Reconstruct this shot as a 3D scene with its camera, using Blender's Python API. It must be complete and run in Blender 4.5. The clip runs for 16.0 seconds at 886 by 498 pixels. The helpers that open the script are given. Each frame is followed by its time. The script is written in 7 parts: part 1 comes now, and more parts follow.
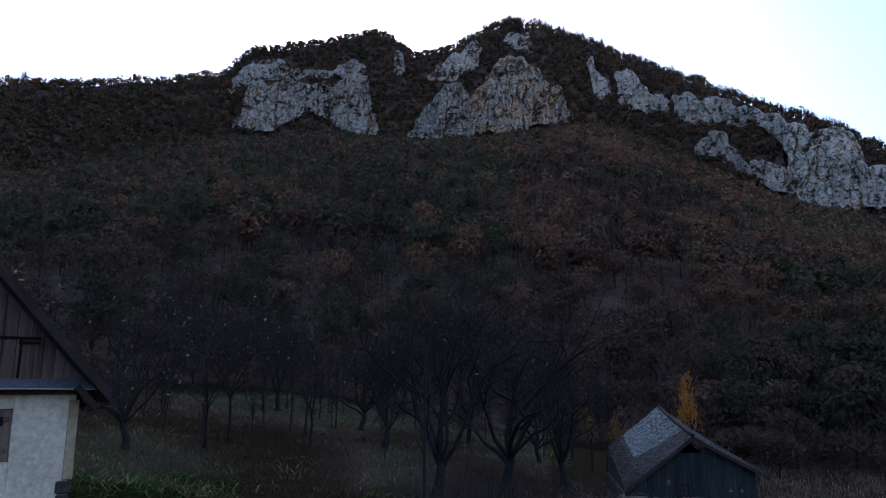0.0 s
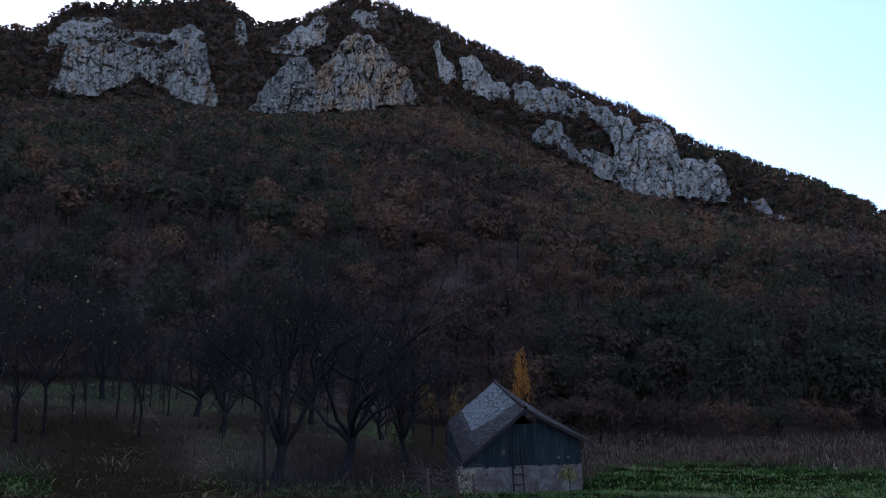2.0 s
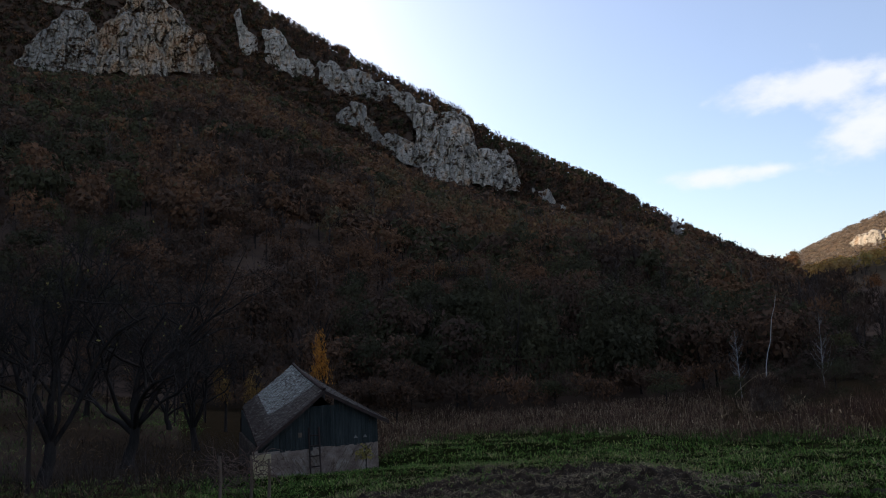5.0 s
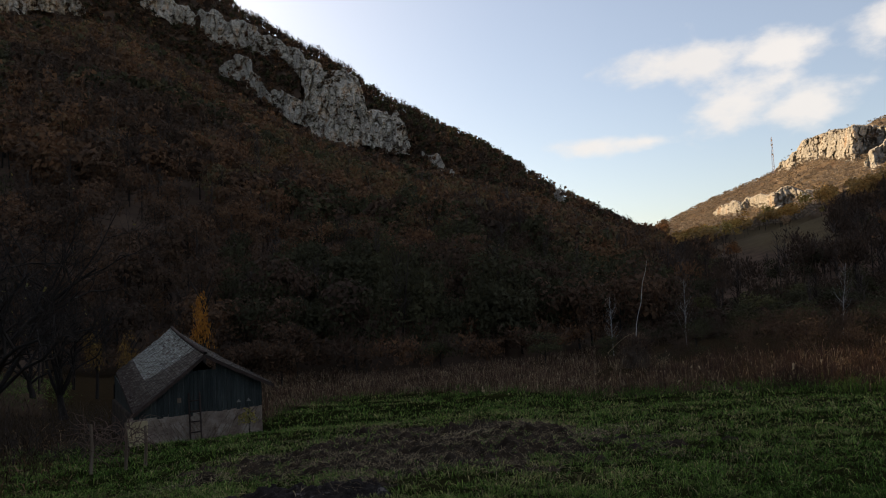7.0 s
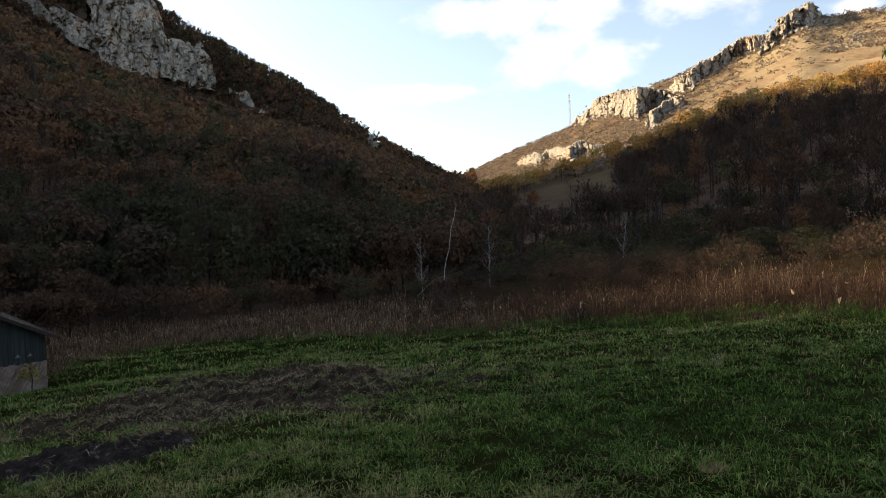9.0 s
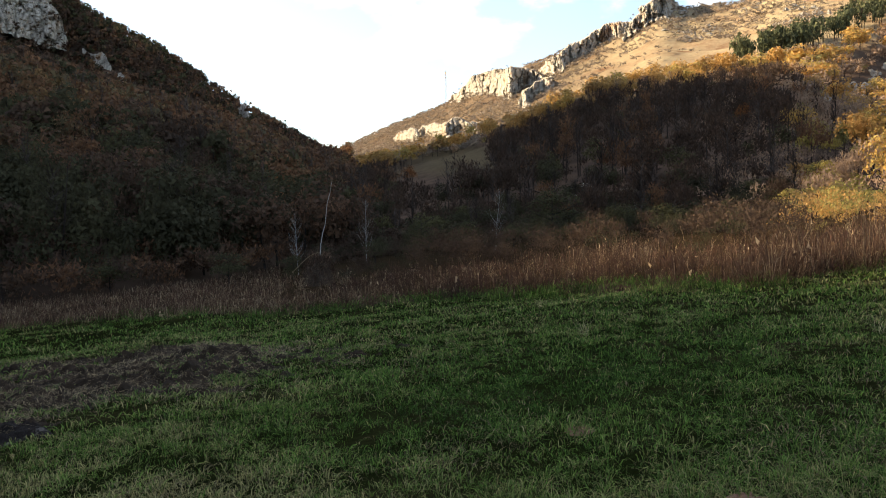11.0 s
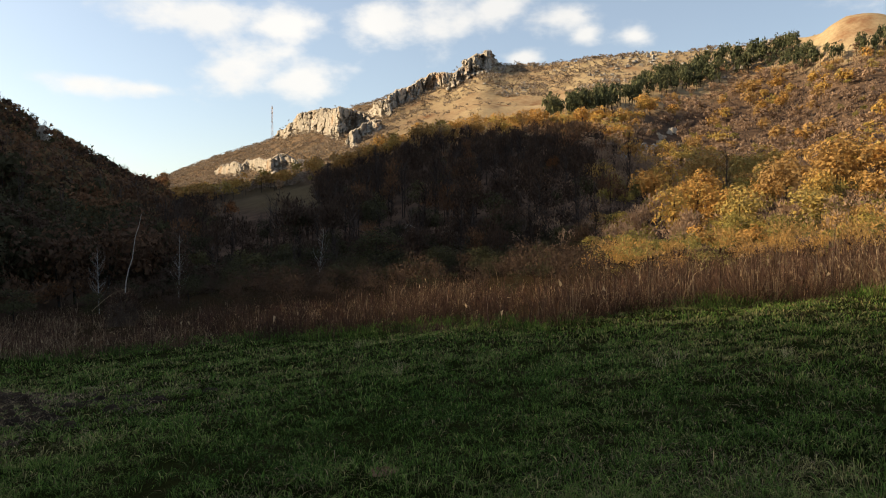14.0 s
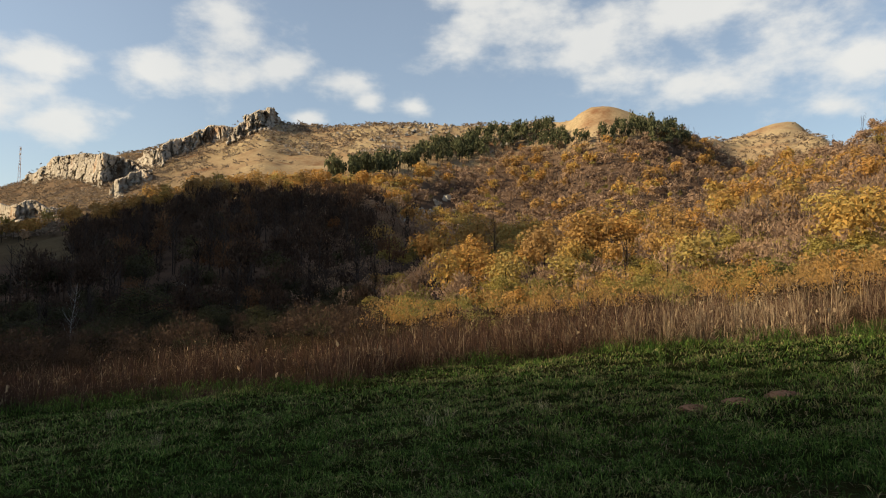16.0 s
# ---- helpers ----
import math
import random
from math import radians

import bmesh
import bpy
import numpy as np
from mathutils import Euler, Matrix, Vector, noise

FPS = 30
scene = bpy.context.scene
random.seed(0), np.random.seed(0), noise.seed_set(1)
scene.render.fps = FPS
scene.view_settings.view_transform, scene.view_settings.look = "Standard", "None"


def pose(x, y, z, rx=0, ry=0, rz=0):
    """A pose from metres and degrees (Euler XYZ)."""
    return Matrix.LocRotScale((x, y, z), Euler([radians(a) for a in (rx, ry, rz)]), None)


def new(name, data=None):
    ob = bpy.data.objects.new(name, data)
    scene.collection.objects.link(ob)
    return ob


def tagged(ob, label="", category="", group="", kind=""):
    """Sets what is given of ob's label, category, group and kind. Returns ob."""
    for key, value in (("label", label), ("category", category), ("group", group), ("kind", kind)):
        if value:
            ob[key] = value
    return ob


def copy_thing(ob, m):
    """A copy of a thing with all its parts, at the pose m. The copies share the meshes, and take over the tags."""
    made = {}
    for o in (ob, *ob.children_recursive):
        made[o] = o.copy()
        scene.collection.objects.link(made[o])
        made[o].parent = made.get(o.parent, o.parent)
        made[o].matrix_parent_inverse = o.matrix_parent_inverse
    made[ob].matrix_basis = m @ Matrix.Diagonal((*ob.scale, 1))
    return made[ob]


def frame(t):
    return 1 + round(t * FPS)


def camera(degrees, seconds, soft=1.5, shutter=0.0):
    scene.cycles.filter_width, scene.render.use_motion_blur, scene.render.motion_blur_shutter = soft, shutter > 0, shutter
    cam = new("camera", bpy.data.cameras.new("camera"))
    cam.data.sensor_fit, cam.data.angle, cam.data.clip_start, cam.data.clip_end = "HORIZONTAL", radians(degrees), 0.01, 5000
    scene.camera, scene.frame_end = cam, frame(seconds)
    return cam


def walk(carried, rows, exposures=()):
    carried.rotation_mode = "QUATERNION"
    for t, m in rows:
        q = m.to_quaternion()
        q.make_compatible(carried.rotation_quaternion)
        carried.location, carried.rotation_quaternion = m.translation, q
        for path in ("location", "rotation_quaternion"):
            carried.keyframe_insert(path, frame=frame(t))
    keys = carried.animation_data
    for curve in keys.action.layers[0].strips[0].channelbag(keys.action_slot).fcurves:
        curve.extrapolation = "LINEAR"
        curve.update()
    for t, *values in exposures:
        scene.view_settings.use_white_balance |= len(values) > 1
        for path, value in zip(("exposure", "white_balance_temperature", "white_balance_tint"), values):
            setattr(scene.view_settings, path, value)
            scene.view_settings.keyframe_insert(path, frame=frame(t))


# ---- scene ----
cam = camera(64.8, 16.0, 1.05)
PATH = [
    (0.0, 0, 0, 1.6, 101.00, 0.00, 0.00), (0.5, 0, 0, 1.6, 100.70, 0.15, -3.28), (1.0, 0, 0, 1.6, 100.25, 0.75, -6.12),
    (1.5, 0, 0, 1.6, 99.96, 1.14, -9.53), (2.0, 0, 0, 1.6, 99.21, 1.49, -12.61), (2.5, 0, 0, 1.6, 99.29, 1.84, -14.76),
    (3.0, 0, 0, 1.6, 99.35, 2.20, -16.55), (3.5, 0, 0, 1.6, 98.97, 2.44, -18.93), (4.0, 0, 0, 1.6, 98.40, 2.70, -22.50),
    (6.5, 0, 0, 1.6, 94.97, 2.48, -35.83), (7.0, 0, 0, 1.6, 93.67, 2.59, -37.98), (7.5, 0, 0, 1.6, 91.67, 2.05, -40.74),
    (8.0, 0, 0, 1.6, 90.61, 1.94, -45.04), (8.5, 0, 0, 1.6, 89.83, 2.11, -48.91), (9.0, 0, 0, 1.6, 88.50, 2.36, -53.26),
    (9.5, 0, 0, 1.6, 86.17, 2.28, -55.30), (10.0, 0, 0, 1.6, 84.82, 2.37, -58.30), (12.5, -0.02, 0.06, 1.6, 90.22, -0.29, -69.78),
    (13.0, -0.01, 0.03, 1.6, 90.37, -0.99, -72.23), (13.5, 0.01, -0.04, 1.6, 89.85, -0.16, -75.04),
    (14.0, 0.03, -0.13, 1.6, 89.09, 0.22, -77.56), (14.5, 0.06, -0.22, 1.6, 90.83, 0.57, -80.58),
    (15.0, 0.07, -0.27, 1.6, 92.55, 0.73, -84.68), (15.5, 0.07, -0.25, 1.6, 93.62, 0.40, -90.19),
    (16.0, 0.06, -0.20, 1.6, 94.01, -0.30, -95.42),
]
EXPOSURES = [(0.0, 1.40, 5000, 15), (2.0, 1.50, 5050, 17), (3.5, 1.40, 5300, 19), (4.2, 1.20, 5650, 17), (6.5, 0.76, 6900, 10), (7.0, 0.80, 7100, 12), (7.6, 0.97, 7150, 13), (8.5, 1.24, 6950, 11), (9.5, 1.62, 6700, 8), (10.0, 2.0, 6550, 7),
             (10.3, 2.0, 6550, 7), (12.4, 0.98, 6900, 8), (14.5, 0.98, 7000, 9), (15.0, 0.90, 7000, 9), (16.0, 0.70, 6850, 7)]
walk(cam, [(t, pose(*r)) for t, *r in PATH], EXPOSURES)

# ---- sky and sun: a low autumn sun just behind the mountain's crest ----
SUN_AZ, SUN_EL = 4.6, 27.3
CLOUDS = [(-58.0, 16.6, 5.0, 1.9), (-64.5, 16.6, 4.0, 1.4), (-61.5, 13.5, 5.0, 2.3), (-66.2, 12.5, 3.8, 1.9), (-50.5, 11.2, 3.2, 0.75),
          (-55.0, 11.2, 2.7, 0.6), (-72.5, 16.9, 3.6, 1.8), (-77.8, 18.6, 4.4, 3.6), (-81.8, 18.3, 3.2, 2.4), (-77.6, 21.5, 3.0, 2.0),
          (-86.6, 17.0, 2.7, 1.2), (-89.0, 15.8, 1.5, 0.8), (-84.3, 14.3, 2.0, 0.8), (-93.0, 15.4, 2.1, 0.9), (-98.0, 21.2, 4.6, 2.3),
          (-101.0, 23.6, 7.0, 3.4), (-107.0, 20.6, 6.6, 3.2), (-111.0, 17.6, 4.4, 2.0), (-115.5, 16.2, 4.0, 1.6), (-121.0, 18.4, 6.4, 3.3),
          (-126.5, 16.8, 5.2, 2.6), (-117.0, 22.0, 9.0, 3.4), (-124.5, 13.9, 4.2, 1.2), (-137.0, 20.0, 10.0, 5.0), (-106.0, 31.0, 16.0, 5.0)]


def heaven():
    world = bpy.data.worlds.new("sky")
    scene.world = world
    world.use_nodes = True
    nt = world.node_tree
    nt.nodes.clear()
    nd, ln = nt.nodes.new, nt.links.new
    out, bg = nd("ShaderNodeOutputWorld"), nd("ShaderNodeBackground")
    sky = nd("ShaderNodeTexSky")
    sky.sky_type, sky.sun_disc = 'NISHITA', False
    sky.sun_elevation, sky.sun_rotation = radians(SUN_EL), radians(-SUN_AZ)
    sky.altitude, sky.air_density, sky.dust_density, sky.ozone_density = 500, 1.05, 2.0, 1.5
    co = nd("ShaderNodeTexCoord")
    field = None
    for az, el, w, h in CLOUDS:
        a, e = radians(az), radians(el)
        c = (-math.sin(a) * math.cos(e), math.cos(a) * math.cos(e), math.sin(e))
        sub, mul, ln2 = nd("ShaderNodeVectorMath"), nd("ShaderNodeVectorMath"), nd("ShaderNodeVectorMath")
        sub.operation, mul.operation, ln2.operation = 'SUBTRACT', 'MULTIPLY', 'LENGTH'
        sub.inputs[1].default_value = c
        mul.inputs[1].default_value = (1 / math.sin(radians(w)), 1 / math.sin(radians(w)), 1 / math.sin(radians(h)))
        ln(co.outputs["Generated"], sub.inputs[0])
        ln(sub.outputs[0], mul.inputs[0])
        ln(mul.outputs[0], ln2.inputs[0])
        inv = nd("ShaderNodeMath")
        inv.operation = 'SUBTRACT'
        inv.inputs[0].default_value = 1.0
        ln(ln2.outputs["Value"], inv.inputs[1])
        if field is None:
            field = inv.outputs[0]
        else:
            m = nd("ShaderNodeMath")
            m.operation = 'SMOOTH_MAX'
            m.inputs[2].default_value = 0.3
            ln(field, m.inputs[0])
            ln(inv.outputs[0], m.inputs[1])
            field = m.outputs[0]
    mp = nd("ShaderNodeMapping")
    mp.inputs["Scale"].default_value = (1, 1, 1.9)
    ln(co.outputs["Generated"], mp.inputs[0])
    no = nd("ShaderNodeTexNoise")
    no.inputs["Scale"].default_value, no.inputs["Detail"].default_value, no.inputs["Roughness"].default_value = 12, 8, 0.56
    ln(mp.outputs[0], no.inputs["Vector"])
    mix = nd("ShaderNodeMath")
    mix.operation = 'MULTIPLY_ADD'
    mix.inputs[1].default_value, mix.inputs[2].default_value = 3.2, -1.52
    ln(no.outputs["Fac"], mix.inputs[0])
    add = nd("ShaderNodeMath")
    add.operation = 'ADD'
    ln(field, add.inputs[0])
    ln(mix.outputs[0], add.inputs[1])
    ramp = nd("ShaderNodeMapRange")
    ramp.interpolation_type = 'SMOOTHSTEP'
    ramp.inputs[1].default_value, ramp.inputs[2].default_value = -0.15, 1.05
    ramp.inputs[3].default_value, ramp.inputs[4].default_value = 0.14, 0.88
    ln(add.outputs[0], ramp.inputs[0])
    # cloud colour: bright tops, grey hearts
    hue = nd("ShaderNodeMixRGB")
    hue.inputs[1].default_value, hue.inputs[2].default_value = (6.2, 6.1, 6.0, 1), (4.7, 4.8, 5.0, 1)
    n2 = nd("ShaderNodeTexNoise")
    n2.inputs["Scale"].default_value, n2.inputs["Detail"].default_value = 5, 4
    ln(co.outputs["Generated"], n2.inputs["Vector"])
    ln(n2.outputs["Fac"], hue.inputs[0])
    blend = nd("ShaderNodeMixRGB")
    ln(ramp.outputs[0], blend.inputs[0])
    ln(sky.outputs[0], blend.inputs[1])
    ln(hue.outputs[0], blend.inputs[2])
    ln(blend.outputs[0], bg.inputs["Color"])
    bg.inputs["Strength"].default_value = 0.095
    ln(bg.outputs[0], out.inputs["Surface"])


heaven()
sun = new("sun", bpy.data.lights.new("sun", 'SUN'))
sun.data.energy, sun.data.angle, sun.data.color = 5.0, radians(0.5), (1.0, 0.80, 0.54)
_sd = Vector((-math.sin(radians(SUN_AZ)) * math.cos(radians(SUN_EL)), math.cos(radians(SUN_AZ)) * math.cos(radians(SUN_EL)), math.sin(radians(SUN_EL))))
sun.rotation_euler = _sd.to_track_quat("Z", "Y").to_euler()


# ---- materials ----
def fresh(name):
    m = bpy.data.materials.new(name)
    m.use_nodes = True
    nt = m.node_tree
    nt.nodes.clear()
    out, bsdf = nt.nodes.new("ShaderNodeOutputMaterial"), nt.nodes.new("ShaderNodeBsdfPrincipled")
    nt.links.new(bsdf.outputs[0], out.inputs["Surface"])
    return m, nt, bsdf, out


def ramp_of(nt, fac, stops):
    r = nt.nodes.new("ShaderNodeValToRGB")
    while len(r.color_ramp.elements) < len(stops):
        r.color_ramp.elements.new(0.5)
    for e, (p, c) in zip(r.color_ramp.elements, stops):
        e.position, e.color = p, (*c, 1)
    nt.links.new(fac, r.inputs[0])
    return r.outputs[0]


def noise_of(nt, vec, scale, detail=5, rough=0.6, stretch=None, dist=0.0):
    if stretch:
        mp = nt.nodes.new("ShaderNodeMapping")
        mp.inputs["Scale"].default_value = stretch
        nt.links.new(vec, mp.inputs[0])
        vec = mp.outputs[0]
    n = nt.nodes.new("ShaderNodeTexNoise")
    n.inputs["Scale"].default_value, n.inputs["Detail"].default_value = scale, detail
    n.inputs["Roughness"].default_value, n.inputs["Distortion"].default_value = rough, dist
    nt.links.new(vec, n.inputs["Vector"])
    return n.outputs["Fac"]


def blend_of(nt, fac, a, b, mode='MIX'):
    m = nt.nodes.new("ShaderNodeMixRGB")
    m.blend_type = mode
    for s, v in ((0, fac), (1, a), (2, b)):
        if isinstance(v, (int, float)):
            m.inputs[s].default_value = v
        elif isinstance(v, tuple):
            m.inputs[s].default_value = (*v, 1)
        else:
            nt.links.new(v, m.inputs[s])
    return m.outputs[0]


def bump_of(nt, bsdf, height, strength, distance):
    b = nt.nodes.new("ShaderNodeBump")
    b.inputs["Strength"].default_value, b.inputs["Distance"].default_value = strength, distance
    nt.links.new(height, b.inputs["Height"])
    nt.links.new(b.outputs[0], bsdf.inputs["Normal"])


def surface(name, stops, scale, fine, rough=0.85, bump=0.4, depth=0.02, stretch=None, metal=0.0, wear=None, spec=0.08):
    """A worn natural surface: broad colour patches, fine grain and relief. wear: (colour, threshold, scale)."""
    m, nt, bsdf, out = fresh(name)
    co = nt.nodes.new("ShaderNodeTexCoord").outputs["Object"]
    broad, grain = noise_of(nt, co, scale, 4, 0.6, stretch), noise_of(nt, co, fine, 6, 0.7, stretch)
    col = ramp_of(nt, broad, stops)
    col = blend_of(nt, 0.55, col, ramp_of(nt, grain, [(0.3, (0.35, 0.35, 0.35)), (0.7, (1.25, 1.25, 1.25))]), 'MULTIPLY')
    info = nt.nodes.new("ShaderNodeObjectInfo").outputs["Random"]
    col = blend_of(nt, 0.5, col, ramp_of(nt, info, [(0.0, (0.6, 0.6, 0.6)), (1.0, (1.25, 1.22, 1.18))]), 'MULTIPLY')
    if wear:
        w = noise_of(nt, co, wear[2], 6, 0.65)
        col = blend_of(nt, ramp_of(nt, w, [(wear[1], (0, 0, 0)), (wear[1] + 0.06, (1, 1, 1))]), col, wear[0])
    nt.links.new(col, bsdf.inputs["Base Color"])
    bsdf.inputs["Roughness"].default_value, bsdf.inputs["Metallic"].default_value = rough, metal
    bsdf.inputs["Specular IOR Level"].default_value = spec
    bump_of(nt, bsdf, grain, bump, depth)
    return m


def foliage(name, stops, glow=0.25, flutter=0.22):
    """Leaves: the tree's own tone chooses the colour; each leaf clump strays a little; some light passes through."""
    m, nt, bsdf, out = fresh(name)
    at = nt.nodes.new("ShaderNodeAttribute")
    at.attribute_name = "tone"
    geo = nt.nodes.new("ShaderNodeNewGeometry")
    col = ramp_of(nt, at.outputs["Fac"], stops)
    col = blend_of(nt, 1.0, col, ramp_of(nt, geo.outputs["Random Per Island"], [(0.0, (1 - flutter,) * 3), (1.0, (1 + flutter, 1 + flutter * 0.9, 1 + flutter * 0.7))]), 'MULTIPLY')
    nt.links.new(col, bsdf.inputs["Base Color"])
    bsdf.inputs["Roughness"].default_value, bsdf.inputs["Specular IOR Level"].default_value = 0.8, 0.03
    if glow:
        tr, mx = nt.nodes.new("ShaderNodeBsdfTranslucent"), nt.nodes.new("ShaderNodeMixShader")
        nt.links.new(col, tr.inputs["Color"])
        mx.inputs[0].default_value = glow
        nt.links.new(bsdf.outputs[0], mx.inputs[1])
        nt.links.new(tr.outputs[0], mx.inputs[2])
        nt.links.new(mx.outputs[0], out.inputs["Surface"])
    return m


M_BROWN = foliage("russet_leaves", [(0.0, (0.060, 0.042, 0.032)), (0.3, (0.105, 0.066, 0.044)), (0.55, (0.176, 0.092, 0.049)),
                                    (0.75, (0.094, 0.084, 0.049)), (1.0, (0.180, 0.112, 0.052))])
M_GREENISH = foliage("dull_green_leaves", [(0.0, (0.045, 0.043, 0.026)), (0.5, (0.07, 0.066, 0.035)), (1.0, (0.10, 0.092, 0.042))])
M_GOLD = foliage("golden_leaves", [(0.0, (0.32, 0.205, 0.09)), (0.3, (0.39, 0.24, 0.085)), (0.5, (0.42, 0.23, 0.075)), (0.65, (0.39, 0.28, 0.09)),
                                   (0.8, (0.32, 0.26, 0.095)), (1.0, (0.46, 0.285, 0.085))], 0.35, 0.14)
M_BRUSH = foliage("mauve_brown_brush", [(0.0, (0.21, 0.145, 0.105)), (0.5, (0.29, 0.20, 0.14)), (1.0, (0.36, 0.245, 0.155))], 0.3, 0.08)
M_SCRUB = foliage("grey_brown_scrub", [(0.0, (0.17, 0.135, 0.105)), (1.0, (0.31, 0.25, 0.19))], 0.3, 0.2)
M_WILLOW = foliage("willow_leaves", [(0.0, (0.045, 0.048, 0.025)), (0.5, (0.065, 0.064, 0.033)), (1.0, (0.09, 0.082, 0.042))], 0.3, 0.2)
M_RUST = foliage("rust_leaves", [(0.0, (0.16, 0.075, 0.035)), (1.0, (0.27, 0.12, 0.045))], 0.3, 0.2)
M_DULLGOLD = foliage("dull_gold_leaves", [(0.0, (0.13, 0.08, 0.032)), (1.0, (0.24, 0.15, 0.05))], 0.3, 0.3)
M_LIME = foliage("yellow_green_leaves", [(0.0, (0.15, 0.14, 0.055)), (0.5, (0.27, 0.23, 0.075)), (1.0, (0.40, 0.30, 0.085))], 0.35, 0.14)
M_YELLOW = foliage("bright_yellow_leaves", [(0.0, (0.34, 0.15, 0.035)), (1.0, (0.48, 0.225, 0.042))], 0.35, 0.35)
M_PINE = foliage("pine_needles", [(0.0, (0.045, 0.056, 0.032)), (1.0, (0.12, 0.125, 0.066))], 0.2)
M_TWIGS = foliage("bare_twigs", [(0.0, (0.03, 0.024, 0.021)), (0.4, (0.09, 0.073, 0.064)), (1.0, (0.15, 0.125, 0.11))], 0.0)
M_GRASS = foliage("meadow_grass", [(0.0, (0.024, 0.050, 0.011)), (0.35, (0.074, 0.145, 0.030)), (0.6, (0.135, 0.21, 0.048)), (0.8, (0.18, 0.195, 0.078)), (1.0, (0.36, 0.28, 0.15))], 0.12, 0.6)
M_REED = foliage("dry_reed", [(0.0, (0.043, 0.028, 0.023)), (0.5, (0.082, 0.046, 0.034)), (0.8, (0.15, 0.098, 0.064)), (1.0, (0.35, 0.27, 0.18))], 0.2, 0.3)
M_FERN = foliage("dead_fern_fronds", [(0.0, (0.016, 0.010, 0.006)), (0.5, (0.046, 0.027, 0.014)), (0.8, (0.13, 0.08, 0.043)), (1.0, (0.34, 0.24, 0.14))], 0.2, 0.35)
M_STRAW = foliage("dry_straw", [(0.0, (0.11, 0.08, 0.05)), (0.8, (0.36, 0.29, 0.18)), (1.0, (0.55, 0.46, 0.31))], 0.1, 0.3)
M_BARK = surface("grey_bark", [(0.3, (0.02, 0.017, 0.015)), (0.7, (0.05, 0.043, 0.038))], 3, 30, 0.95, 0.6, 0.02, (1, 1, 0.3))
M_BIRCH = surface("white_birch_bark", [(0.35, (0.27, 0.265, 0.25)), (0.7, (0.42, 0.405, 0.38))], 3, 14, 0.8, 0.3, 0.01, (1, 1, 4), wear=((0.027, 0.023, 0.020), 0.62, 8))
M_LIMESTONE = surface("limestone", [(0.25, (0.19, 0.165, 0.14)), (0.42, (0.34, 0.305, 0.255)), (0.56, (0.46, 0.415, 0.35)), (0.66, (0.38, 0.265, 0.175))],
                      0.07, 0.6, 0.95, 1.0, 0.8, (1, 1, 0.4), wear=((0.11, 0.088, 0.064), 0.57, 0.3))
M_STAINED = surface("ochre_stained_limestone", [(0.28, (0.21, 0.18, 0.15)), (0.42, (0.36, 0.32, 0.27)), (0.52, (0.42, 0.32, 0.22)), (0.62, (0.36, 0.22, 0.13)), (0.72, (0.45, 0.40, 0.34))],
                    0.045, 0.6, 0.95, 1.0, 0.8, (1, 1, 0.6), wear=((0.12, 0.095, 0.07), 0.59, 0.3))
M_LICHEN = surface("lichened_twigs", [(0.3, (0.022, 0.018, 0.016)), (0.7, (0.052, 0.044, 0.038))], 2, 20, 0.95, 0.5, 0.01, wear=((0.15, 0.145, 0.13), 0.64, 2.6))
M_SOIL = surface("turned_soil", [(0.3, (0.016, 0.011, 0.008)), (0.7, (0.062, 0.042, 0.027))], 1.3, 14, 0.95, 0.8, 0.05)
M_CRUMB = surface("crumbled_earth", [(0.3, (0.15, 0.085, 0.055)), (0.7, (0.26, 0.16, 0.11))], 4, 40, 0.95, 0.6, 0.01)
M_MUCK = surface("black_compost", [(0.3, (0.010, 0.008, 0.008)), (0.7, (0.028, 0.02, 0.018))], 2.5, 22, 0.8, 0.9, 0.05, wear=((0.12, 0.108, 0.10), 0.60, 4.5))
M_PLASTER = surface("limewashed_plaster", [(0.3, (0.66, 0.56, 0.38)), (0.6, (0.80, 0.72, 0.54)), (0.8, (0.82, 0.77, 0.63))], 0.7, 9, 0.9, 0.25, 0.01,
                    wear=((0.46, 0.40, 0.30), 0.62, 1.6))
M_PLASTER_OLD = surface("crumbling_plaster", [(0.3, (0.19, 0.135, 0.105)), (0.5, (0.32, 0.245, 0.195)), (0.7, (0.44, 0.38, 0.31))], 2.4, 26, 0.95, 0.8, 0.03,
                        wear=((0.12, 0.08, 0.058), 0.585, 3.4))
M_OLDWOOD = surface("weathered_wood", [(0.3, (0.118, 0.083, 0.058)), (0.7, (0.262, 0.202, 0.150))], 2, 24, 0.9, 0.5, 0.01, (6, 6, 0.5))
M_DARKWOOD = surface("tarred_green_planks", [(0.3, (0.028, 0.033, 0.032)), (0.6, (0.05, 0.06, 0.057)), (0.8, (0.12, 0.125, 0.12))], 2.6, 22, 0.85, 0.5, 0.01, (6, 6, 0.45))
M_SHINGLE = surface("grey_roof_shingles", [(0.3, (0.12, 0.105, 0.09)), (0.6, (0.27, 0.26, 0.24)), (0.8, (0.38, 0.38, 0.37))], 1.4, 16, 0.85, 0.5, 0.01)
M_DARKROOF = surface("dark_old_roof", [(0.3, (0.035, 0.025, 0.022)), (0.7, (0.08, 0.058, 0.05))], 1.6, 18, 0.9, 0.6, 0.02)
M_ZINC = surface("zinc_flashing", [(0.3, (0.28, 0.30, 0.33)), (0.7, (0.45, 0.47, 0.5))], 2.0, 20, 0.42, 0.15, 0.005, metal=0.8)
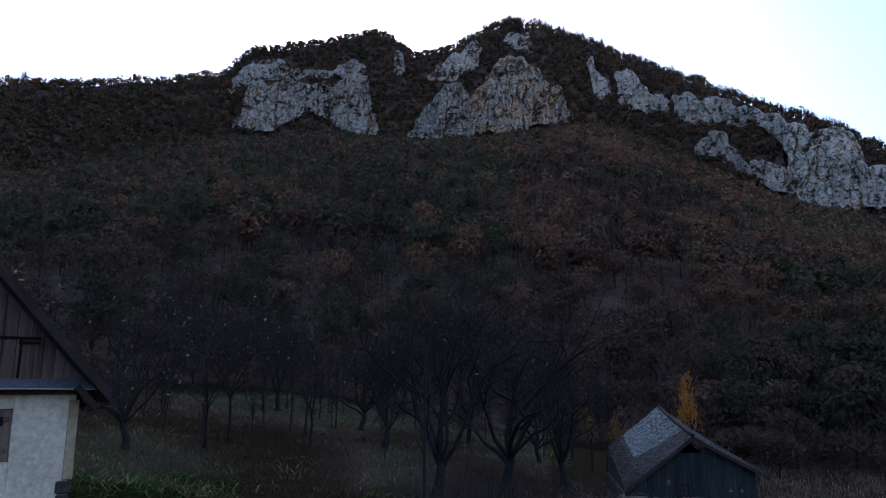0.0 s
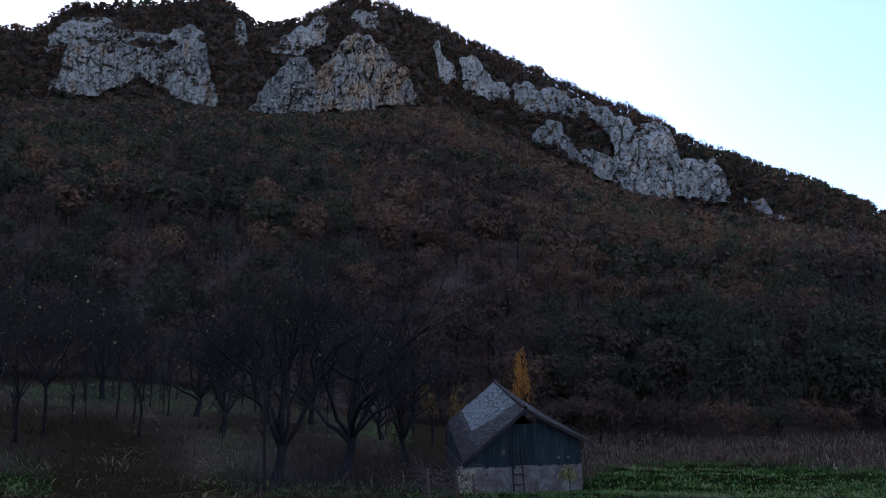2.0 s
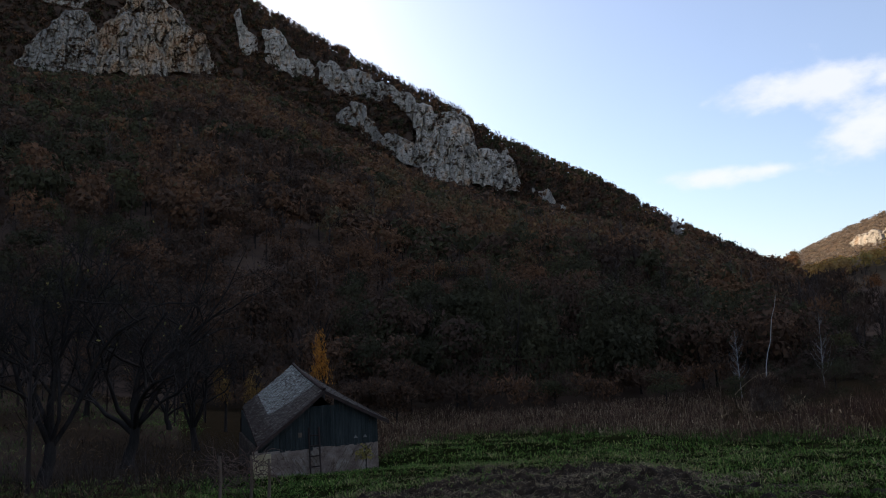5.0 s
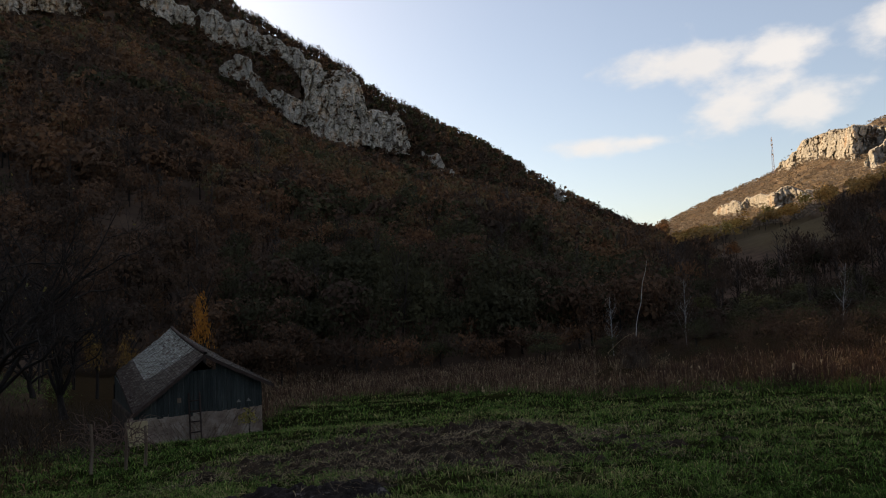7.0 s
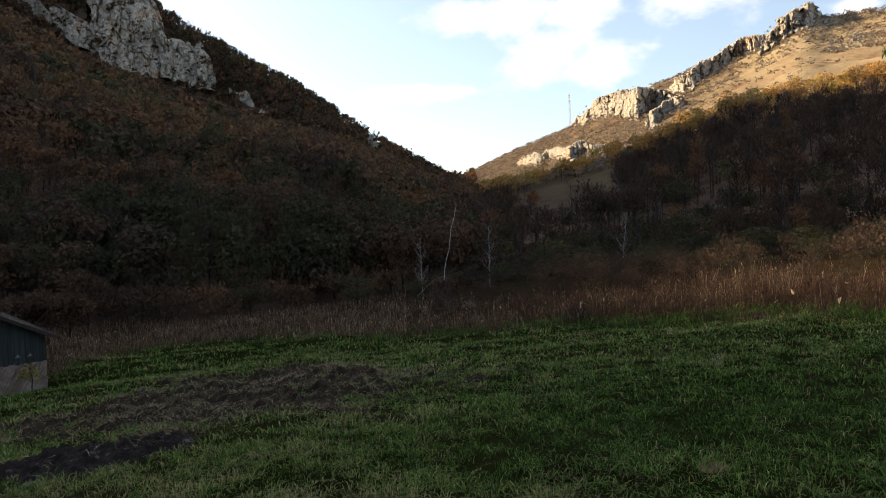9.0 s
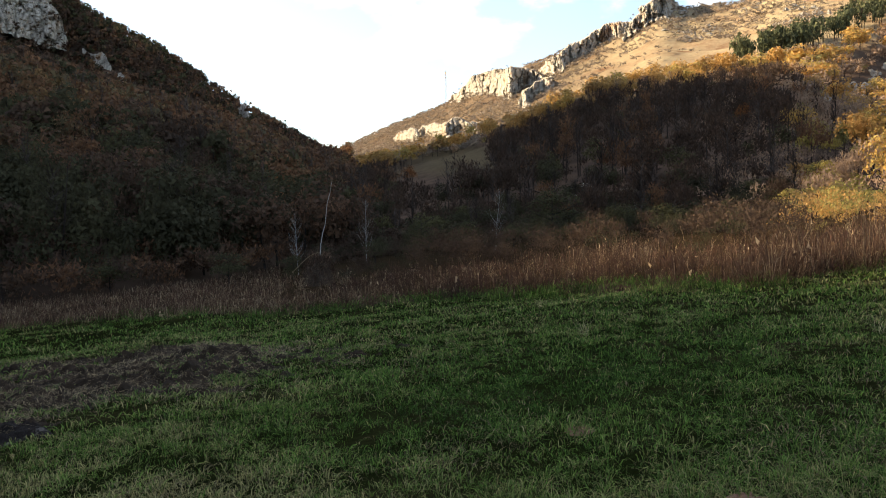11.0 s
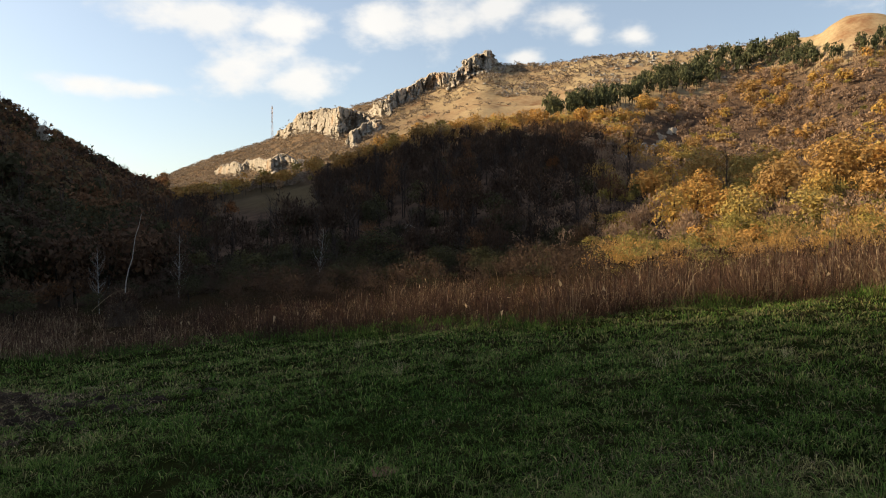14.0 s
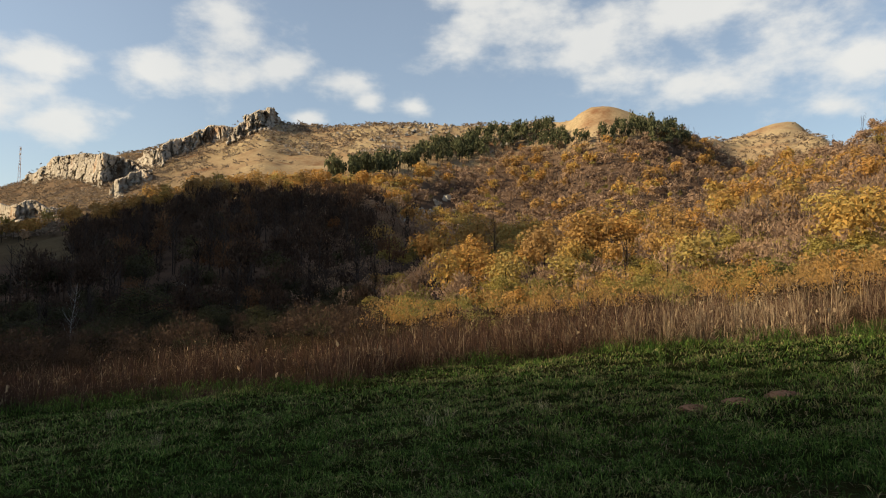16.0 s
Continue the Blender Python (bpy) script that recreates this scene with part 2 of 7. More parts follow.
M_STEEL = surface("painted_steel", [(0.3, (0.35, 0.2, 0.18)), (0.7, (0.5, 0.4, 0.38))], 2.0, 20, 0.5, 0.1, 0.005)
M_OCHRE = surface("ochre_plaster", [(0.3, (0.42, 0.32, 0.17)), (0.7, (0.6, 0.5, 0.32))], 1.2, 10, 0.9, 0.3, 0.01)
M_GABLE = surface("brown_gable_boards", [(0.3, (0.085, 0.06, 0.048)), (0.7, (0.23, 0.165, 0.125))], 2, 24, 0.9, 0.5, 0.01, (6, 6, 0.5))
M_BLACK = surface("dark_inside", [(0.3, (0.012, 0.010, 0.009)), (0.7, (0.025, 0.02, 0.018))], 2.0, 20, 0.95, 0.1, 0.005)
# bare stone of the house corner; on the shed's base it paints shade
M_STONE_AND_SHADE = surface("stone_and_shaded_base", [(0.3, (0.04, 0.032, 0.027)), (0.7, (0.10, 0.082, 0.066))], 2.0, 14, 0.95, 0.6, 0.02)
M_STEM = surface("dry_stem", [(0.3, (0.20, 0.15, 0.09)), (0.7, (0.34, 0.27, 0.17))], 3, 25, 0.9, 0.3, 0.01)
M_REEDHEAP = surface("old_reed_heap", [(0.3, (0.065, 0.047, 0.036)), (0.7, (0.13, 0.095, 0.068))], 3, 40, 0.95, 0.9, 0.03, (1, 1, 5))


def earth():
    """The ground: forest litter, meadow turf, sun-bleached hill pasture, by the share painted in 'cover'."""
    m, nt, bsdf, out = fresh("earth_and_turf")
    co = nt.nodes.new("ShaderNodeTexCoord").outputs["Object"]
    at = nt.nodes.new("ShaderNodeAttribute")
    at.attribute_name = "cover"
    sep = nt.nodes.new("ShaderNodeSeparateColor")
    nt.links.new(at.outputs["Color"], sep.inputs[0])
    litter = ramp_of(nt, noise_of(nt, co, 0.12, 6), [(0.3, (0.05, 0.036, 0.028)), (0.7, (0.12, 0.08, 0.056))])
    n1, n2, n3 = noise_of(nt, co, 0.55, 5), noise_of(nt, co, 9.0, 6, 0.75), noise_of(nt, co, 60, 4, 0.7)
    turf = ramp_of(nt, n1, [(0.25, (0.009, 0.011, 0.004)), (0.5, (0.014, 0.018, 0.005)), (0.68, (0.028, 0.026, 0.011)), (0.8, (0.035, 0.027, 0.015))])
    turf = blend_of(nt, 0.75, turf, ramp_of(nt, n2, [(0.3, (0.3, 0.3, 0.3)), (0.7, (1.3, 1.3, 1.3))]), 'MULTIPLY')
    tan = ramp_of(nt, noise_of(nt, co, 0.03, 7, 0.65), [(0.3, (0.19, 0.10, 0.055)), (0.42, (0.28, 0.20, 0.12)), (0.58, (0.335, 0.262, 0.158)), (0.72, (0.23, 0.175, 0.10))])
    tan = blend_of(nt, 0.4, tan, ramp_of(nt, noise_of(nt, co, 0.5, 6, 0.7), [(0.3, (0.4, 0.4, 0.4)), (0.65, (1.2, 1.2, 1.2))]), 'MULTIPLY')
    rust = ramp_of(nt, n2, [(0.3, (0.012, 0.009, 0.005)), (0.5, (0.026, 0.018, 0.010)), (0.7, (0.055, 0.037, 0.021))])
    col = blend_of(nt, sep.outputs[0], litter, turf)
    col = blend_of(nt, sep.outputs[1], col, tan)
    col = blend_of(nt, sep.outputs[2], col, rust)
    nt.links.new(col, bsdf.inputs["Base Color"])
    bsdf.inputs["Roughness"].default_value, bsdf.inputs["Specular IOR Level"].default_value = 1.0, 0.0
    bump_of(nt, bsdf, n2, 0.6, 0.06)
    return m


M_EARTH = earth()
# ---- the lie of the land: lines round the eye, each (azimuth, elevation, distance) ----
EYE_Z = 1.6
RIDGE_MOUNTAIN = [  # crest of the limestone mountain, from the east shoulder down to the gap
    (60, 17.7, 805), (40, 19.4, 828), (34, 20.4, 851), (27, 21.8, 868), (22, 22.9, 880), (18.6, 23.9, 897),
    (16.7, 25.7, 908), (13, 26.5, 920), (9.2, 27.4, 920), (6.2, 28.1, 919), (4.4, 27.7, 912), (3.2, 26.7, 903),
    (1.9, 26.2, 893), (0.2, 26.7, 891), (-2.3, 27.5, 901), (-3.3, 28.1, 901), (-5.8, 28.8, 895), (-8.3, 28.4, 902),
    (-10.7, 27.5, 908), (-13.6, 26.4, 908), (-17.6, 24.5, 885), (-21.9, 22.5, 851), (-25.9, 20.3, 816), (-29.7, 18.6, 793),
    (-33.6, 15.9, 770), (-38.7, 13.3, 736), (-42.7, 11.2, 713), (-46.3, 8.5, 675), (-49.7, 6.3, 616), (-52.6, 4.7, 574)]
RIDGE_HILL = [  # crest of the sunny hill across the valley
    (-54.0, 4.2, 640), (-55.5, 4.5, 900), (-57, 5.3, 950), (-60, 6.5, 920), (-62.8, 7.4, 870), (-64.4, 8.0, 850), (-65.4, 8.9, 820),
    (-67.6, 9.9, 790), (-71.7, 10.8, 740), (-74.1, 11.7, 720), (-77.0, 12.4, 700), (-78.3, 12.9, 690), (-79.5, 13.8, 680),
    (-81, 14.2, 660), (-82.2, 13.7, 660), (-85.8, 13.5, 640), (-89.1, 13.9, 600), (-92.8, 14.1, 580), (-97.5, 13.9, 560),
    (-102, 13.9, 540), (-105.4, 14.2, 520), (-107.2, 14.9, 500), (-109, 15.05, 500), (-110.8, 14.4, 500), (-113.4, 13.5, 520),
    (-115.5, 12.5, 560), (-117.9, 12.0, 680), (-119.5, 12.6, 720), (-121.8, 12.95, 720), (-123.0, 12.6, 720), (-125.0, 11.6, 560),
    (-126.6, 11.2, 330), (-128.2, 11.6, 320), (-134, 13, 280), (-150, 12, 260)]
RIDGE_BACK = [(180, 9, 260), (140, 8, 300), (100, 11, 420), (75, 15, 600)]
SPUR = [  # wooded spur and the feet of the cliffs; brow of the shaded lower hill
    (60, 9, 483), (34, 13, 621), (18, 18.6, 747), (14, 19, 793), (10, 19.9, 805), (6, 19.5, 805), (2.5, 19.3, 793),
    (-3.7, 19.6, 782), (-10.5, 20.1, 747), (-13.3, 20, 644), (-17.3, 18.2, 598), (-21.5, 15.6, 564), (-27.3, 12.4, 540),
    (-33.1, 10.3, 518), (-40.5, 8, 494), (-46, 6.4, 494), (-50.4, 4.4, 475), (-53.5, 2.9, 508), (-57, 2, 400),
    (-60.8, 2.4, 290), (-65.4, 3.3, 270), (-70.5, 4.6, 250), (-77, 6.6, 222), (-85, 6.3, 205), (-91, 5.3, 185),
    (-93, 4.6, 200), (-97, 4.4, 270), (-105, 4.5, 290), (-115, 5.2, 230), (-128, 6, 140), (-150, 7, 130), (180, 6, 130),
    (100, 7, 250)]
FOOT = [  # where the woods begin
    (60, 3, 60), (24, 0.0, 70), (10, -0.8, 70), (0, -2, 75), (-10, -4.5, 75), (-20, -6.0, 70), (-28, -5.9, 66), (-35, -6.2, 60),
    (-44, -5.8, 60), (-50, -4.9, 74), (-56, -4.2, 85), (-70, -3.2, 90), (-87, -2.3, 85), (-100, -1.2, 80), (-114, 0.0, 75),
    (-128, 1.6, 70), (-150, 4, 70), (180, 6, 70), (100, 5, 70)]
EDGE = [  # where the mown meadow ends
    (60, -3.5, 24), (24, -6.3, 22), (10, -8.6, 25), (0, -9.3, 26), (-14, -10.3, 24), (-23, -9.7, 25.4), (-26, -8.5, 38), (-30, -8.2, 42),
    (-36, -8.2, 40), (-44, -8.25, 35), (-49, -8.8, 30), (-56, -8.6, 28), (-70, -8.0, 25), (-87, -7.2, 20), (-100, -5.1, 23),
    (-114, -3.7, 22), (-128, -2.3, 22), (-150, 0.5, 22), (180, 2, 22), (100, 0, 24)]


def line(rows):
    """Elevation and distance of a line as functions of the azimuth in degrees."""
    a = np.array(sorted(rows))
    return (lambda az: np.interp(az, a[:, 0], a[:, 1], period=360), lambda az: np.interp(az, a[:, 0], a[:, 2], period=360))


RIDGE_EL, RIDGE_R = line(RIDGE_MOUNTAIN + RIDGE_HILL + RIDGE_BACK)
SPUR_EL, SPUR_R = line(SPUR)
FOOT_EL, FOOT_R = line(FOOT)
EDGE_EL, EDGE_R = line(EDGE)
STEEP = line([(60, 0, 0.6), (20, 0, 0.5), (17, 0, 1), (-36, 0, 1), (-42, 0, 0.6), (-54, 0, 0.0), (180, 0, 0.0), (100, 0, 0.3)])[1]

RADII = np.concatenate([np.linspace(0.4, 4, 10)[:-1], np.geomspace(4, 60, 50)[:-1], np.geomspace(60, 980, 130)[:-1],
                        np.geomspace(980, 4900, 16)])
AZ_FINE = np.arange(-140, 46.01, 0.5)
AZ_ALL = np.concatenate([AZ_FINE, np.arange(50, 220, 4.0)])


def rise(el):
    return np.tan(np.radians(el))


def profile(az):
    """Heights of the ground at RADII along one azimuth."""
    zr = lambda el, r: EYE_Z + r * rise(el)
    er, rr = RIDGE_EL(az), RIDGE_R(az)
    es, rs = SPUR_EL(az), SPUR_R(az)
    st = STEEP(az)
    rg = rs + (rr - rs) * (0.33 + 0.12 * st) if rr - rs > 120 else rs + (rr - rs) * 0.30
    eg = es + (er - es) * 0.33 * (1 - st) - 0.5 * st
    rk = rs + (rr - rs) * (0.66 + 0.05 * st)
    ek = es + (er - es) * (0.68 + 0.12 * st)
    if st > 0.9:
        rg, rk = rr - 92, rr - 50
        rg = max(rg, rs + 6)
    r = [0, 3, EDGE_R(az), FOOT_R(az), rs, rg, rk, rr - 12, rr + 14, rr * 1.12, rr * 1.6, 5000]
    z = [0, -0.02, zr(EDGE_EL(az), r[2]), zr(FOOT_EL(az), r[3]), zr(es, rs), zr(eg, rg), zr(ek, rk), zr(er, rr) - 1, zr(er, rr)]
    z += [z[7] - 0.02 * rr, z[7] * 0.75 - 20, z[7] * 0.5 - 30]
    # the meadow tilts towards the stream, evenly up to its edge
    z[1] = z[2] * 3 / r[2]
    return np.interp(RADII, r, z)


def blur(z, k, axis):
    w = np.array([1, 4, 6, 4, 1]) / 16.0
    for _ in range(k):
        p = np.concatenate([z.take([0, 0], axis), z, z.take([-1, -1], axis)], axis)
        n = z.shape[axis]
        z = sum(w[i] * p.take(range(i, i + n), axis) for i in range(5))
    return z


rough = np.random.default_rng(5)


def waves(x, y, size, n=5, seed=1):
    """Soft uneven ground: a sum of tilted waves, about -1 to 1."""
    g = np.random.default_rng(seed)
    out = np.zeros_like(x, dtype=float)
    for i in range(n):
        a, k = g.uniform(0, 6.28), g.uniform(0.6, 1.9) * 6.28 / size
        out = out + np.sin(k * (x * math.cos(a) + y * math.sin(a)) + g.uniform(0, 6.28) + 0.8 * np.sin(k * 0.37 * (y - x)))
    return out / n ** 0.5 / 1.4


HEIGHT = np.array([profile(a) for a in AZ_ALL])
_soft = blur(HEIGHT, 2, 1)
_far = np.clip((RADII - 380) / 150, 0, 0.85)
HEIGHT = blur(_soft * (1 - _far) + HEIGHT * _far, 1, 0)
_a = np.radians(AZ_ALL)[:, None]
GX, GY = -np.sin(_a) * RADII, np.cos(_a) * RADII
HEIGHT = HEIGHT + waves(GX, GY, 7, 6, 2) * np.clip(RADII / 300, 0.03, 0.35) * np.clip(RADII / 6 - 0.6, 0, 1)
HEIGHT = HEIGHT + waves(GX, GY, 45, 6, 3) * np.clip((RADII - 90) / 260, 0, 1) * 2.2 * np.clip((1150 - RADII) / 300, 0, 1)


def ground(x, y):
    """Height of the ground at x, y (arrays)."""
    x, y = np.asarray(x, float), np.asarray(y, float)
    az = np.degrees(np.arctan2(-x, y))
    az = np.where(az < -140, az + 360, az)
    r = np.hypot(x, y)
    i = np.clip(np.searchsorted(AZ_ALL, az) - 1, 0, len(AZ_ALL) - 2)
    fa = np.clip((az - AZ_ALL[i]) / (AZ_ALL[i + 1] - AZ_ALL[i]), 0, 1)
    j = np.clip(np.searchsorted(RADII, r) - 1, 0, len(RADII) - 2)
    fr = np.clip((r - RADII[j]) / (RADII[j + 1] - RADII[j]), 0, 1)
    h = HEIGHT
    return ((h[i, j] * (1 - fr) + h[i, j + 1] * fr) * (1 - fa) + (h[i + 1, j] * (1 - fr) + h[i + 1, j + 1] * fr) * fa)


def spot(az, r):
    a = math.radians(az)
    x, y = -math.sin(a) * r, math.cos(a) * r
    return Vector((x, y, float(ground(x, y))))


def polar(az, r):
    a = np.radians(az)
    return -np.sin(a) * r, np.cos(a) * r


ELEV = np.degrees(np.arctan2(HEIGHT - EYE_Z, RADII))
SEEN_EL = np.maximum.accumulate(ELEV, axis=1)


def surface_r(az, el):
    """Distance at which the sight line at this azimuth and elevation meets the ground (arrays)."""
    az, el = np.asarray(az, float), np.asarray(el, float)
    i = np.clip(np.searchsorted(AZ_ALL, az) - 1, 0, len(AZ_ALL) - 2)
    f = np.clip((az - AZ_ALL[i]) / (AZ_ALL[i + 1] - AZ_ALL[i]), 0, 1)
    out = np.zeros(az.shape)
    for k in np.ndindex(az.shape):
        p = SEEN_EL[i[k]] * (1 - f[k]) + SEEN_EL[i[k] + 1] * f[k]
        out[k] = np.interp(el[k], p, RADII)
    return out


# ---- building helpers ----
def mesh_of(name, verts, faces, mats=(), smooth=False):
    me = bpy.data.meshes.new(name)
    me.from_pydata([tuple(v) for v in verts], [], [tuple(f) for f in faces])
    for m in mats:
        me.materials.append(m)
    if smooth:
        me.polygons.foreach_set("use_smooth", [True] * len(me.polygons))
    me.update()
    return me


def soup(name, polys, tone=None, mats=(), index=None):
    """A mesh of loose polygons: polys is (n, k, 3); tone one number for each polygon."""
    polys = np.asarray(polys, dtype=np.float32)
    n, k, _ = polys.shape
    me = bpy.data.meshes.new(name)
    me.vertices.add(n * k)
    me.vertices.foreach_set("co", polys.ravel())
    me.loops.add(n * k)
    me.loops.foreach_set("vertex_index", np.arange(n * k, dtype=np.int32))
    me.polygons.add(n)
    me.polygons.foreach_set("loop_start", np.arange(n, dtype=np.int32) * k)
    me.polygons.foreach_set("loop_total", np.full(n, k, dtype=np.int32))
    for m in mats:
        me.materials.append(m)
    if index is not None:
        me.polygons.foreach_set("material_index", np.asarray(index, dtype=np.int32))
    if tone is not None:
        me.attributes.new("tone", 'FLOAT', 'FACE').data.foreach_set("value", np.asarray(tone, dtype=np.float32))
    me.update(calc_edges=True)
    return me


def part(name, me, material, parent, label=""):
    """Links a bmesh or a mesh as one object under a thing."""
    if isinstance(me, bmesh.types.BMesh):
        bm, me = me, bpy.data.meshes.new(name)
        bm.to_mesh(me)
        bm.free()
    if material and not me.materials:
        me.materials.append(material)
    ob = new(name, me)
    ob.parent = parent
    return tagged(ob, label)


def thing(name, at, label, category, group="", turn=0.0, kind=""):
    ob = new(name)
    ob.empty_display_size = 0.2
    ob.matrix_world = Matrix.Translation(at) @ Matrix.Rotation(radians(turn), 4, 'Z')
    return tagged(ob, label, category, group, kind)


def box(bm, x0, x1, y0, y1, z0, z1, bevel=0.0, m=None):
    r = bmesh.ops.create_cube(bm, size=1.0)
    bmesh.ops.scale(bm, vec=(x1 - x0, y1 - y0, z1 - z0), verts=r["verts"])
    bmesh.ops.translate(bm, vec=((x0 + x1) / 2, (y0 + y1) / 2, (z0 + z1) / 2), verts=r["verts"])
    if bevel:
        e = {e for v in r["verts"] for e in v.link_edges}
        b = bmesh.ops.bevel(bm, geom=list(e), offset=bevel, segments=1, affect='EDGES')
    if m is not None:
        bmesh.ops.transform(bm, matrix=m, verts=[v for v in bm.verts if v.is_valid])
    return bm


def vnoise(x, y, seed=0):
    """Smooth lattice noise, 0 to 1."""
    xi, yi = np.floor(x).astype(np.int64), np.floor(y).astype(np.int64)
    fx, fy = x - xi, y - yi
    fx, fy = fx * fx * (3 - 2 * fx), fy * fy * (3 - 2 * fy)

    def h(a, b):
        n = (a * 374761393 + b * 668265263 + seed * 974634777) & 0x7fffffff
        n = ((n ^ (n >> 13)) * 1274126177) & 0x7fffffff
        return ((n ^ (n >> 16)) & 0xffff) / 65535.0
    return (h(xi, yi) * (1 - fx) + h(xi + 1, yi) * fx) * (1 - fy) + (h(xi, yi + 1) * (1 - fx) + h(xi + 1, yi + 1) * fx) * fy


def fbm(x, y, octaves=4, seed=0):
    s, a, t = 0.0, 0.5, 0.0
    for i in range(octaves):
        s, t = s + a * vnoise(x * 2 ** i, y * 2 ** i, seed + i), t + a
        a *= 0.55
    return s / t


def tube(path, radii, sides=5):
    """Verts and faces of a tapered tube along points."""
    vs, fs = [], []
    up = Vector((0.31, 0.17, 0.93))
    for i, p in enumerate(path):
        d = (path[min(i + 1, len(path) - 1)] - path[max(i - 1, 0)]).normalized()
        a = d.cross(up)
        a = a.normalized() if a.length > 1e-3 else Vector((1, 0, 0))
        b = d.cross(a)
        for k in range(sides):
            t = 6.28318 * k / sides
            vs.append(p + (a * math.cos(t) + b * math.sin(t)) * radii[i])
    for i in range(len(path) - 1):
        for k in range(sides):
            k2 = (k + 1) % sides
            fs.append((i * sides + k, i * sides + k2, (i + 1) * sides + k2, (i + 1) * sides + k))
    return vs, fs


class Tubes:
    """Collects tubes into one mesh."""

    def __init__(self):
        self.v, self.f = [], []

    def add(self, path, radii, sides=5):
        v, f = tube(path, radii, sides)
        n = len(self.v)
        self.v += v
        self.f += [tuple(i + n for i in q) for q in f]

    def mesh(self, name, smooth=True):
        return mesh_of(name, self.v, self.f, (), smooth)


# ---- ground ----
def share(az, knots):
    k = np.array(sorted(knots))
    return np.interp(az, k[:, 0], k[:, 1])


WOODTOP = [(-57, 3.0), (-63, 3.9), (-66, 4.4), (-70, 5.6), (-75, 7.1), (-80, 7.9), (-85, 8.3), (-90, 9.0), (-97, 10.3), (-103, 12.0), (-115, 12.4), (-119, 9.6), (-124, 10.4), (-140, 14)]
PINE_LOW = [(-87.4, 9.1), (-91.9, 10.0), (-95.4, 10.9), (-98.5, 11.2), (-101.7, 11.9), (-106, 11.6), (-109.7, 12.4), (-113.7, 11.4), (-115.5, 11.9)]
PINE_TOP = [(-87.4, 9.5), (-89, 10.0), (-92.2, 10.8), (-95.3, 12.2), (-98.5, 12.6), (-101.7, 13.2), (-104.2, 13.4), (-106, 12.3), (-109.7, 13.0), (-111.8, 13.3), (-113.8, 12.9), (-115.5, 11.9)]


def elev_of(x, y):
    r = np.hypot(x, y)
    return np.degrees(np.arctan2(ground(x, y) - EYE_Z, r)), r


def pasture(az, el, r):
    """1 where the sunny hill carries bleached grass."""
    k = 1 / (1 + np.exp(-(el - share(az, WOODTOP)) * 4))
    return np.where((az < -56) & (r > 140), k, 0.0)


def garden_green(x, y):
    """Where the garden slope is still green: under the house and along its upper edge."""
    az, r = np.degrees(np.arctan2(-x, y)), np.hypot(x, y)
    k = np.exp(-((az - 24) / 7) ** 2 - ((r - 22) / 8) ** 2) + np.exp(-((az - 11) / 9) ** 2 - ((r - 55) / 9) ** 2) + 0.8 * np.exp(-((az + 7) / 5) ** 2 - ((r - 50) / 10) ** 2) + 0.6 * np.exp(-((az - 4) / 4) ** 2 - ((r - 33) / 8) ** 2)
    return np.clip(k * 1.5 * (0.4 + 1.2 * fbm(x * 0.35, y * 0.35, 3, 31)) - 0.05, 0, 1)


def make_ground():
    na, nr = len(AZ_ALL), len(RADII)
    v = np.zeros((na * nr + 1, 3), dtype=np.float32)
    v[:-1, 0], v[:-1, 1], v[:-1, 2] = GX.ravel(), GY.ravel(), HEIGHT.ravel()
    i, j = np.meshgrid(np.arange(na), np.arange(nr - 1), indexing="ij")
    i2 = (i + 1) % na
    q = np.stack([i * nr + j, i * nr + j + 1, i2 * nr + j + 1, i2 * nr + j], -1).reshape(-1, 4)
    faces = [tuple(f) for f in q.tolist()] + [(na * nr, k * nr, ((k + 1) % na) * nr) for k in range(na)]
    me = mesh_of("ground", v.tolist(), faces, (M_EARTH,), True)
    az = np.repeat(AZ_ALL[:, None], nr, 1)
    r = np.repeat(RADII[None, :], na, 0)
    el = ELEV
    edge, foot = EDGE_R(az), FOOT_R(az)
    wob = fbm(GX * 0.35, GY * 0.35, 4, 3)
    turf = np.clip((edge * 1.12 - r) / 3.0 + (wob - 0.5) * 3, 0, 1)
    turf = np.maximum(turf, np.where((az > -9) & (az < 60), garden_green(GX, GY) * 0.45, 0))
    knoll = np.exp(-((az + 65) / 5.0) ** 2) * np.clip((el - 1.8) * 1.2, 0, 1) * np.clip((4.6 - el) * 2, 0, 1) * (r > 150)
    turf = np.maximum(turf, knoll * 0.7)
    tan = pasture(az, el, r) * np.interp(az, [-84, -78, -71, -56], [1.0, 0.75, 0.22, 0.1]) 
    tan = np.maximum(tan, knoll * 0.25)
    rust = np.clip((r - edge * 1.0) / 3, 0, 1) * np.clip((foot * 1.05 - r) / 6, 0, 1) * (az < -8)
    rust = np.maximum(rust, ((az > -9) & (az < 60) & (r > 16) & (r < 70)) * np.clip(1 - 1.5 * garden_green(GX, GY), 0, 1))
    col = np.stack([turf, tan, rust, np.ones_like(turf)], -1).reshape(-1, 4)
    col = np.concatenate([col, [[1, 0, 0, 1]]]).astype(np.float32)
    me.attributes.new("cover", 'FLOAT_COLOR', 'POINT').data.foreach_set("color", col.ravel())
    tagged(new("ground", me), "valley ground of green meadow, brown litter and bleached pasture", "ground", kind="structure")


make_ground()


# ---- cliffs ----
ROCKS, LEDGES = [], []


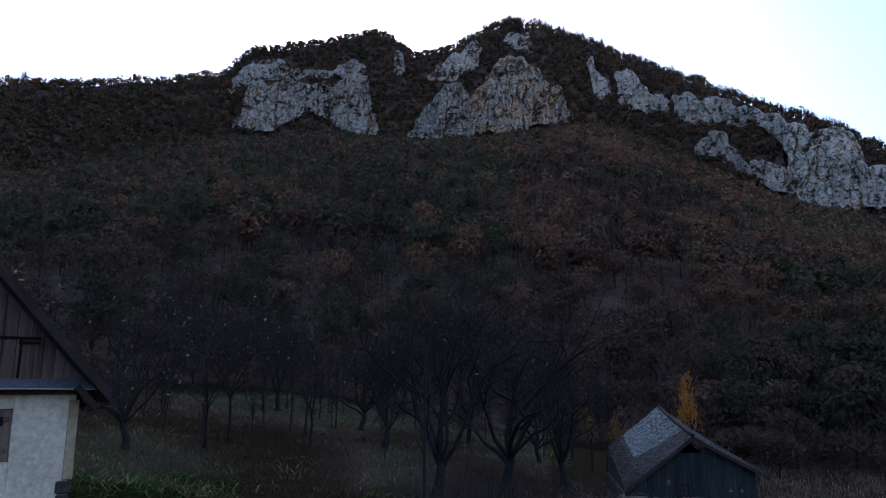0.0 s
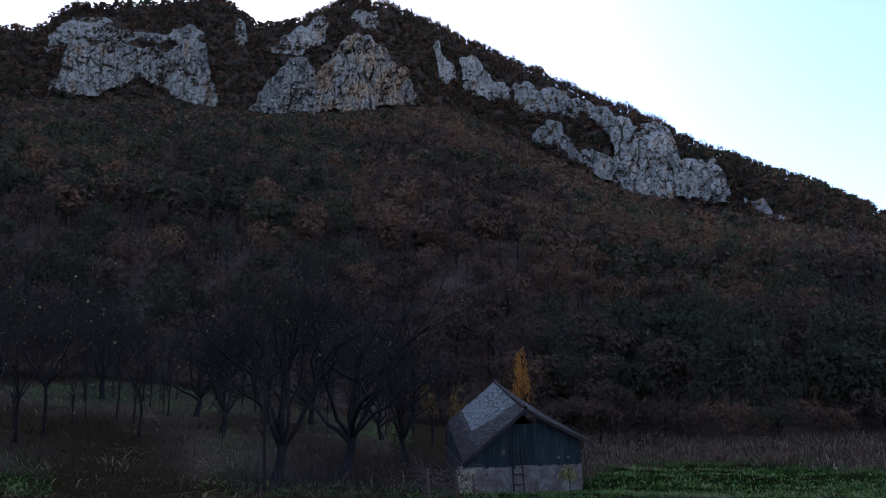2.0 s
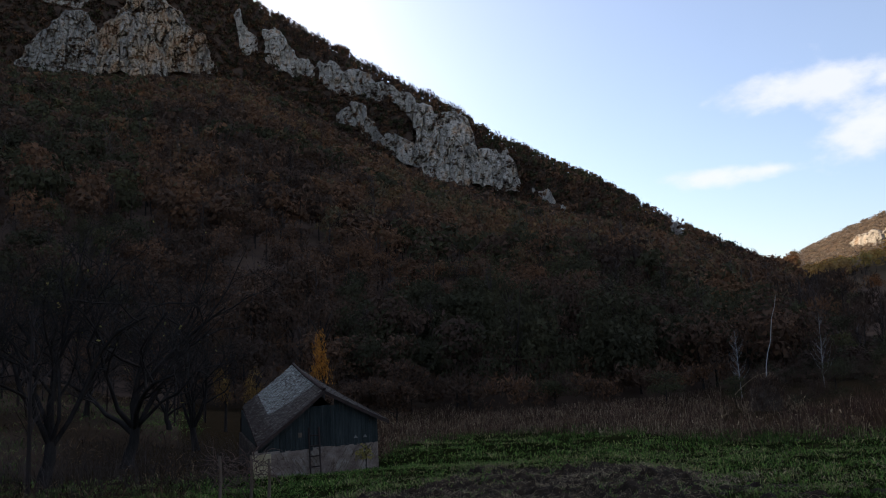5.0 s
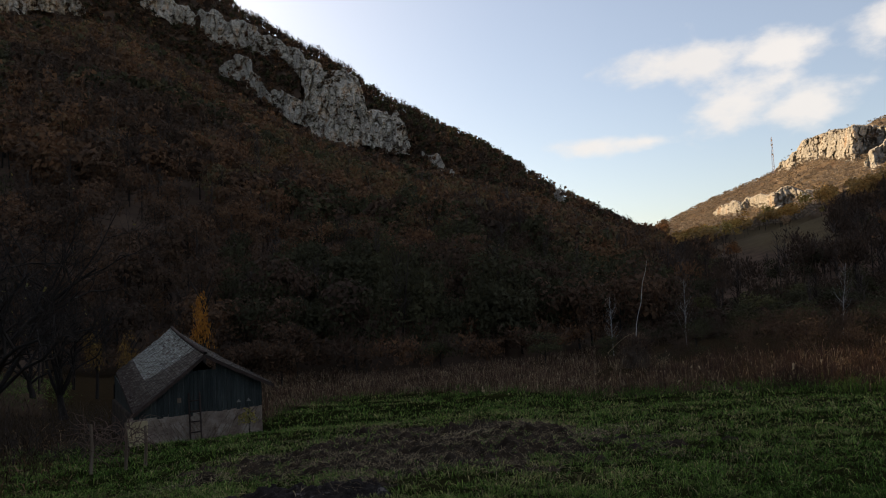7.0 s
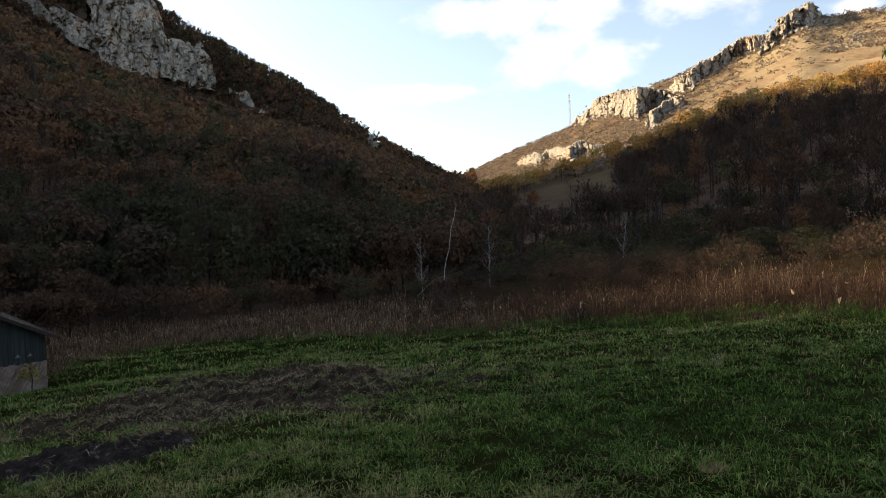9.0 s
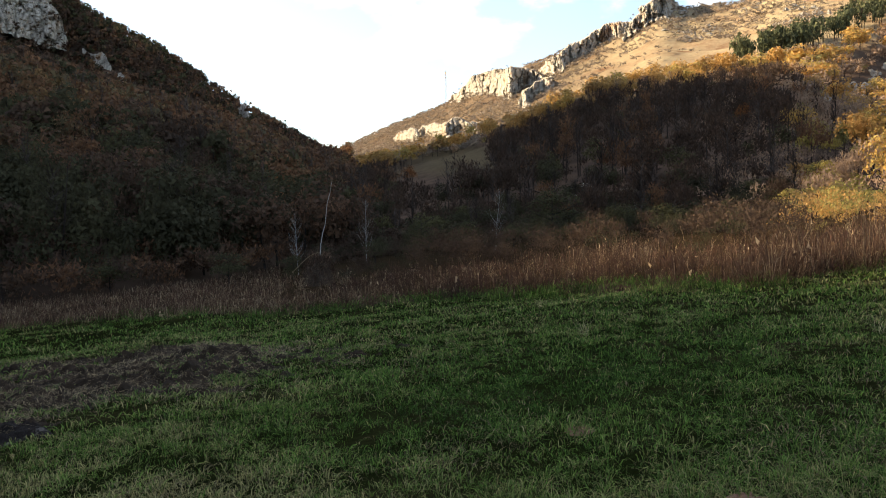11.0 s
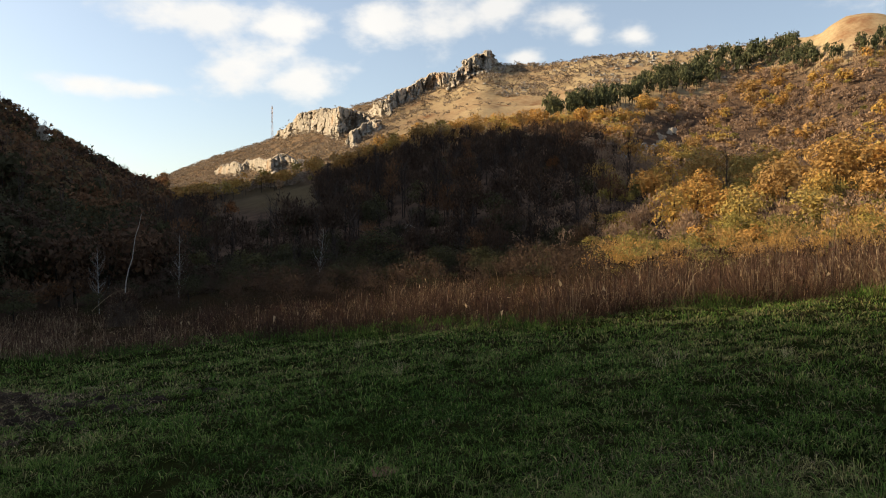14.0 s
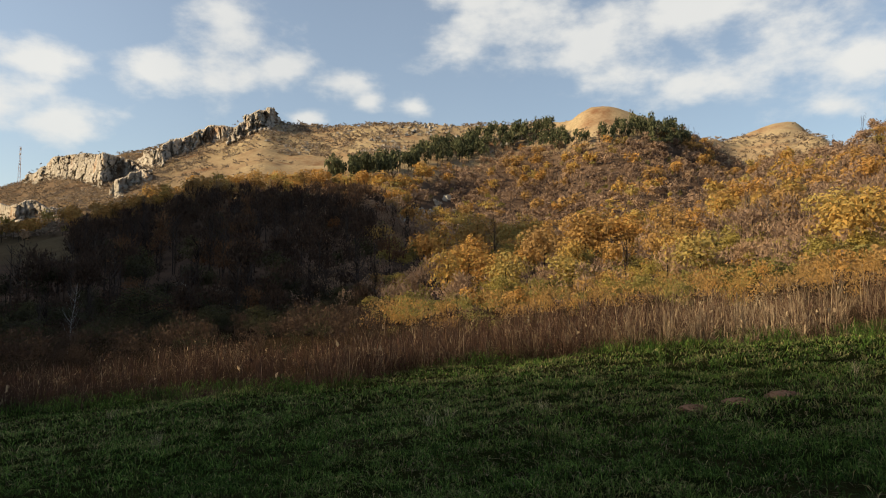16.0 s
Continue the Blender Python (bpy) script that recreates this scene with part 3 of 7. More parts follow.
def inside(poly, x, y):
    p = np.array(poly)
    res = np.zeros(x.shape, bool)
    dist = np.full(x.shape, 1e9)
    for k in range(len(p)):
        (x1, y1), (x2, y2) = p[k], p[(k + 1) % len(p)]
        c = ((y1 > y) != (y2 > y)) & (x < (x2 - x1) * (y - y1) / (y2 - y1 + 1e-9) + x1)
        res ^= c
        t = np.clip(((x - x1) * (x2 - x1) + (y - y1) * (y2 - y1)) / ((x2 - x1) ** 2 + (y2 - y1) ** 2 + 1e-9), 0, 1)
        dist = np.minimum(dist, np.hypot(x - x1 - t * (x2 - x1), y - y1 - t * (y2 - y1)))
    return np.where(res, dist, -dist)


def cells(x, y, seed):
    """Broken blocks: for each place the block's own number (0 to 1), the gap to the next block, and the place within the block."""
    xi, yi = np.floor(x).astype(np.int64), np.floor(y).astype(np.int64)
    d1, d2 = np.full(x.shape, 9.0), np.full(x.shape, 9.0)
    own, ox, oy = np.zeros(x.shape), np.zeros(x.shape), np.zeros(x.shape)

    def h(a, b, k):
        n = (a * 374761393 + b * 668265263 + (seed + k * 17) * 974634777) & 0x7fffffff
        n = ((n ^ (n >> 13)) * 1274126177) & 0x7fffffff
        return ((n ^ (n >> 16)) & 0xffff) / 65535.0

    for dx in (-1, 0, 1):
        for dy in (-1, 0, 1):
            a, b = xi + dx, yi + dy
            px, py = x - a - h(a, b, 1), y - b - h(a, b, 2)
            d = np.hypot(px, py)
            near = d < d1
            d2 = np.where(near, d1, np.minimum(d2, d))
            own, ox, oy = np.where(near, h(a, b, 3), own), np.where(near, px, ox), np.where(near, py, oy)
            d1 = np.where(near, d, d1)
    return own, d2 - d1, ox, oy


def cliff(name, label, relief, outline, upright=0.45, bare=0.5, stone=M_LIMESTONE):
    """A standing rock wall: it rises from its own foot in broken blocks parted by cracks, with ledges, ragged edges and
    hollows where the slope and its bushes come through. bare: how much of it is rock."""
    ROCKS.append(outline)
    p = np.array(outline)
    seed = int(abs(p[0, 0]) * 37) % 1000
    rmid = float(surface_r(np.array([p[:, 0].mean()]), np.array([p[:, 1].mean()]))[0])
    step = max(math.degrees(0.75 / rmid), (p[:, 0].max() - p[:, 0].min()) / 300)
    az = np.arange(p[:, 0].min() - 0.2, p[:, 0].max() + 0.2, step)
    probe = np.arange(p[:, 1].min(), p[:, 1].max(), 0.04)
    hit = inside(outline, *np.meshgrid(np.clip(az, p[:, 0].min() + 0.05, p[:, 0].max() - 0.05), probe, indexing="ij")) > 0
    hit[:, len(probe) // 2] |= ~hit.any(1)
    bot = probe[hit.argmax(1)]
    top = probe[len(probe) - 1 - hit[:, ::-1].argmax(1)]
    k = max(3, int(0.5 / step))
    foot = surface_r(az, bot)
    foot = np.convolve(np.pad(foot, k, mode="edge"), np.ones(2 * k + 1) / (2 * k + 1), mode="valid")
    rows = max(10, int((top - bot + 0.8).max() * rmid / 57.3 / 0.8))
    el = (bot - 0.4)[:, None] + (top - bot + 0.8)[:, None] * np.linspace(0, 1, rows)[None, :]
    a2 = np.repeat(az[:, None], rows, 1)
    u, w = a2 * rmid / 57.3, el * rmid / 57.3
    us = u + 5 * (fbm(u * 0.04, w * 0.05, 3, seed + 31) - 0.5) + 4.5 * (fbm(u * 0.16, w * 0.13, 3, seed + 33) - 0.5)
    ws = w + 5 * (fbm(u * 0.05, w * 0.04, 3, seed + 35) - 0.5) + 3.5 * (fbm(u * 0.17, w * 0.15, 3, seed + 37) - 0.5) + 0.25 * u
    gentle = p[:, 0].mean() < -55
    gu, gw = (0.48, 0.8) if gentle else (1.0, 1.0)
    b1, e1, x1, y1 = cells(us / (11 * gu), ws / (24 * gw), seed + 1)
    b2, e2, x2, y2 = cells(us / (4.6 * gu), ws / (8.5 * gw), seed + 2)
    b3, e3, x3, y3 = cells(us / (2.1 * gu), ws / (2.6 * gw), seed + 3)
    out = 0.75 * b1 + 0.45 * (b1 * 2 % 1 - 0.5) * x1 - 0.35 * y1 * b1
    out = out + 0.42 * b2 + 0.4 * (b2 * 3 % 1 - 0.5) * x2 - 0.3 * y2 * (b2 * 5 % 1)
    out = out + 0.14 * b3 - 0.12 * y3
    out = out - (1.7 if gentle else 1.1) * x1 * x1 - 0.6 * x2 * x2 - 0.25 * x3 * x3 - 0.3 * y1 * y1
    crack = np.clip(1 - e1 * 5, 0, 1) * 0.22 + np.clip(1 - e2 * 4, 0, 1) * 0.09
    out = relief * (out + 0.9 * fbm(us * 0.03, ws * 0.03, 4, seed + 7) + 0.3 * fbm(us * 0.2, ws * 0.16, 3, seed + 8) - crack - 0.25)
    back = np.minimum(surface_r(a2, np.maximum(el, bot[:, None])), RIDGE_R(a2) + 8)
    high = np.clip(el - bot[:, None], 0, None) * rmid / 57.3
    face = foot[:, None] + np.clip((1 - upright) * (back - foot[:, None]), 0, 0.55 * high + 1)
    r = np.minimum(face, back) - out
    # ragged outline, and hollows where the slope comes through
    upper = np.clip((el - bot[:, None]) / np.maximum(top - bot, 0.2)[:, None] * 1.6 - 0.5, 0, 1) if gentle else 1.0
    ragged = inside(outline, a2, el) + (fbm(u * 0.07, w * 0.07, 3, seed + 61) - 0.5) * 1.1 * upper + 0.12
    hollow = fbm(u * 0.045 + 0.02 * w, w * 0.075, 4, seed + 51)
    open_rock = ragged > 0
    tufted = open_rock & (hollow > 0.36 + 0.62 * bare)
    r = np.where(tufted, r + 0.35 * relief, r)
    r = np.where(open_rock, np.minimum(r, back - 0.3), back + 5)
    # bushes on the ledges and in the hollows
    rg = np.random.default_rng(seed)
    want = np.where(open_rock, 0.006 if gentle else 0.012, np.where(inside(outline, a2, el) > -0.15, 0.05, 0))
    want = np.where(tufted, 0.16, want)
    tuft_here = rg.random(r.shape) < want
    aa, rr = np.radians(a2[tuft_here]), np.minimum(r, back)[tuft_here]
    LEDGES.append(np.stack([-np.sin(aa) * rr, np.cos(aa) * rr, EYE_Z + rr * rise(el[tuft_here])], 1))
    a = np.radians(a2)
    v = np.stack([-np.sin(a) * r, np.cos(a) * r, EYE_Z + r * rise(el)], -1)
    n, m = r.shape
    i, j = np.meshgrid(np.arange(n - 1), np.arange(m - 1), indexing="ij")
    q = np.stack([i * m + j, i * m + j + 1, (i + 1) * m + j + 1, (i + 1) * m + j], -1).reshape(-1, 4)
    shown = open_rock[:-1, :-1] | open_rock[1:, :-1] | open_rock[1:, 1:] | open_rock[:-1, 1:]
    # each unbroken face of rock is a part
    mark = np.where(shown, np.arange(shown.size).reshape(shown.shape) + 1, 0)
    while True:
        pad = np.pad(mark, 1)
        grown = np.maximum.reduce([pad[dx:dx + n - 1, dy:dy + m - 1] for dx in (0, 1, 2) for dy in (0, 1, 2)]) * shown
        if (grown == mark).all():
            break
        mark = grown
    faces = [(f, (mark == f).ravel()) for f in np.unique(mark[shown])]
    faces = [f for _, f in sorted(faces, key=lambda f: -f[1].sum()) if f.sum() > 30][:12]
    at = v.reshape(-1, 3)[np.unique(q[faces[0]])].mean(0)
    t = thing(name, at, label, "cliff")
    for f in faces:
        used = np.unique(q[f])
        remap = np.zeros(n * m, dtype=np.int64)
        remap[used] = np.arange(len(used))
        part("rock_face", mesh_of("rock_face", (v.reshape(-1, 3)[used] - at).tolist(), remap[q[f]].tolist()), stone, t)


cliff('limestone_cliff', 'grey broken limestone cliff among dark bushes', 8,
      [(17.5, 20.0), (17.2, 21.2), (16.6, 22.8), (16.3, 23.5), (14.8, 23.5), (13.7, 24.1), (11.4, 23.8), (9.3, 24.0), (8.1, 24.6), (6.6, 24.5),
       (6.3, 22.9), (5.6, 21.1), (5.8, 20.3), (8.6, 20.3), (9.4, 21.2), (11.5, 21.9), (12.8, 21.1), (14.6, 20.1), (15.9, 19.9)], bare=0.44)
cliff('rock_outcrop', 'pale limestone ledges among trees below the crest', 5,
      [(18.4, 22.1), (17.9, 23.8), (16.4, 25.1), (15.1, 25.3), (12.6, 25.0), (9.8, 25.1), (7.9, 25.8), (6.9, 25.3), (7.1, 24.7), (11.6, 24.3), (16.1, 23.7)], bare=0.24)
cliff('rock_outcrop', 'thin limestone fin beside the notch', 3, [(4.4, 25.1), (4.2, 26.6), (3.6, 26.4), (3.3, 25.0)], bare=0.35)
cliff('limestone_cliff', 'grey limestone cliff west of the stained face', 9,
      [(2.9, 20.2), (2.1, 21.8), (0.9, 23.0), (-0.1, 24.2), (-1.6, 24.4), (-2.3, 23.5), (-2.5, 22.0), (-2.6, 20.3), (-2.1, 20.1), (0.4, 19.8)], bare=0.48)
cliff('limestone_cliff', 'tall grey limestone cliff stained ochre in the middle', 11,
      [(-2.2, 20.4), (-2.3, 22.9), (-3.6, 24.3), (-4.4, 25.2), (-5.6, 26.4), (-7.4, 25.7), (-8.4, 25.1), (-9.2, 24.0), (-10.2, 23.6), (-10.5, 22.5),
       (-11.0, 21.2), (-9.4, 21.1), (-7.3, 20.8), (-4.8, 20.4)], bare=0.56, stone=M_STAINED)
cliff('rock_outcrop', 'grey limestone ledges beside the wooded notch', 5,
      [(1.4, 24.5), (0.9, 25.5), (-1.1, 26.4), (-2.6, 27.3), (-3.4, 27.1), (-3.1, 25.6), (-1.6, 24.9), (-0.1, 24.6)], bare=0.26)
cliff('rock_outcrop', 'small grey limestone outcrop under the summit trees', 4,
      [(-5.5, 27.4), (-6.3, 28.2), (-7.5, 27.9), (-8.0, 26.4), (-6.5, 26.7)], bare=0.22)
cliff('rock_outcrop', 'narrow grey limestone tower on the wooded ridge', 5,
      [(-12.6, 25.4), (-13.0, 25.5), (-13.2, 24.4), (-14.3, 23.5), (-14.4, 22.8), (-13.2, 22.8), (-12.8, 23.8)], bare=0.5)
cliff('limestone_cliff', 'stepped grey limestone cliff under ridge trees', 7,
      [(-14.9, 24.4), (-16.0, 24.3), (-16.7, 23.6), (-16.8, 23.1), (-17.6, 22.5), (-18.3, 22.4), (-19.0, 21.8), (-18.9, 21.2), (-18.0, 21.0),
       (-17.3, 20.9), (-15.9, 21.8), (-14.9, 22.4)], bare=0.6)
cliff('limestone_cliff', 'row of rounded grey limestone buttresses', 7,
      [(-19.3, 22.0), (-20.5, 22.0), (-21.4, 21.4), (-22.6, 21.7), (-23.6, 21.1), (-24.6, 20.1), (-24.6, 19.2), (-23.8, 19.3), (-23.2, 19.8),
       (-21.5, 19.8), (-20.6, 19.9), (-19.3, 21.0)], bare=0.6)
cliff('limestone_cliff', 'fluted grey limestone cliff with deep vertical cracks', 9,
      [(-23.8, 20.5), (-24.7, 20.7), (-25.6, 20.0), (-26.8, 19.6), (-27.4, 18.9), (-28.7, 18.8), (-29.0, 17.9), (-29.8, 18.1), (-30.6, 18.1),
       (-31.7, 17.3), (-32.2, 15.8), (-32.3, 14.9), (-34.7, 14.9), (-35.6, 13.2), (-35.7, 11.5), (-34.6, 11.7), (-33.0, 12.2), (-31.2, 12.2),
       (-29.6, 12.6), (-27.8, 13.2), (-27.0, 15.1), (-27.6, 16.9), (-26.4, 18.3), (-25.2, 19.4)], bare=0.58)
cliff('rock_outcrop', 'grey limestone rib standing before the cliff', 6,
      [(-20.8, 17.9), (-22.0, 19.2), (-22.9, 19.0), (-23.7, 17.7), (-24.6, 16.3), (-24.8, 15.6), (-23.6, 16.2), (-22.5, 17.2), (-21.8, 17.4)], bare=0.6)
cliff('rock_outcrop', 'rounded limestone rib at the foot of the cliff', 6,
      [(-24.6, 16.2), (-25.4, 16.6), (-26.5, 16.2), (-27.6, 15.1), (-27.7, 13.5), (-26.3, 14.0), (-25.2, 15.0)], bare=0.6)
cliff('rock_outcrop', 'low grey limestone rib among russet trees', 4,
      [(-36.9, 11.4), (-38.0, 11.2), (-38.9, 10.3), (-40.0, 9.6), (-39.2, 9.3), (-38.0, 10.1)], bare=0.6)
cliff('rock_outcrop', 'small bluish limestone slab in the woods', 3,
      [(-47.4, 7.7), (-47.9, 7.9), (-48.4, 7.2), (-48.5, 6.4), (-47.6, 6.5)], bare=0.6)
cliff('limestone_cliff', 'sunlit cream limestone crag on the hillside', 8,
      [(-64.1, 7.9), (-65.2, 9.2), (-66.4, 9.8), (-68.3, 10.3), (-70.2, 10.5), (-71.1, 10.0), (-71.7, 9.5), (-71.4, 9.2), (-69.9, 8.9),
       (-69.3, 7.9), (-68.3, 8.2), (-67.4, 8.5), (-66.1, 8.4), (-65.2, 8.0)], 0.5, 0.30)
cliff('limestone_cliff', 'sunlit limestone block below the crag', 8,
      [(-69.7, 7.3), (-70.0, 8.6), (-71.1, 9.2), (-72.4, 9.2), (-72.4, 8.6), (-71.1, 8.0), (-70.4, 7.3)], 0.5, 0.6)
cliff('rock_outcrop', 'broken sunlit limestone between crag and pinnacles', 5,
      [(-71.1, 10.0), (-72.3, 10.9), (-73.0, 11.3), (-73.3, 10.1), (-72.4, 9.5)], 0.5, 0.4)
cliff('limestone_cliff', 'row of sunlit limestone pinnacles along the crest', 8,
      [(-73.0, 9.8), (-73.1, 11.1), (-74.2, 11.9), (-75.5, 12.5), (-77.0, 13.0), (-78.2, 13.1), (-78.1, 12.3), (-76.7, 12.0), (-75.5, 11.4),
       (-74.5, 10.8), (-73.6, 10.3)], 0.5, 0.55)
cliff('limestone_cliff', 'sunlit limestone peak crowning the hill', 8,
      [(-78.0, 12.0), (-78.4, 13.2), (-79.2, 13.9), (-80.4, 14.6), (-81.5, 14.7), (-81.9, 13.8), (-81.3, 13.3), (-80.1, 13.1), (-78.9, 12.4)], 0.5, 0.62)
cliff('rock_outcrop', 'low sunlit limestone band in scrub', 5,
      [(-59.6, 4.9), (-60.1, 5.6), (-61.6, 5.8), (-62.8, 6.5), (-63.7, 6.1), (-64.9, 6.6), (-66.5, 6.2), (-66.2, 5.7), (-64.6, 5.5),
       (-63.7, 4.8), (-62.5, 5.3), (-61.0, 4.9)], 0.5, 0.32)
SCARP = [(-90.8, 5.7), (-92.8, 7.4), (-95.7, 8.7), (-96.7, 6.9), (-94.4, 6.2), (-92.4, 5.7)]
ROCKS.append(SCARP)


def scarp(name, label, outline, count, size):
    """Boulders and broken ledges that stand out of the hillside, each a part."""
    p = np.array(outline)
    g = np.random.default_rng(73)
    c = spot(float(p[:, 0].mean()), float(surface_r(np.array([p[:, 0].mean()]), np.array([p[:, 1].mean()]))[0]))
    t = thing(name, c, label, "rocks")
    made = 0
    while made < count:
        az, el = g.uniform(p[:, 0].min(), p[:, 0].max()), g.uniform(p[:, 1].min(), p[:, 1].max())
        if inside(outline, np.array([az]), np.array([el]))[0] < 0.05:
            continue
        made += 1
        r = float(surface_r(np.array([az]), np.array([el]))[0])
        s = size * g.uniform(0.5, 1.5)
        bm = bmesh.new()
        bmesh.ops.create_icosphere(bm, subdivisions=2, radius=1.0)
        off = Vector(g.uniform(-50, 50, 3))
        for v in bm.verts:
            k = 1 + 0.5 * noise.noise(v.co * 1.3 + off) + 0.25 * noise.noise(v.co * 3.1 + off)
            v.co = Vector((v.co.x * s * k, v.co.y * s * k, v.co.z * s * k * 1.1))
        b = part("boulder", bm, M_LIMESTONE, t)
        b.location = spot(az, r) - c + Vector((0, 0, 0.2 * s))


scarp('rock_outcrop', 'sunlit rocky scarp between autumn trees', SCARP, 34, 1.3)
cliff('rock_outcrop', 'low pale rocks in sunlit grass', 1.2,
      [(-123.0, 4.9), (-124.6, 6.1), (-127.4, 7.5), (-127.9, 6.6), (-125.6, 5.6)])
cliff('rock_outcrop', 'shaded grey rock on the wooded slope', 1.5,
      [(-73.4, 0.7), (-75.1, 1.1), (-75.8, -0.0), (-74.2, -0.1)])
cliff('rock_outcrop', 'shaded grey rock above the valley floor', 1.5,
      [(-77.4, -0.4), (-79.0, -0.5), (-78.7, -1.4), (-77.7, -1.3)])


# ---- woods ----
def in_rock(az, el, margin=0.0):
    res = np.zeros(az.shape, bool)
    for o in ROCKS:
        res |= inside(o, az, el) > margin
    return res


def crowns(g, x, y, z, h, w, n, lobes=6, low=0.28, size=0.2, rising=0.45, spread=0.6):
    """Foliage of many trees at once, as small triangles: leafy trees carry theirs on the skins of many rounded lobes,
    twiggy ones (rising > 0.9) as slim upward sprays. Returns (trees * n, 3, 3) and the tree of each."""
    t = len(x)
    lobes = lobes if rising > 0.9 else int(lobes * 1.6)
    ld = g.normal(size=(t, lobes, 3))
    ld /= np.linalg.norm(ld, axis=2, keepdims=True)
    ld *= g.uniform(0.15, spread, (t, lobes, 1))
    pick = g.integers(0, lobes, (t, n))
    c = np.take_along_axis(ld, pick[:, :, None].repeat(3, 2), 1)
    o = g.normal(size=(t, n, 3))
    o /= np.linalg.norm(o, axis=2, keepdims=True)
    o[:, :, 2] = np.where(o[:, :, 2] < -0.3, -o[:, :, 2], o[:, :, 2])
    if rising > 0.9:
        p = c + o * g.uniform(0.12, 0.46, (t, n, 1))
        ax = o * 0.6 + 0.6 * g.normal(size=o.shape)
        ax[:, :, 2] += rising
        ax /= np.linalg.norm(ax, axis=2, keepdims=True)
        b = np.cross(ax, g.normal(size=o.shape))
        b /= np.linalg.norm(b, axis=2, keepdims=True) + 1e-6
        s = size * g.uniform(0.6, 1.4, (t, n, 1))
        ln, wd = s * g.uniform(0.9, 1.9, s.shape), s * g.uniform(0.3, 0.6, s.shape)
        q = np.stack([p + ax * ln, p - ax * ln * 0.45 + b * wd, p - ax * ln * 0.45 - b * wd], 2)
    else:
        lr = np.take_along_axis(g.uniform(0.28, 0.5, (t, lobes)), pick, 1)[:, :, None]
        p = c + o * lr * g.uniform(0.72, 1.08, (t, n, 1)) * np.array([1, 1, 0.85])
        face = o + 0.4 * g.normal(size=o.shape)
        face /= np.linalg.norm(face, axis=2, keepdims=True)
        a = np.cross(face, g.normal(size=o.shape))
        a /= np.linalg.norm(a, axis=2, keepdims=True) + 1e-6
        b = np.cross(face, a)
        s = min(1.5 / math.sqrt(n), 0.28) * g.uniform(0.5, 1.4, (t, n, 1))
        k = g.uniform(-0.35, 0.35, s.shape)
        q = np.stack([p + a * s, p - a * s * 0.6 + b * s * (0.65 + k), p - a * s * 0.7 - b * s * (0.65 - k)], 2)
    half = (h * (1 - low) / 2)[:, None, None]
    q[..., 0] = q[..., 0] * (w / 2)[:, None, None] + x[:, None, None]
    q[..., 1] = q[..., 1] * (w / 2)[:, None, None] + y[:, None, None]
    q[..., 2] = q[..., 2] * half + (z + h * low)[:, None, None] + half
    return q.reshape(-1, 3, 3), np.repeat(np.arange(t), n)


def trunks(g, x, y, z, h, thick):
    """Tapered three-sided trunks as quads."""
    t = len(x)
    tilt = g.normal(0, 0.04, (t, 2)) * h[:, None]
    ang = g.uniform(0, 6.28, t)
    out = []
    for k in range(3):
        a1, a2 = ang + k * 2.094, ang + (k + 1) * 2.094
        b1 = np.stack([x + np.cos(a1) * thick, y + np.sin(a1) * thick, z - 0.4], 1)
        b2 = np.stack([x + np.cos(a2) * thick, y + np.sin(a2) * thick, z - 0.4], 1)
        t1 = np.stack([x + tilt[:, 0] + np.cos(a1) * thick * 0.3, y + tilt[:, 1] + np.sin(a1) * thick * 0.3, z + h], 1)
        t2 = np.stack([x + tilt[:, 0] + np.cos(a2) * thick * 0.3, y + tilt[:, 1] + np.sin(a2) * thick * 0.3, z + h], 1)
        out.append(np.stack([b1, b2, t2, t1], 1))
    return np.concatenate(out)


def twigs(g, x, y, z, h, w, n, thick):
    """Bare limbs: thin slivers that fan up and out of the trunk."""
    t = len(x)
    f = g.uniform(0.25, 0.9, (t, n))
    ang = g.uniform(0, 6.28, (t, n))
    reach = g.uniform(0.35, 1.0, (t, n)) * (w / 2)[:, None] * (1.15 - 0.75 * f)
    sx, sy = x[:, None] + g.normal(0, 0.02, (t, n)) * w[:, None], y[:, None] + g.normal(0, 0.02, (t, n)) * w[:, None]
    sz = z[:, None] + f * h[:, None]
    ex, ey = sx + np.cos(ang) * reach, sy + np.sin(ang) * reach
    ez = np.minimum(sz + reach * g.uniform(0.5, 1.6, (t, n)), z[:, None] + h[:, None] * 1.02)
    tk = (thick[:, None] * g.uniform(0.5, 1.0, (t, n)))
    px, py = -np.sin(ang) * tk, np.cos(ang) * tk
    q = np.stack([np.stack([sx - px, sy - py, sz], -1), np.stack([sx + px, sy + py, sz + tk], -1),
                  np.stack([ex + px * 0.3, ey + py * 0.3, ez], -1), np.stack([ex, ey, ez + tk * 0.4], -1)], 2)
    return q.reshape(-1, 4, 3), np.repeat(np.arange(t), n)


def scatter(g, a0, a1, r0, r1, per):
    """Points at one per so many square metres over a sector."""
    area = 0.5 * (r1 ** 2 - r0 ** 2) * radians(abs(a1 - a0))
    n = int(area / per)
    az = g.uniform(min(a0, a1), max(a0, a1), n)
    r = np.sqrt(g.uniform(r0 ** 2, r1 ** 2, n))
    return az, r


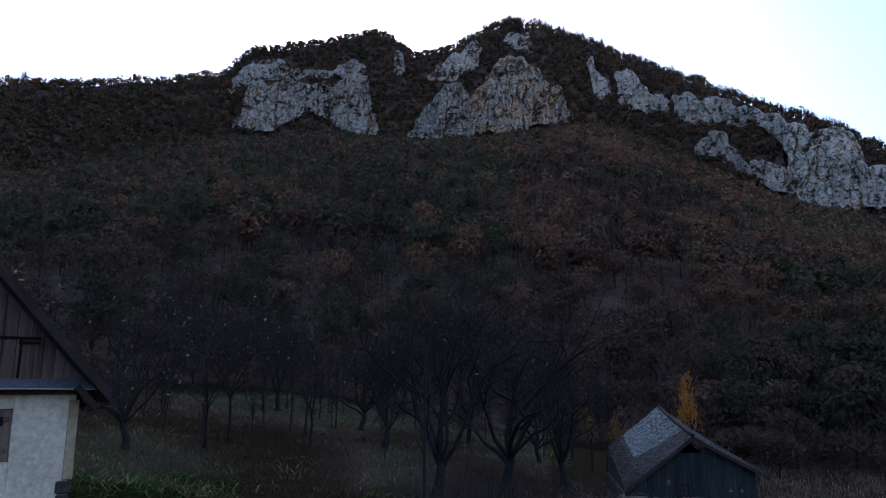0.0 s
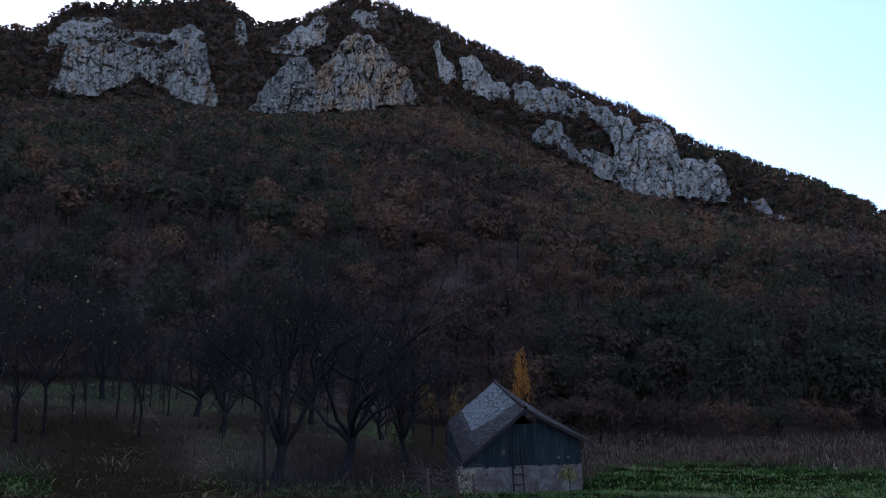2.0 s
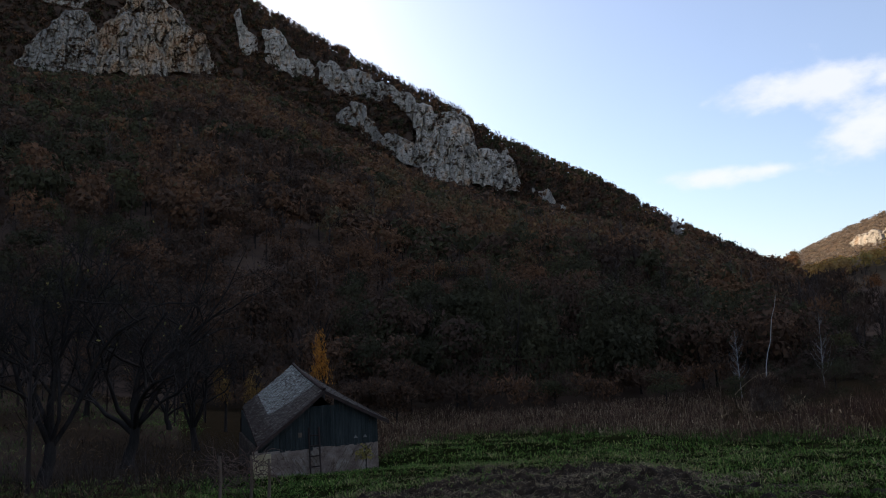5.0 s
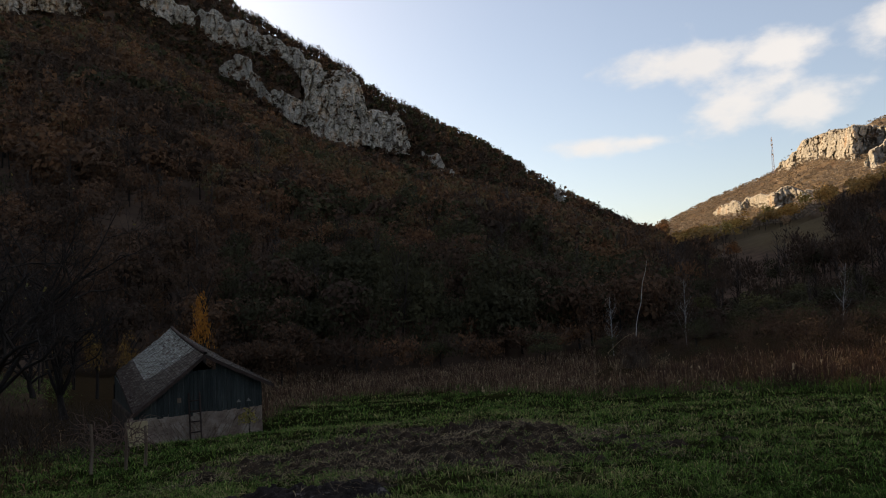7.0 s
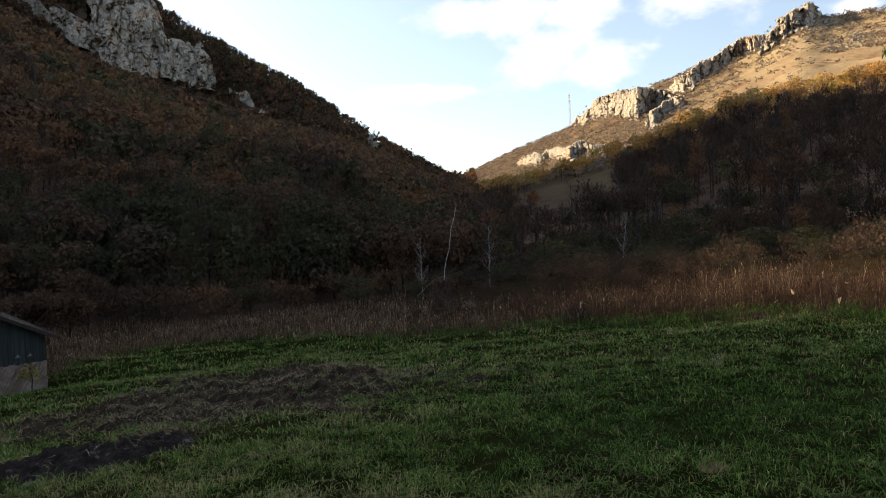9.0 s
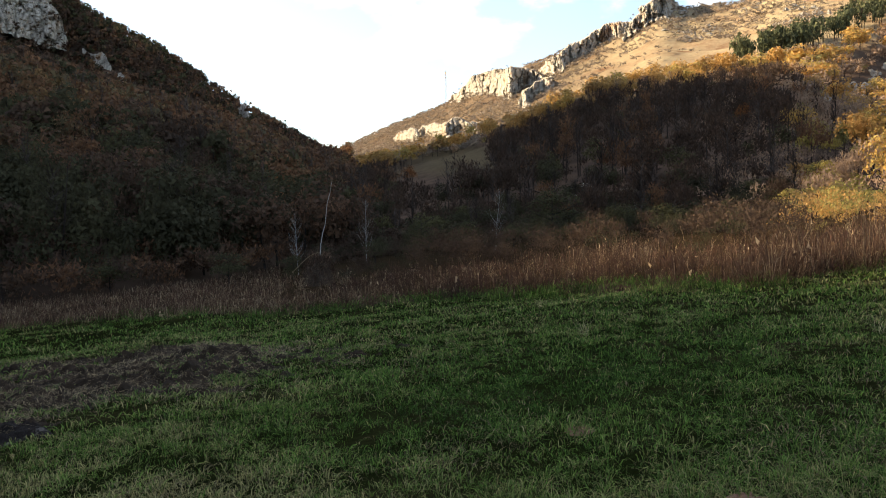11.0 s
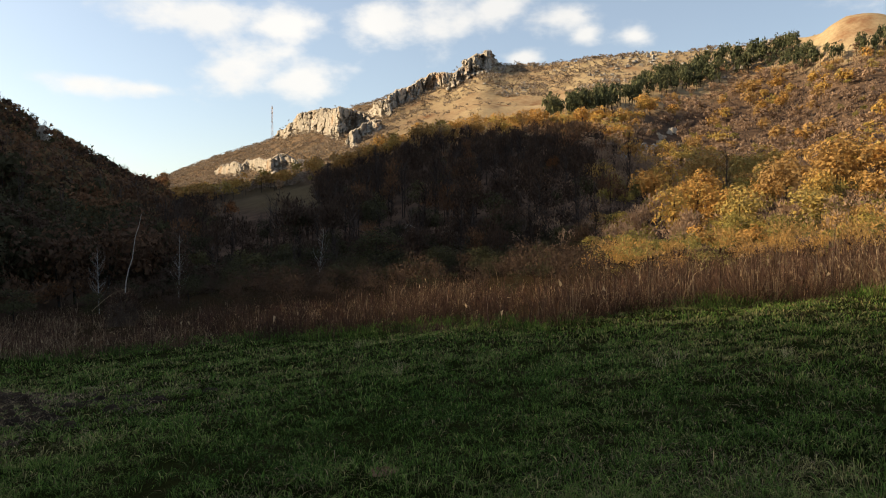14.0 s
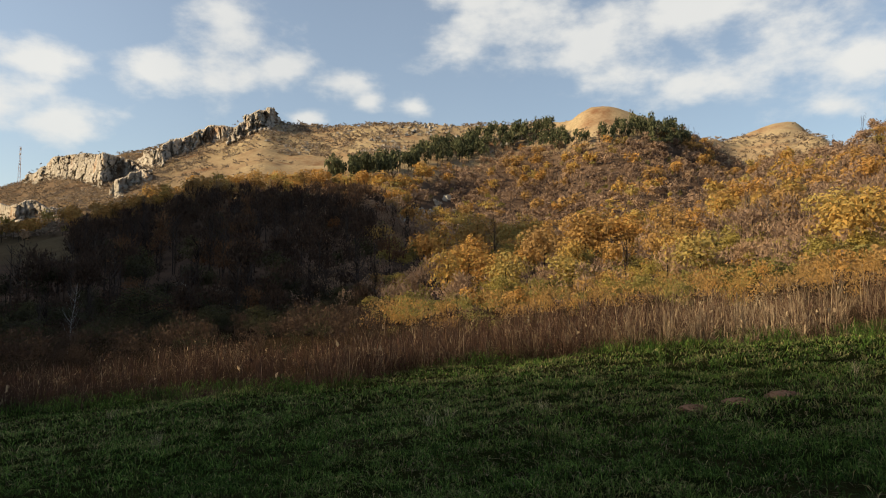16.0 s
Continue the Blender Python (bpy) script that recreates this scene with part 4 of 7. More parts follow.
def visible(az, r, top):
    """Leaves out trees that stand wholly behind a nearer rise."""
    x, y = polar(az, r)
    z = ground(x, y)
    el = np.degrees(np.arctan2(z + top - EYE_Z, r))
    i = np.clip(np.searchsorted(AZ_ALL, az), 0, len(AZ_ALL) - 1)
    j = np.clip(np.searchsorted(RADII, r * 0.985) - 1, 0, len(RADII) - 1)
    return el > SEEN_EL[i, j] - 0.1


def wood(name, label, g, az, r, h, w, n, mat, tone, size=0.2, low=0.28, trunk=True, lobes=6, category="forest", rising=0.45, spread=0.6):
    x, y = polar(az, r)
    z = ground(x, y)
    q, own = crowns(g, x, y, z, h, w, int(n * 0.82), lobes, low, size * 1.09, rising, spread)
    tn = np.clip(tone[own] + g.normal(0, 0.07, len(own)), 0, 1)
    ix = np.zeros(len(q), int)
    if trunk:
        tq = trunks(g, x, y, z, h * 0.7, 0.012 * h + 0.03)
        tq = np.concatenate([tq[:, [0, 1, 2]], tq[:, [0, 2, 3]]])
        q, tn, ix = np.concatenate([q, tq]), np.concatenate([tn, np.full(len(tq), 0.4)]), np.concatenate([ix, np.ones(len(tq), int)])
    return tagged(new(name, soup(name, q, tn, (mat, M_BARK), ix)), label, category, kind="stuff")


def bare_wood(name, label, g, az, r, h, w, n, tone, thick=0.07):
    x, y = polar(az, r)
    z = ground(x, y)
    q, own = twigs(g, x, y, z, h, w, n, np.full(len(x), thick))
    tq = trunks(g, x, y, z, h * 0.95, 0.011 * h + 0.02)
    tn = np.concatenate([tone[own], np.tile(tone, 3) * 0.6])
    return tagged(new(name, soup(name, np.concatenate([q, tq]), tn, (M_TWIGS,))), label, "forest", kind="stuff")


def mountain_woods():
    g = np.random.default_rng(11)
    bands = [(62, 130, 22, 900, 0.047), (130, 230, 26, 330, 0.08), (230, 420, 33, 120, 0.12), (420, 960, 48, 36, 0.2)]
    sets = []
    for r0, r1, per, n, size in bands:
        az, r = scatter(g, 46, -56, r0, r1, per)
        x, y = polar(az, r)
        el, _ = elev_of(x, y)
        ok = (r > FOOT_R(az) * 0.97) & (r < RIDGE_R(az) + 12) & visible(az, r, 9) & ~in_rock(az, el + 0.25, 0.05)
        thin = (r > RIDGE_R(az) - 75) & (g.random(len(r)) < 0.1)
        az, r, x, y = az[ok & ~thin], r[ok & ~thin], x[ok & ~thin], y[ok & ~thin]
        sets.append((az, r, x, y, n, size, r0))
    for k, (az, r, x, y, n, size, r0) in enumerate(sets):
        # patches of kinds: russet oak and beech, dull green, leafless grey
        p = fbm(x * 0.012, y * 0.012, 3, 4) + g.normal(0, 0.10, len(r))
        green = (p > 0.76) | ((az > -6) & (g.random(len(r)) < 0.36)) | ((r < 150) & (az < -25) & (g.random(len(r)) < 0.4))
        bare = ~green & (g.random(len(r)) < np.where(r < 130, 0.30, 0.2))
        russet = ~green & ~bare
        for sel, nm, lb, mat in ((russet, "russet_forest", "dense russet and brown autumn forest on the slope", M_BROWN),
                                 (green, "green_forest", "dull green late-autumn trees among the russet forest", M_GREENISH)):
            m = sel.sum()
            if m:
                h = g.uniform(8, 14, m) * np.where(r[sel] < 130, 0.75, 1)
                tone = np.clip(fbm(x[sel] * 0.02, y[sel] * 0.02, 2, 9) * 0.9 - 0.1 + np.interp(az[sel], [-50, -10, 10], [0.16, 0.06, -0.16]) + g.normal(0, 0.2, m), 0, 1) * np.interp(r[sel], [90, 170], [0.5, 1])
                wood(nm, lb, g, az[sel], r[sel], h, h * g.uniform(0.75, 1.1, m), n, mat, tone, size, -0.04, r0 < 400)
        m = bare.sum()
        h = g.uniform(8, 14, m) * np.where(r[bare] < 130, 0.75, 1)
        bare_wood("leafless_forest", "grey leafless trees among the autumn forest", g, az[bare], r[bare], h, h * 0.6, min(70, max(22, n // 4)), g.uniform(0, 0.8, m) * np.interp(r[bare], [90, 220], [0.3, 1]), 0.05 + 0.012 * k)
    # trees on the steep ground round the cliffs, spread over the face of the slope
    az = g.uniform(-53, 44, 12500)
    lo, hi = SPUR_EL(az) - 0.6, RIDGE_EL(az)
    el = lo + (hi - lo) * g.random(len(az))
    ok = (~in_rock(az, el + 0.35, 0.0) & ~in_rock(az, el, 0.05) | (g.random(len(az)) < 0.12)) & (g.random(len(az)) < np.clip((hi - lo) / 7.5, 0.1, 1))
    az, el = az[ok], el[ok]
    r = surface_r(az, el)
    m = len(az)
    h = g.uniform(7, 13, m)
    tone = np.clip(g.normal(0.25, 0.15, m), 0, 0.6)
    sel = g.random(m) < 0.3
    wood("cliff_wood", "dark brown trees on the steep slope round the cliffs", g, az[~sel], r[~sel], h[~sel], h[~sel] * 0.9, 38, M_BROWN, tone[~sel], 0.25, 0.0, False)
    wood("cliff_greenery", "dull green trees on the steep slope round the cliffs", g, az[sel], r[sel], h[sel], h[sel] * 0.9, 38, M_GREENISH, tone[sel], 0.25, 0.0, False)
    # brushwood under the tall trees, leafless and low
    az, r = scatter(g, 40, -56, 62, 240, 22)
    ok = (r > FOOT_R(az) * 0.95) & visible(az, r, 4)
    az, r = az[ok], r[ok]
    m = len(az)
    h = g.uniform(2.5, 6.0, m)
    wood("brushwood", "leafless brown brushwood beneath the forest trees", g, az, r, h, h * g.uniform(0.9, 1.3, m), 56, M_BROWN, g.random(m) * 0.35, 0.095, -0.05, False, 5, rising=1.2)
    # dark evergreen and ivy thickets along the foot of the slope
    az = g.uniform(-47, -21, 150)
    r = FOOT_R(az) * g.uniform(1.02, 1.5, 150)
    h = g.uniform(4, 9, 150)
    wood("dark_green_thicket", "dark green thickets at the foot of the slope", g, az, r, h, h * g.uniform(0.6, 0.9, 150), 620, M_GREENISH, g.random(150) * 0.4, 0.07, 0.0, False, 7)
    # undergrowth that closes the wood's edge
    az = g.uniform(-56, 40, 520)
    r = FOOT_R(az) * g.uniform(0.93, 1.2, 520)
    h = g.uniform(1.8, 4.2, 520)
    wood("undergrowth", "dark brown undergrowth along the wood's edge", g, az, r, h, h * g.uniform(1.0, 1.5, 520), 130, M_BROWN, g.random(520) * 0.5, 0.085, 0.0, False, rising=1.0)
    # the row along the crest, seen against the sky
    az = np.concatenate([g.uniform(-54, 44, 1000), g.uniform(-32, -1, 520)])
    r = RIDGE_R(az) + g.uniform(-14, 8, len(az))
    keep = ~((az > 7) & (az < 19.5) & (g.random(len(az)) < 0.8)) & ~((az < 3.6) & (az > -2) & (g.random(len(az)) < 0.5))
    az, r = az[keep], r[keep]
    h = g.uniform(8, 16, len(az)) * np.where(az < -36, 0.75, np.where((az > -1) & (az < 19.5), 0.45, np.where((az > -14) & (az < -1), 1.2, 1)))
    bare_wood("crest_trees", "thin half-bare trees lining the mountain crest", g, az, r, h, h * 0.8, 38, g.uniform(0, 0.4, len(az)), 0.12)
    sel = g.random(len(az)) < 0.3
    wood("crest_foliage", "sparse brown foliage on the crest trees", g, az[sel], r[sel], h[sel], h[sel] * 0.8, 34, M_BROWN, g.uniform(0, 0.5, sel.sum()), 0.14, 0.05, False, rising=1.0)


def hill_woods():
    g = np.random.default_rng(23)
    bands = [(60, 110, 20, 700, 0.052), (110, 180, 21, 470, 0.058), (180, 300, 24, 250, 0.08), (300, 560, 36, 90, 0.125)]
    for r0, r1, per, n, size in bands:
        az, r = scatter(g, -54, -139, r0, r1, per)
        x, y = polar(az, r)
        el, _ = elev_of(x, y)
        ok = (r > FOOT_R(az) * 0.9) & (r < RIDGE_R(az) + 5) & visible(az, r, 8) & ~in_rock(az, el + 0.4, 0.0)
        ok &= (el < share(az, WOODTOP) + g.normal(0, 0.25, len(r))) | (r < 140)
        # the grassy knoll stays open to view over the low trees before it
        brow = 2.7 - (az + 60) * 0.22
        clear = (az < -59.0) & (az > -67.5) & (g.random(len(r)) < 0.97)
        ok &= ~(clear & (el > brow - 1.5) & (el < brow + 0.1) & (r > 150))
        ok &= ~(clear & (r < 275) & (np.degrees(np.arctan2(ground(x, y) + 6 - EYE_Z, r)) > brow - 1.3))
        az, r, x, y, el = az[ok], r[ok], x[ok], y[ok], el[ok]
        low = (el < 3.2 + fbm(x * 0.03, y * 0.03, 2, 8) * 2 - 1) & (az < -87)
        pick = g.random(len(r))
        # woods in the mountain's shade: the shade is put into darker leaf tones
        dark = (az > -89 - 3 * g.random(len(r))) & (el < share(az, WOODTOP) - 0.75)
        patch = fbm(x * 0.03, y * 0.03, 3, 12)
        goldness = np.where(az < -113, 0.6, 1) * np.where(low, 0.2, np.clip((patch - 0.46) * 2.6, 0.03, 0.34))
        # sunlight on the wood's top edge is put in as more golden trees
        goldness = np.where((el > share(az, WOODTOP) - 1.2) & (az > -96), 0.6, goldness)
        bare = pick < np.where(dark, 0.38, np.where(low, 0.05, 0.14))
        gold = ~bare & ~dark & (pick > 1 - goldness)
        lime = ~bare & ~dark & ~gold & (g.random(len(r)) < np.where(low, 0.75, 0.14))
        brush = ~bare & ~dark & ~gold & ~lime
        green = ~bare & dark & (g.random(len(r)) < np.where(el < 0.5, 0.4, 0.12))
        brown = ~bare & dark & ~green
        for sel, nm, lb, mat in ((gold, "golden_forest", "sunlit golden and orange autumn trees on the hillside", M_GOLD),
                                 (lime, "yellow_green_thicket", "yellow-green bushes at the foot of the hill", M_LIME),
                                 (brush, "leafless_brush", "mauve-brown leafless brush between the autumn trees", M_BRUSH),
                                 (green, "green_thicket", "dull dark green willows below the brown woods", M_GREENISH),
                                 (brown, "brown_forest", "brown autumn woods, toned dark for the mountain's shade", M_BROWN)):
            m = sel.sum()
            if m:
                h = g.uniform(6, 11, m) * {"yellow_green_thicket": 0.62, "leafless_brush": 0.85, "golden_forest": 1.2, "green_thicket": 0.7}.get(nm, 1.0) * np.where(r[sel] < 100, 0.75, 1)
                tone = np.clip(fbm(x[sel] * 0.03, y[sel] * 0.03, 2, 19) * 1.2 - 0.15 + g.normal(0, 0.22, m), 0, 1)
                # shaded brown woods get a very low tone, save some rust crowns
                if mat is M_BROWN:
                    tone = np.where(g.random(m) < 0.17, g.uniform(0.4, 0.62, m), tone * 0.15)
                thin = (mat is M_BRUSH and r0 < 150) or mat is M_BROWN
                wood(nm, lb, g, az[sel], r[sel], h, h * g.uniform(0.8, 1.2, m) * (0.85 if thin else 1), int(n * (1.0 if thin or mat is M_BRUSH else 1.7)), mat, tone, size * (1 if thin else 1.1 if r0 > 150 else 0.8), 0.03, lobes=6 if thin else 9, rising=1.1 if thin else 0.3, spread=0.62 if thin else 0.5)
        m = bare.sum()
        h = g.uniform(6, 11, m) * np.where(r[bare] < 100, 0.75, 1)
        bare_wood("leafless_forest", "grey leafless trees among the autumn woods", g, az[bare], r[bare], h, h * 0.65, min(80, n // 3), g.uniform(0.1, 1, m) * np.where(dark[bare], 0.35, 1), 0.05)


def hill_brush():
    """Low leafless brush that closes the ground between the trees of the hill."""
    g = np.random.default_rng(25)
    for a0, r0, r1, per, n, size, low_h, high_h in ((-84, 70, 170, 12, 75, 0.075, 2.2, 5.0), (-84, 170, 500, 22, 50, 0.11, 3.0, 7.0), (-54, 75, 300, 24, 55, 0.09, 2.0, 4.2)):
        az, r = scatter(g, a0, -139 if a0 < -60 else -92, r0, r1, per)
        x, y = polar(az, r)
        el, _ = elev_of(x, y)
        ok = (r > FOOT_R(az) * 0.95) & visible(az, r, 4) & ~in_rock(az, el + 0.2, 0.0) & (el < share(az, WOODTOP) + g.normal(0.1, 0.3, len(r)))
        ok &= ~((az < -59.0) & (az > -67.5) & (el > 0.6))
        az, r = az[ok], r[ok]
        m = len(az)
        h = g.uniform(low_h, high_h, m)
        # brush outside the sun takes a low brown tone: shade put into colour
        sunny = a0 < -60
        wood("brush_undergrowth", "low mauve-brown brush under the autumn trees" if sunny else "brown leafless brush under the valley woods, toned dark as in shade", g, az, r, h, h * g.uniform(1.0, 1.5, m), n,
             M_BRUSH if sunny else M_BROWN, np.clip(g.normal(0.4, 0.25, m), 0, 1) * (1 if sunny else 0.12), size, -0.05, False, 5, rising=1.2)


def foot_shrubs():
    """Shrubs that close the gap between the reeds and the wooded hill."""
    g = np.random.default_rng(27)
    for near, count, n, size, low_h, high_h in ((True, 400, 440, 0.038, 1.0, 3.3), (False, 700, 330, 0.07, 1.5, 3.8)):
        az = np.where(g.random(count) < 0.4, g.uniform(-92, -55, count), g.uniform(-139, -52, count))
        r0 = np.minimum(EDGE_R(az) * 1.45, FOOT_R(az) * 0.8)
        r1 = np.maximum(r0 + 6, FOOT_R(az) * 0.85)
        r = r0 + (r1 - r0) * g.random(count) if near else r1 + (FOOT_R(az) * 1.25 - r1) * g.random(count)
        x, y = polar(az, r)
        h = g.uniform(low_h, high_h, count)
        kind = fbm(x * 0.08, y * 0.08, 2, 5) + g.normal(0, 0.12, count)
        # sun and shade are put into leaf colour: dark tones where not sunny
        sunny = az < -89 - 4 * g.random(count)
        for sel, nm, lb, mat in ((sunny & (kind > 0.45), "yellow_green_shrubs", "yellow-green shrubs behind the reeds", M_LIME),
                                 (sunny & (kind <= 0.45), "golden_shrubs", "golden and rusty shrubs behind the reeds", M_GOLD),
                                 (~sunny & (kind > (0.47 if near else 0.5)), "green_shrubs", "dull green shrubs behind the reeds, toned down for the shade", M_GREENISH),
                                 (~sunny & (kind <= (0.47 if near else 0.5)), "brown_shrubs", "brown shrubs behind the reeds, toned dark for the shade", M_BROWN)):
            m = sel.sum()
            if not m:
                continue
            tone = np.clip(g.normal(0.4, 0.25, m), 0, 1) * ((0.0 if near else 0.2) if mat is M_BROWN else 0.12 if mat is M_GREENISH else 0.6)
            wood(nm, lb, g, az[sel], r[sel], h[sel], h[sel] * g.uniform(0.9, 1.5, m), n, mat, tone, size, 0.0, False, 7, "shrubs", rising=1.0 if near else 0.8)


def garden_thicket():
    """Leafless saplings and suckers that tangle between the fruit trees."""
    g = np.random.default_rng(29)
    az, r = scatter(g, 30, -11, 23, 66, 13)
    x, y = polar(az, r)
    ok = g.random(len(r)) < np.clip((fbm(x * 0.12, y * 0.12, 2, 35) - 0.3) * 3, 0.05, 1) * np.interp(r, [23, 32, 60], [0.25, 0.6, 1])
    az, r = az[ok], r[ok]
    m = len(az)
    h = g.uniform(2.0, 6.5, m)
    bare_wood("leafless_thicket", "dark leafless saplings tangled between the fruit trees", g, az, r, h, h * g.uniform(0.5, 0.9, m), 85, g.uniform(0, 0.16, m), 0.018)


def pines():
    g = np.random.default_rng(31)
    az, r = scatter(g, -86, -116.5, 330, 540, 16)
    x, y = polar(az, r)
    el, _ = elev_of(x, y)
    ok = (el > share(az, PINE_LOW) + g.normal(0, 0.12, len(r))) & (el < share(az, PINE_TOP) + g.normal(0, 0.12, len(r))) & visible(az, r, 8)
    az, r, x, y = az[ok], r[ok], x[ok], y[ok]
    m = len(az)
    h = g.uniform(9, 17, m)
    wood("pine_plantation", "dark green pine trees along the hilltop", g, az, r, h, h * g.uniform(0.42, 0.62, m), 120, M_PINE, g.random(m), 0.13, 0.02, True, 8, rising=0.2)


def scrub():
    g = np.random.default_rng(41)
    az, r = scatter(g, -55, -126, 200, 940, 13)
    x, y = polar(az, r)
    el, _ = elev_of(x, y)
    top = SEEN_EL[np.clip(np.searchsorted(AZ_ALL, az), 0, len(AZ_ALL) - 1), -1]
    near_rock = in_rock(az, el, -1.1) & (az > -86)
    chance = np.interp(az, [-90, -82, -72, -66, -56], [0.012, 0.06, 0.4, 1.0, 1.0]) + np.where(near_rock, 0.7, 0) + np.where((az < -81) & (az > -104) & (el > top - 2.5) & (fbm(x * 0.02, y * 0.02, 3, 37) > 0.33), 0.9, 0) + np.where((az < -70) & (el > share(az, WOODTOP)) & (el < share(az, WOODTOP) + 0.5), 0.35, 0) + np.where((az < -115.5) & (el < 12.2), 0.5, 0)
    ok = (el > share(az, WOODTOP) - 0.2) & visible(az, r, 2.5) & (g.random(len(r)) < chance) & ~in_rock(az, el, 0.05)
    az, r = az[ok], r[ok]
    m = len(az)
    h = g.uniform(1.8, 5.0, m)
    wood("hill_scrub", "low brown scrub scattered over the pasture", g, az, r, h * 0.8, h * g.uniform(1.2, 2.2, m), 18, M_SCRUB, g.random(m), 0.25, 0.02, False, 4, rising=1.0)
    # bushes that cling to ledges round the cliffs
    az, r = scatter(g, 19, -54, 640, 940, 40)
    x, y = polar(az, r)
    el, _ = elev_of(x, y)
    ok = (r > RIDGE_R(az) - 105) & visible(az, r, 4) & ~in_rock(az, el + 0.1, -0.02)
    az, r = az[ok], r[ok]
    m = len(az)
    h = g.uniform(2.5, 6, m)
    wood("ledge_bushes", "dark bushes growing on the cliff ledges", g, az, r, h, h * g.uniform(0.8, 1.2, m), 22, M_BROWN, g.random(m) * 0.4, 0.28, 0.05, False, 4)


def rubble():
    """Weathered limestone lumps strewn over the upper pasture, too many to count."""
    g = np.random.default_rng(43)
    az, r = scatter(g, -81, -104, 330, 700, 26)
    x, y = polar(az, r)
    el, _ = elev_of(x, y)
    top = SEEN_EL[np.clip(np.searchsorted(AZ_ALL, az), 0, len(AZ_ALL) - 1), -1]
    ok = (el > top - 2.4) & (fbm(x * 0.03, y * 0.03, 3, 39) > 0.45) & visible(az, r, 2)
    x, y = x[ok], y[ok]
    n = len(x)
    turn, w, h = g.uniform(0, 6.28, n), g.uniform(0.6, 2.8, n), g.uniform(0.7, 2.4, n)
    z = ground(x, y) - 0.3
    ring = [np.stack([x + np.cos(turn + k * 1.2566) * w * g.uniform(0.7, 1.2, n), y + np.sin(turn + k * 1.2566) * w * g.uniform(0.7, 1.2, n), z], 1) for k in range(5)]
    cap = [v * 0.55 + np.stack([x, y, z], 1) * 0.45 + np.stack([0 * x, 0 * x, h * g.uniform(0.7, 1.2, n)], 1) for v in ring]
    quads = np.concatenate([np.stack([ring[k], ring[(k + 1) % 5], cap[(k + 1) % 5], cap[k]], 1) for k in range(5)] + [np.stack([cap[0], cap[1], cap[2], cap[3]], 1), np.stack([cap[0], cap[3], cap[4], cap[4] * 0.5 + cap[0] * 0.5], 1)])
    tagged(new("rubble", soup("rubble", quads, None, (M_LIMESTONE,))), "weathered grey limestone lumps strewn over the upper pasture", "rocks", kind="stuff")


def cliff_bushes():
    g = np.random.default_rng(45)
    p = np.concatenate(LEDGES)
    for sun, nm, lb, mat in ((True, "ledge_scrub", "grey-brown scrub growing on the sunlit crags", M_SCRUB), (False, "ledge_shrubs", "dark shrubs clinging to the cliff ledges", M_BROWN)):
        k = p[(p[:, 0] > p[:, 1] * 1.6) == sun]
        m = len(k)
        h = g.uniform(1.2, 3.6, m) * (1.0 if sun else 1.5)
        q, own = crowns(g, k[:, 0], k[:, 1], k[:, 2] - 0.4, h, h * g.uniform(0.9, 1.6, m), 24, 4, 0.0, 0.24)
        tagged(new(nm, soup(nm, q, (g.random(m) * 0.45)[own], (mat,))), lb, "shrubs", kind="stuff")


mountain_woods()
hill_woods()
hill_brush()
foot_shrubs()
garden_thicket()
pines()
scrub()
rubble()
cliff_bushes()


# ---- meadow, reeds and soil ----
SOIL_C = (8.9, 11.9)
SOIL_AXIS = radians(-38)


def soil_share(x, y):
    """1 on the dug-over strip, 0 on the turf."""
    c, s = math.cos(SOIL_AXIS), math.sin(SOIL_AXIS)
    dx, dy = x - SOIL_C[0], y - SOIL_C[1]
    u, v = dx * c + dy * s, -dx * s + dy * c
    d = np.hypot(u / 4.9, v / 5.0) + (fbm(x * 0.6, y * 0.6, 4, 77) - 0.5) * 0.9 + (fbm(x * 2.3, y * 2.3, 3, 78) - 0.5) * 0.55
    return np.clip((1.0 - d) * 3, 0, 1)


MUCK_C = (4.0, 8.7)


def muck_share(x, y):
    c, s = math.cos(radians(-32)), math.sin(radians(-32))
    dx, dy = x - MUCK_C[0], y - MUCK_C[1]
    u, v = dx * c + dy * s, -dx * s + dy * c
    d = np.hypot(u / 1.25, v / 1.0) + (fbm(x * 1.1, y * 1.1, 4, 71) - 0.5) * 0.9
    return np.clip((1.0 - d) * 4, 0, 1)


def patch_mesh(name, label, share_of, centre, half, step, lump, mat, category, lift=0.0):
    """A lumpy layer of earth that lies on the ground, its rim sunk below the turf."""
    n = int(2 * half / step)
    gx, gy = np.meshgrid(np.linspace(-half, half, n) + centre[0], np.linspace(-half, half, n) + centre[1], indexing="ij")
    k = share_of(gx, gy)
    z = ground(gx, gy) - 0.06 + k * (0.07 + lift + lump * (1.3 * np.abs(fbm(gx * 2.6, gy * 2.6, 4, 61) - 0.5) * 2 - 0.15 + 0.6 * (fbm(gx * 9, gy * 9, 2, 62) - 0.5)))
    keep = (np.maximum.reduce([k[:-1, :-1], k[1:, :-1], k[1:, 1:], k[:-1, 1:]]) > 0.0).ravel()
    i, j = np.meshgrid(np.arange(n - 1), np.arange(n - 1), indexing="ij")
    q = np.stack([i * n + j, (i + 1) * n + j, (i + 1) * n + j + 1, i * n + j + 1], -1).reshape(-1, 4)[keep]
    idx = np.unique(q)
    remap = np.zeros(n * n, dtype=np.int64)
    remap[idx] = np.arange(len(idx))
    v = np.stack([gx, gy, z], -1).reshape(-1, 3)[idx]
    return tagged(new(name, mesh_of(name, v.tolist(), remap[q].tolist(), (mat,), True)), label, category, kind="stuff")


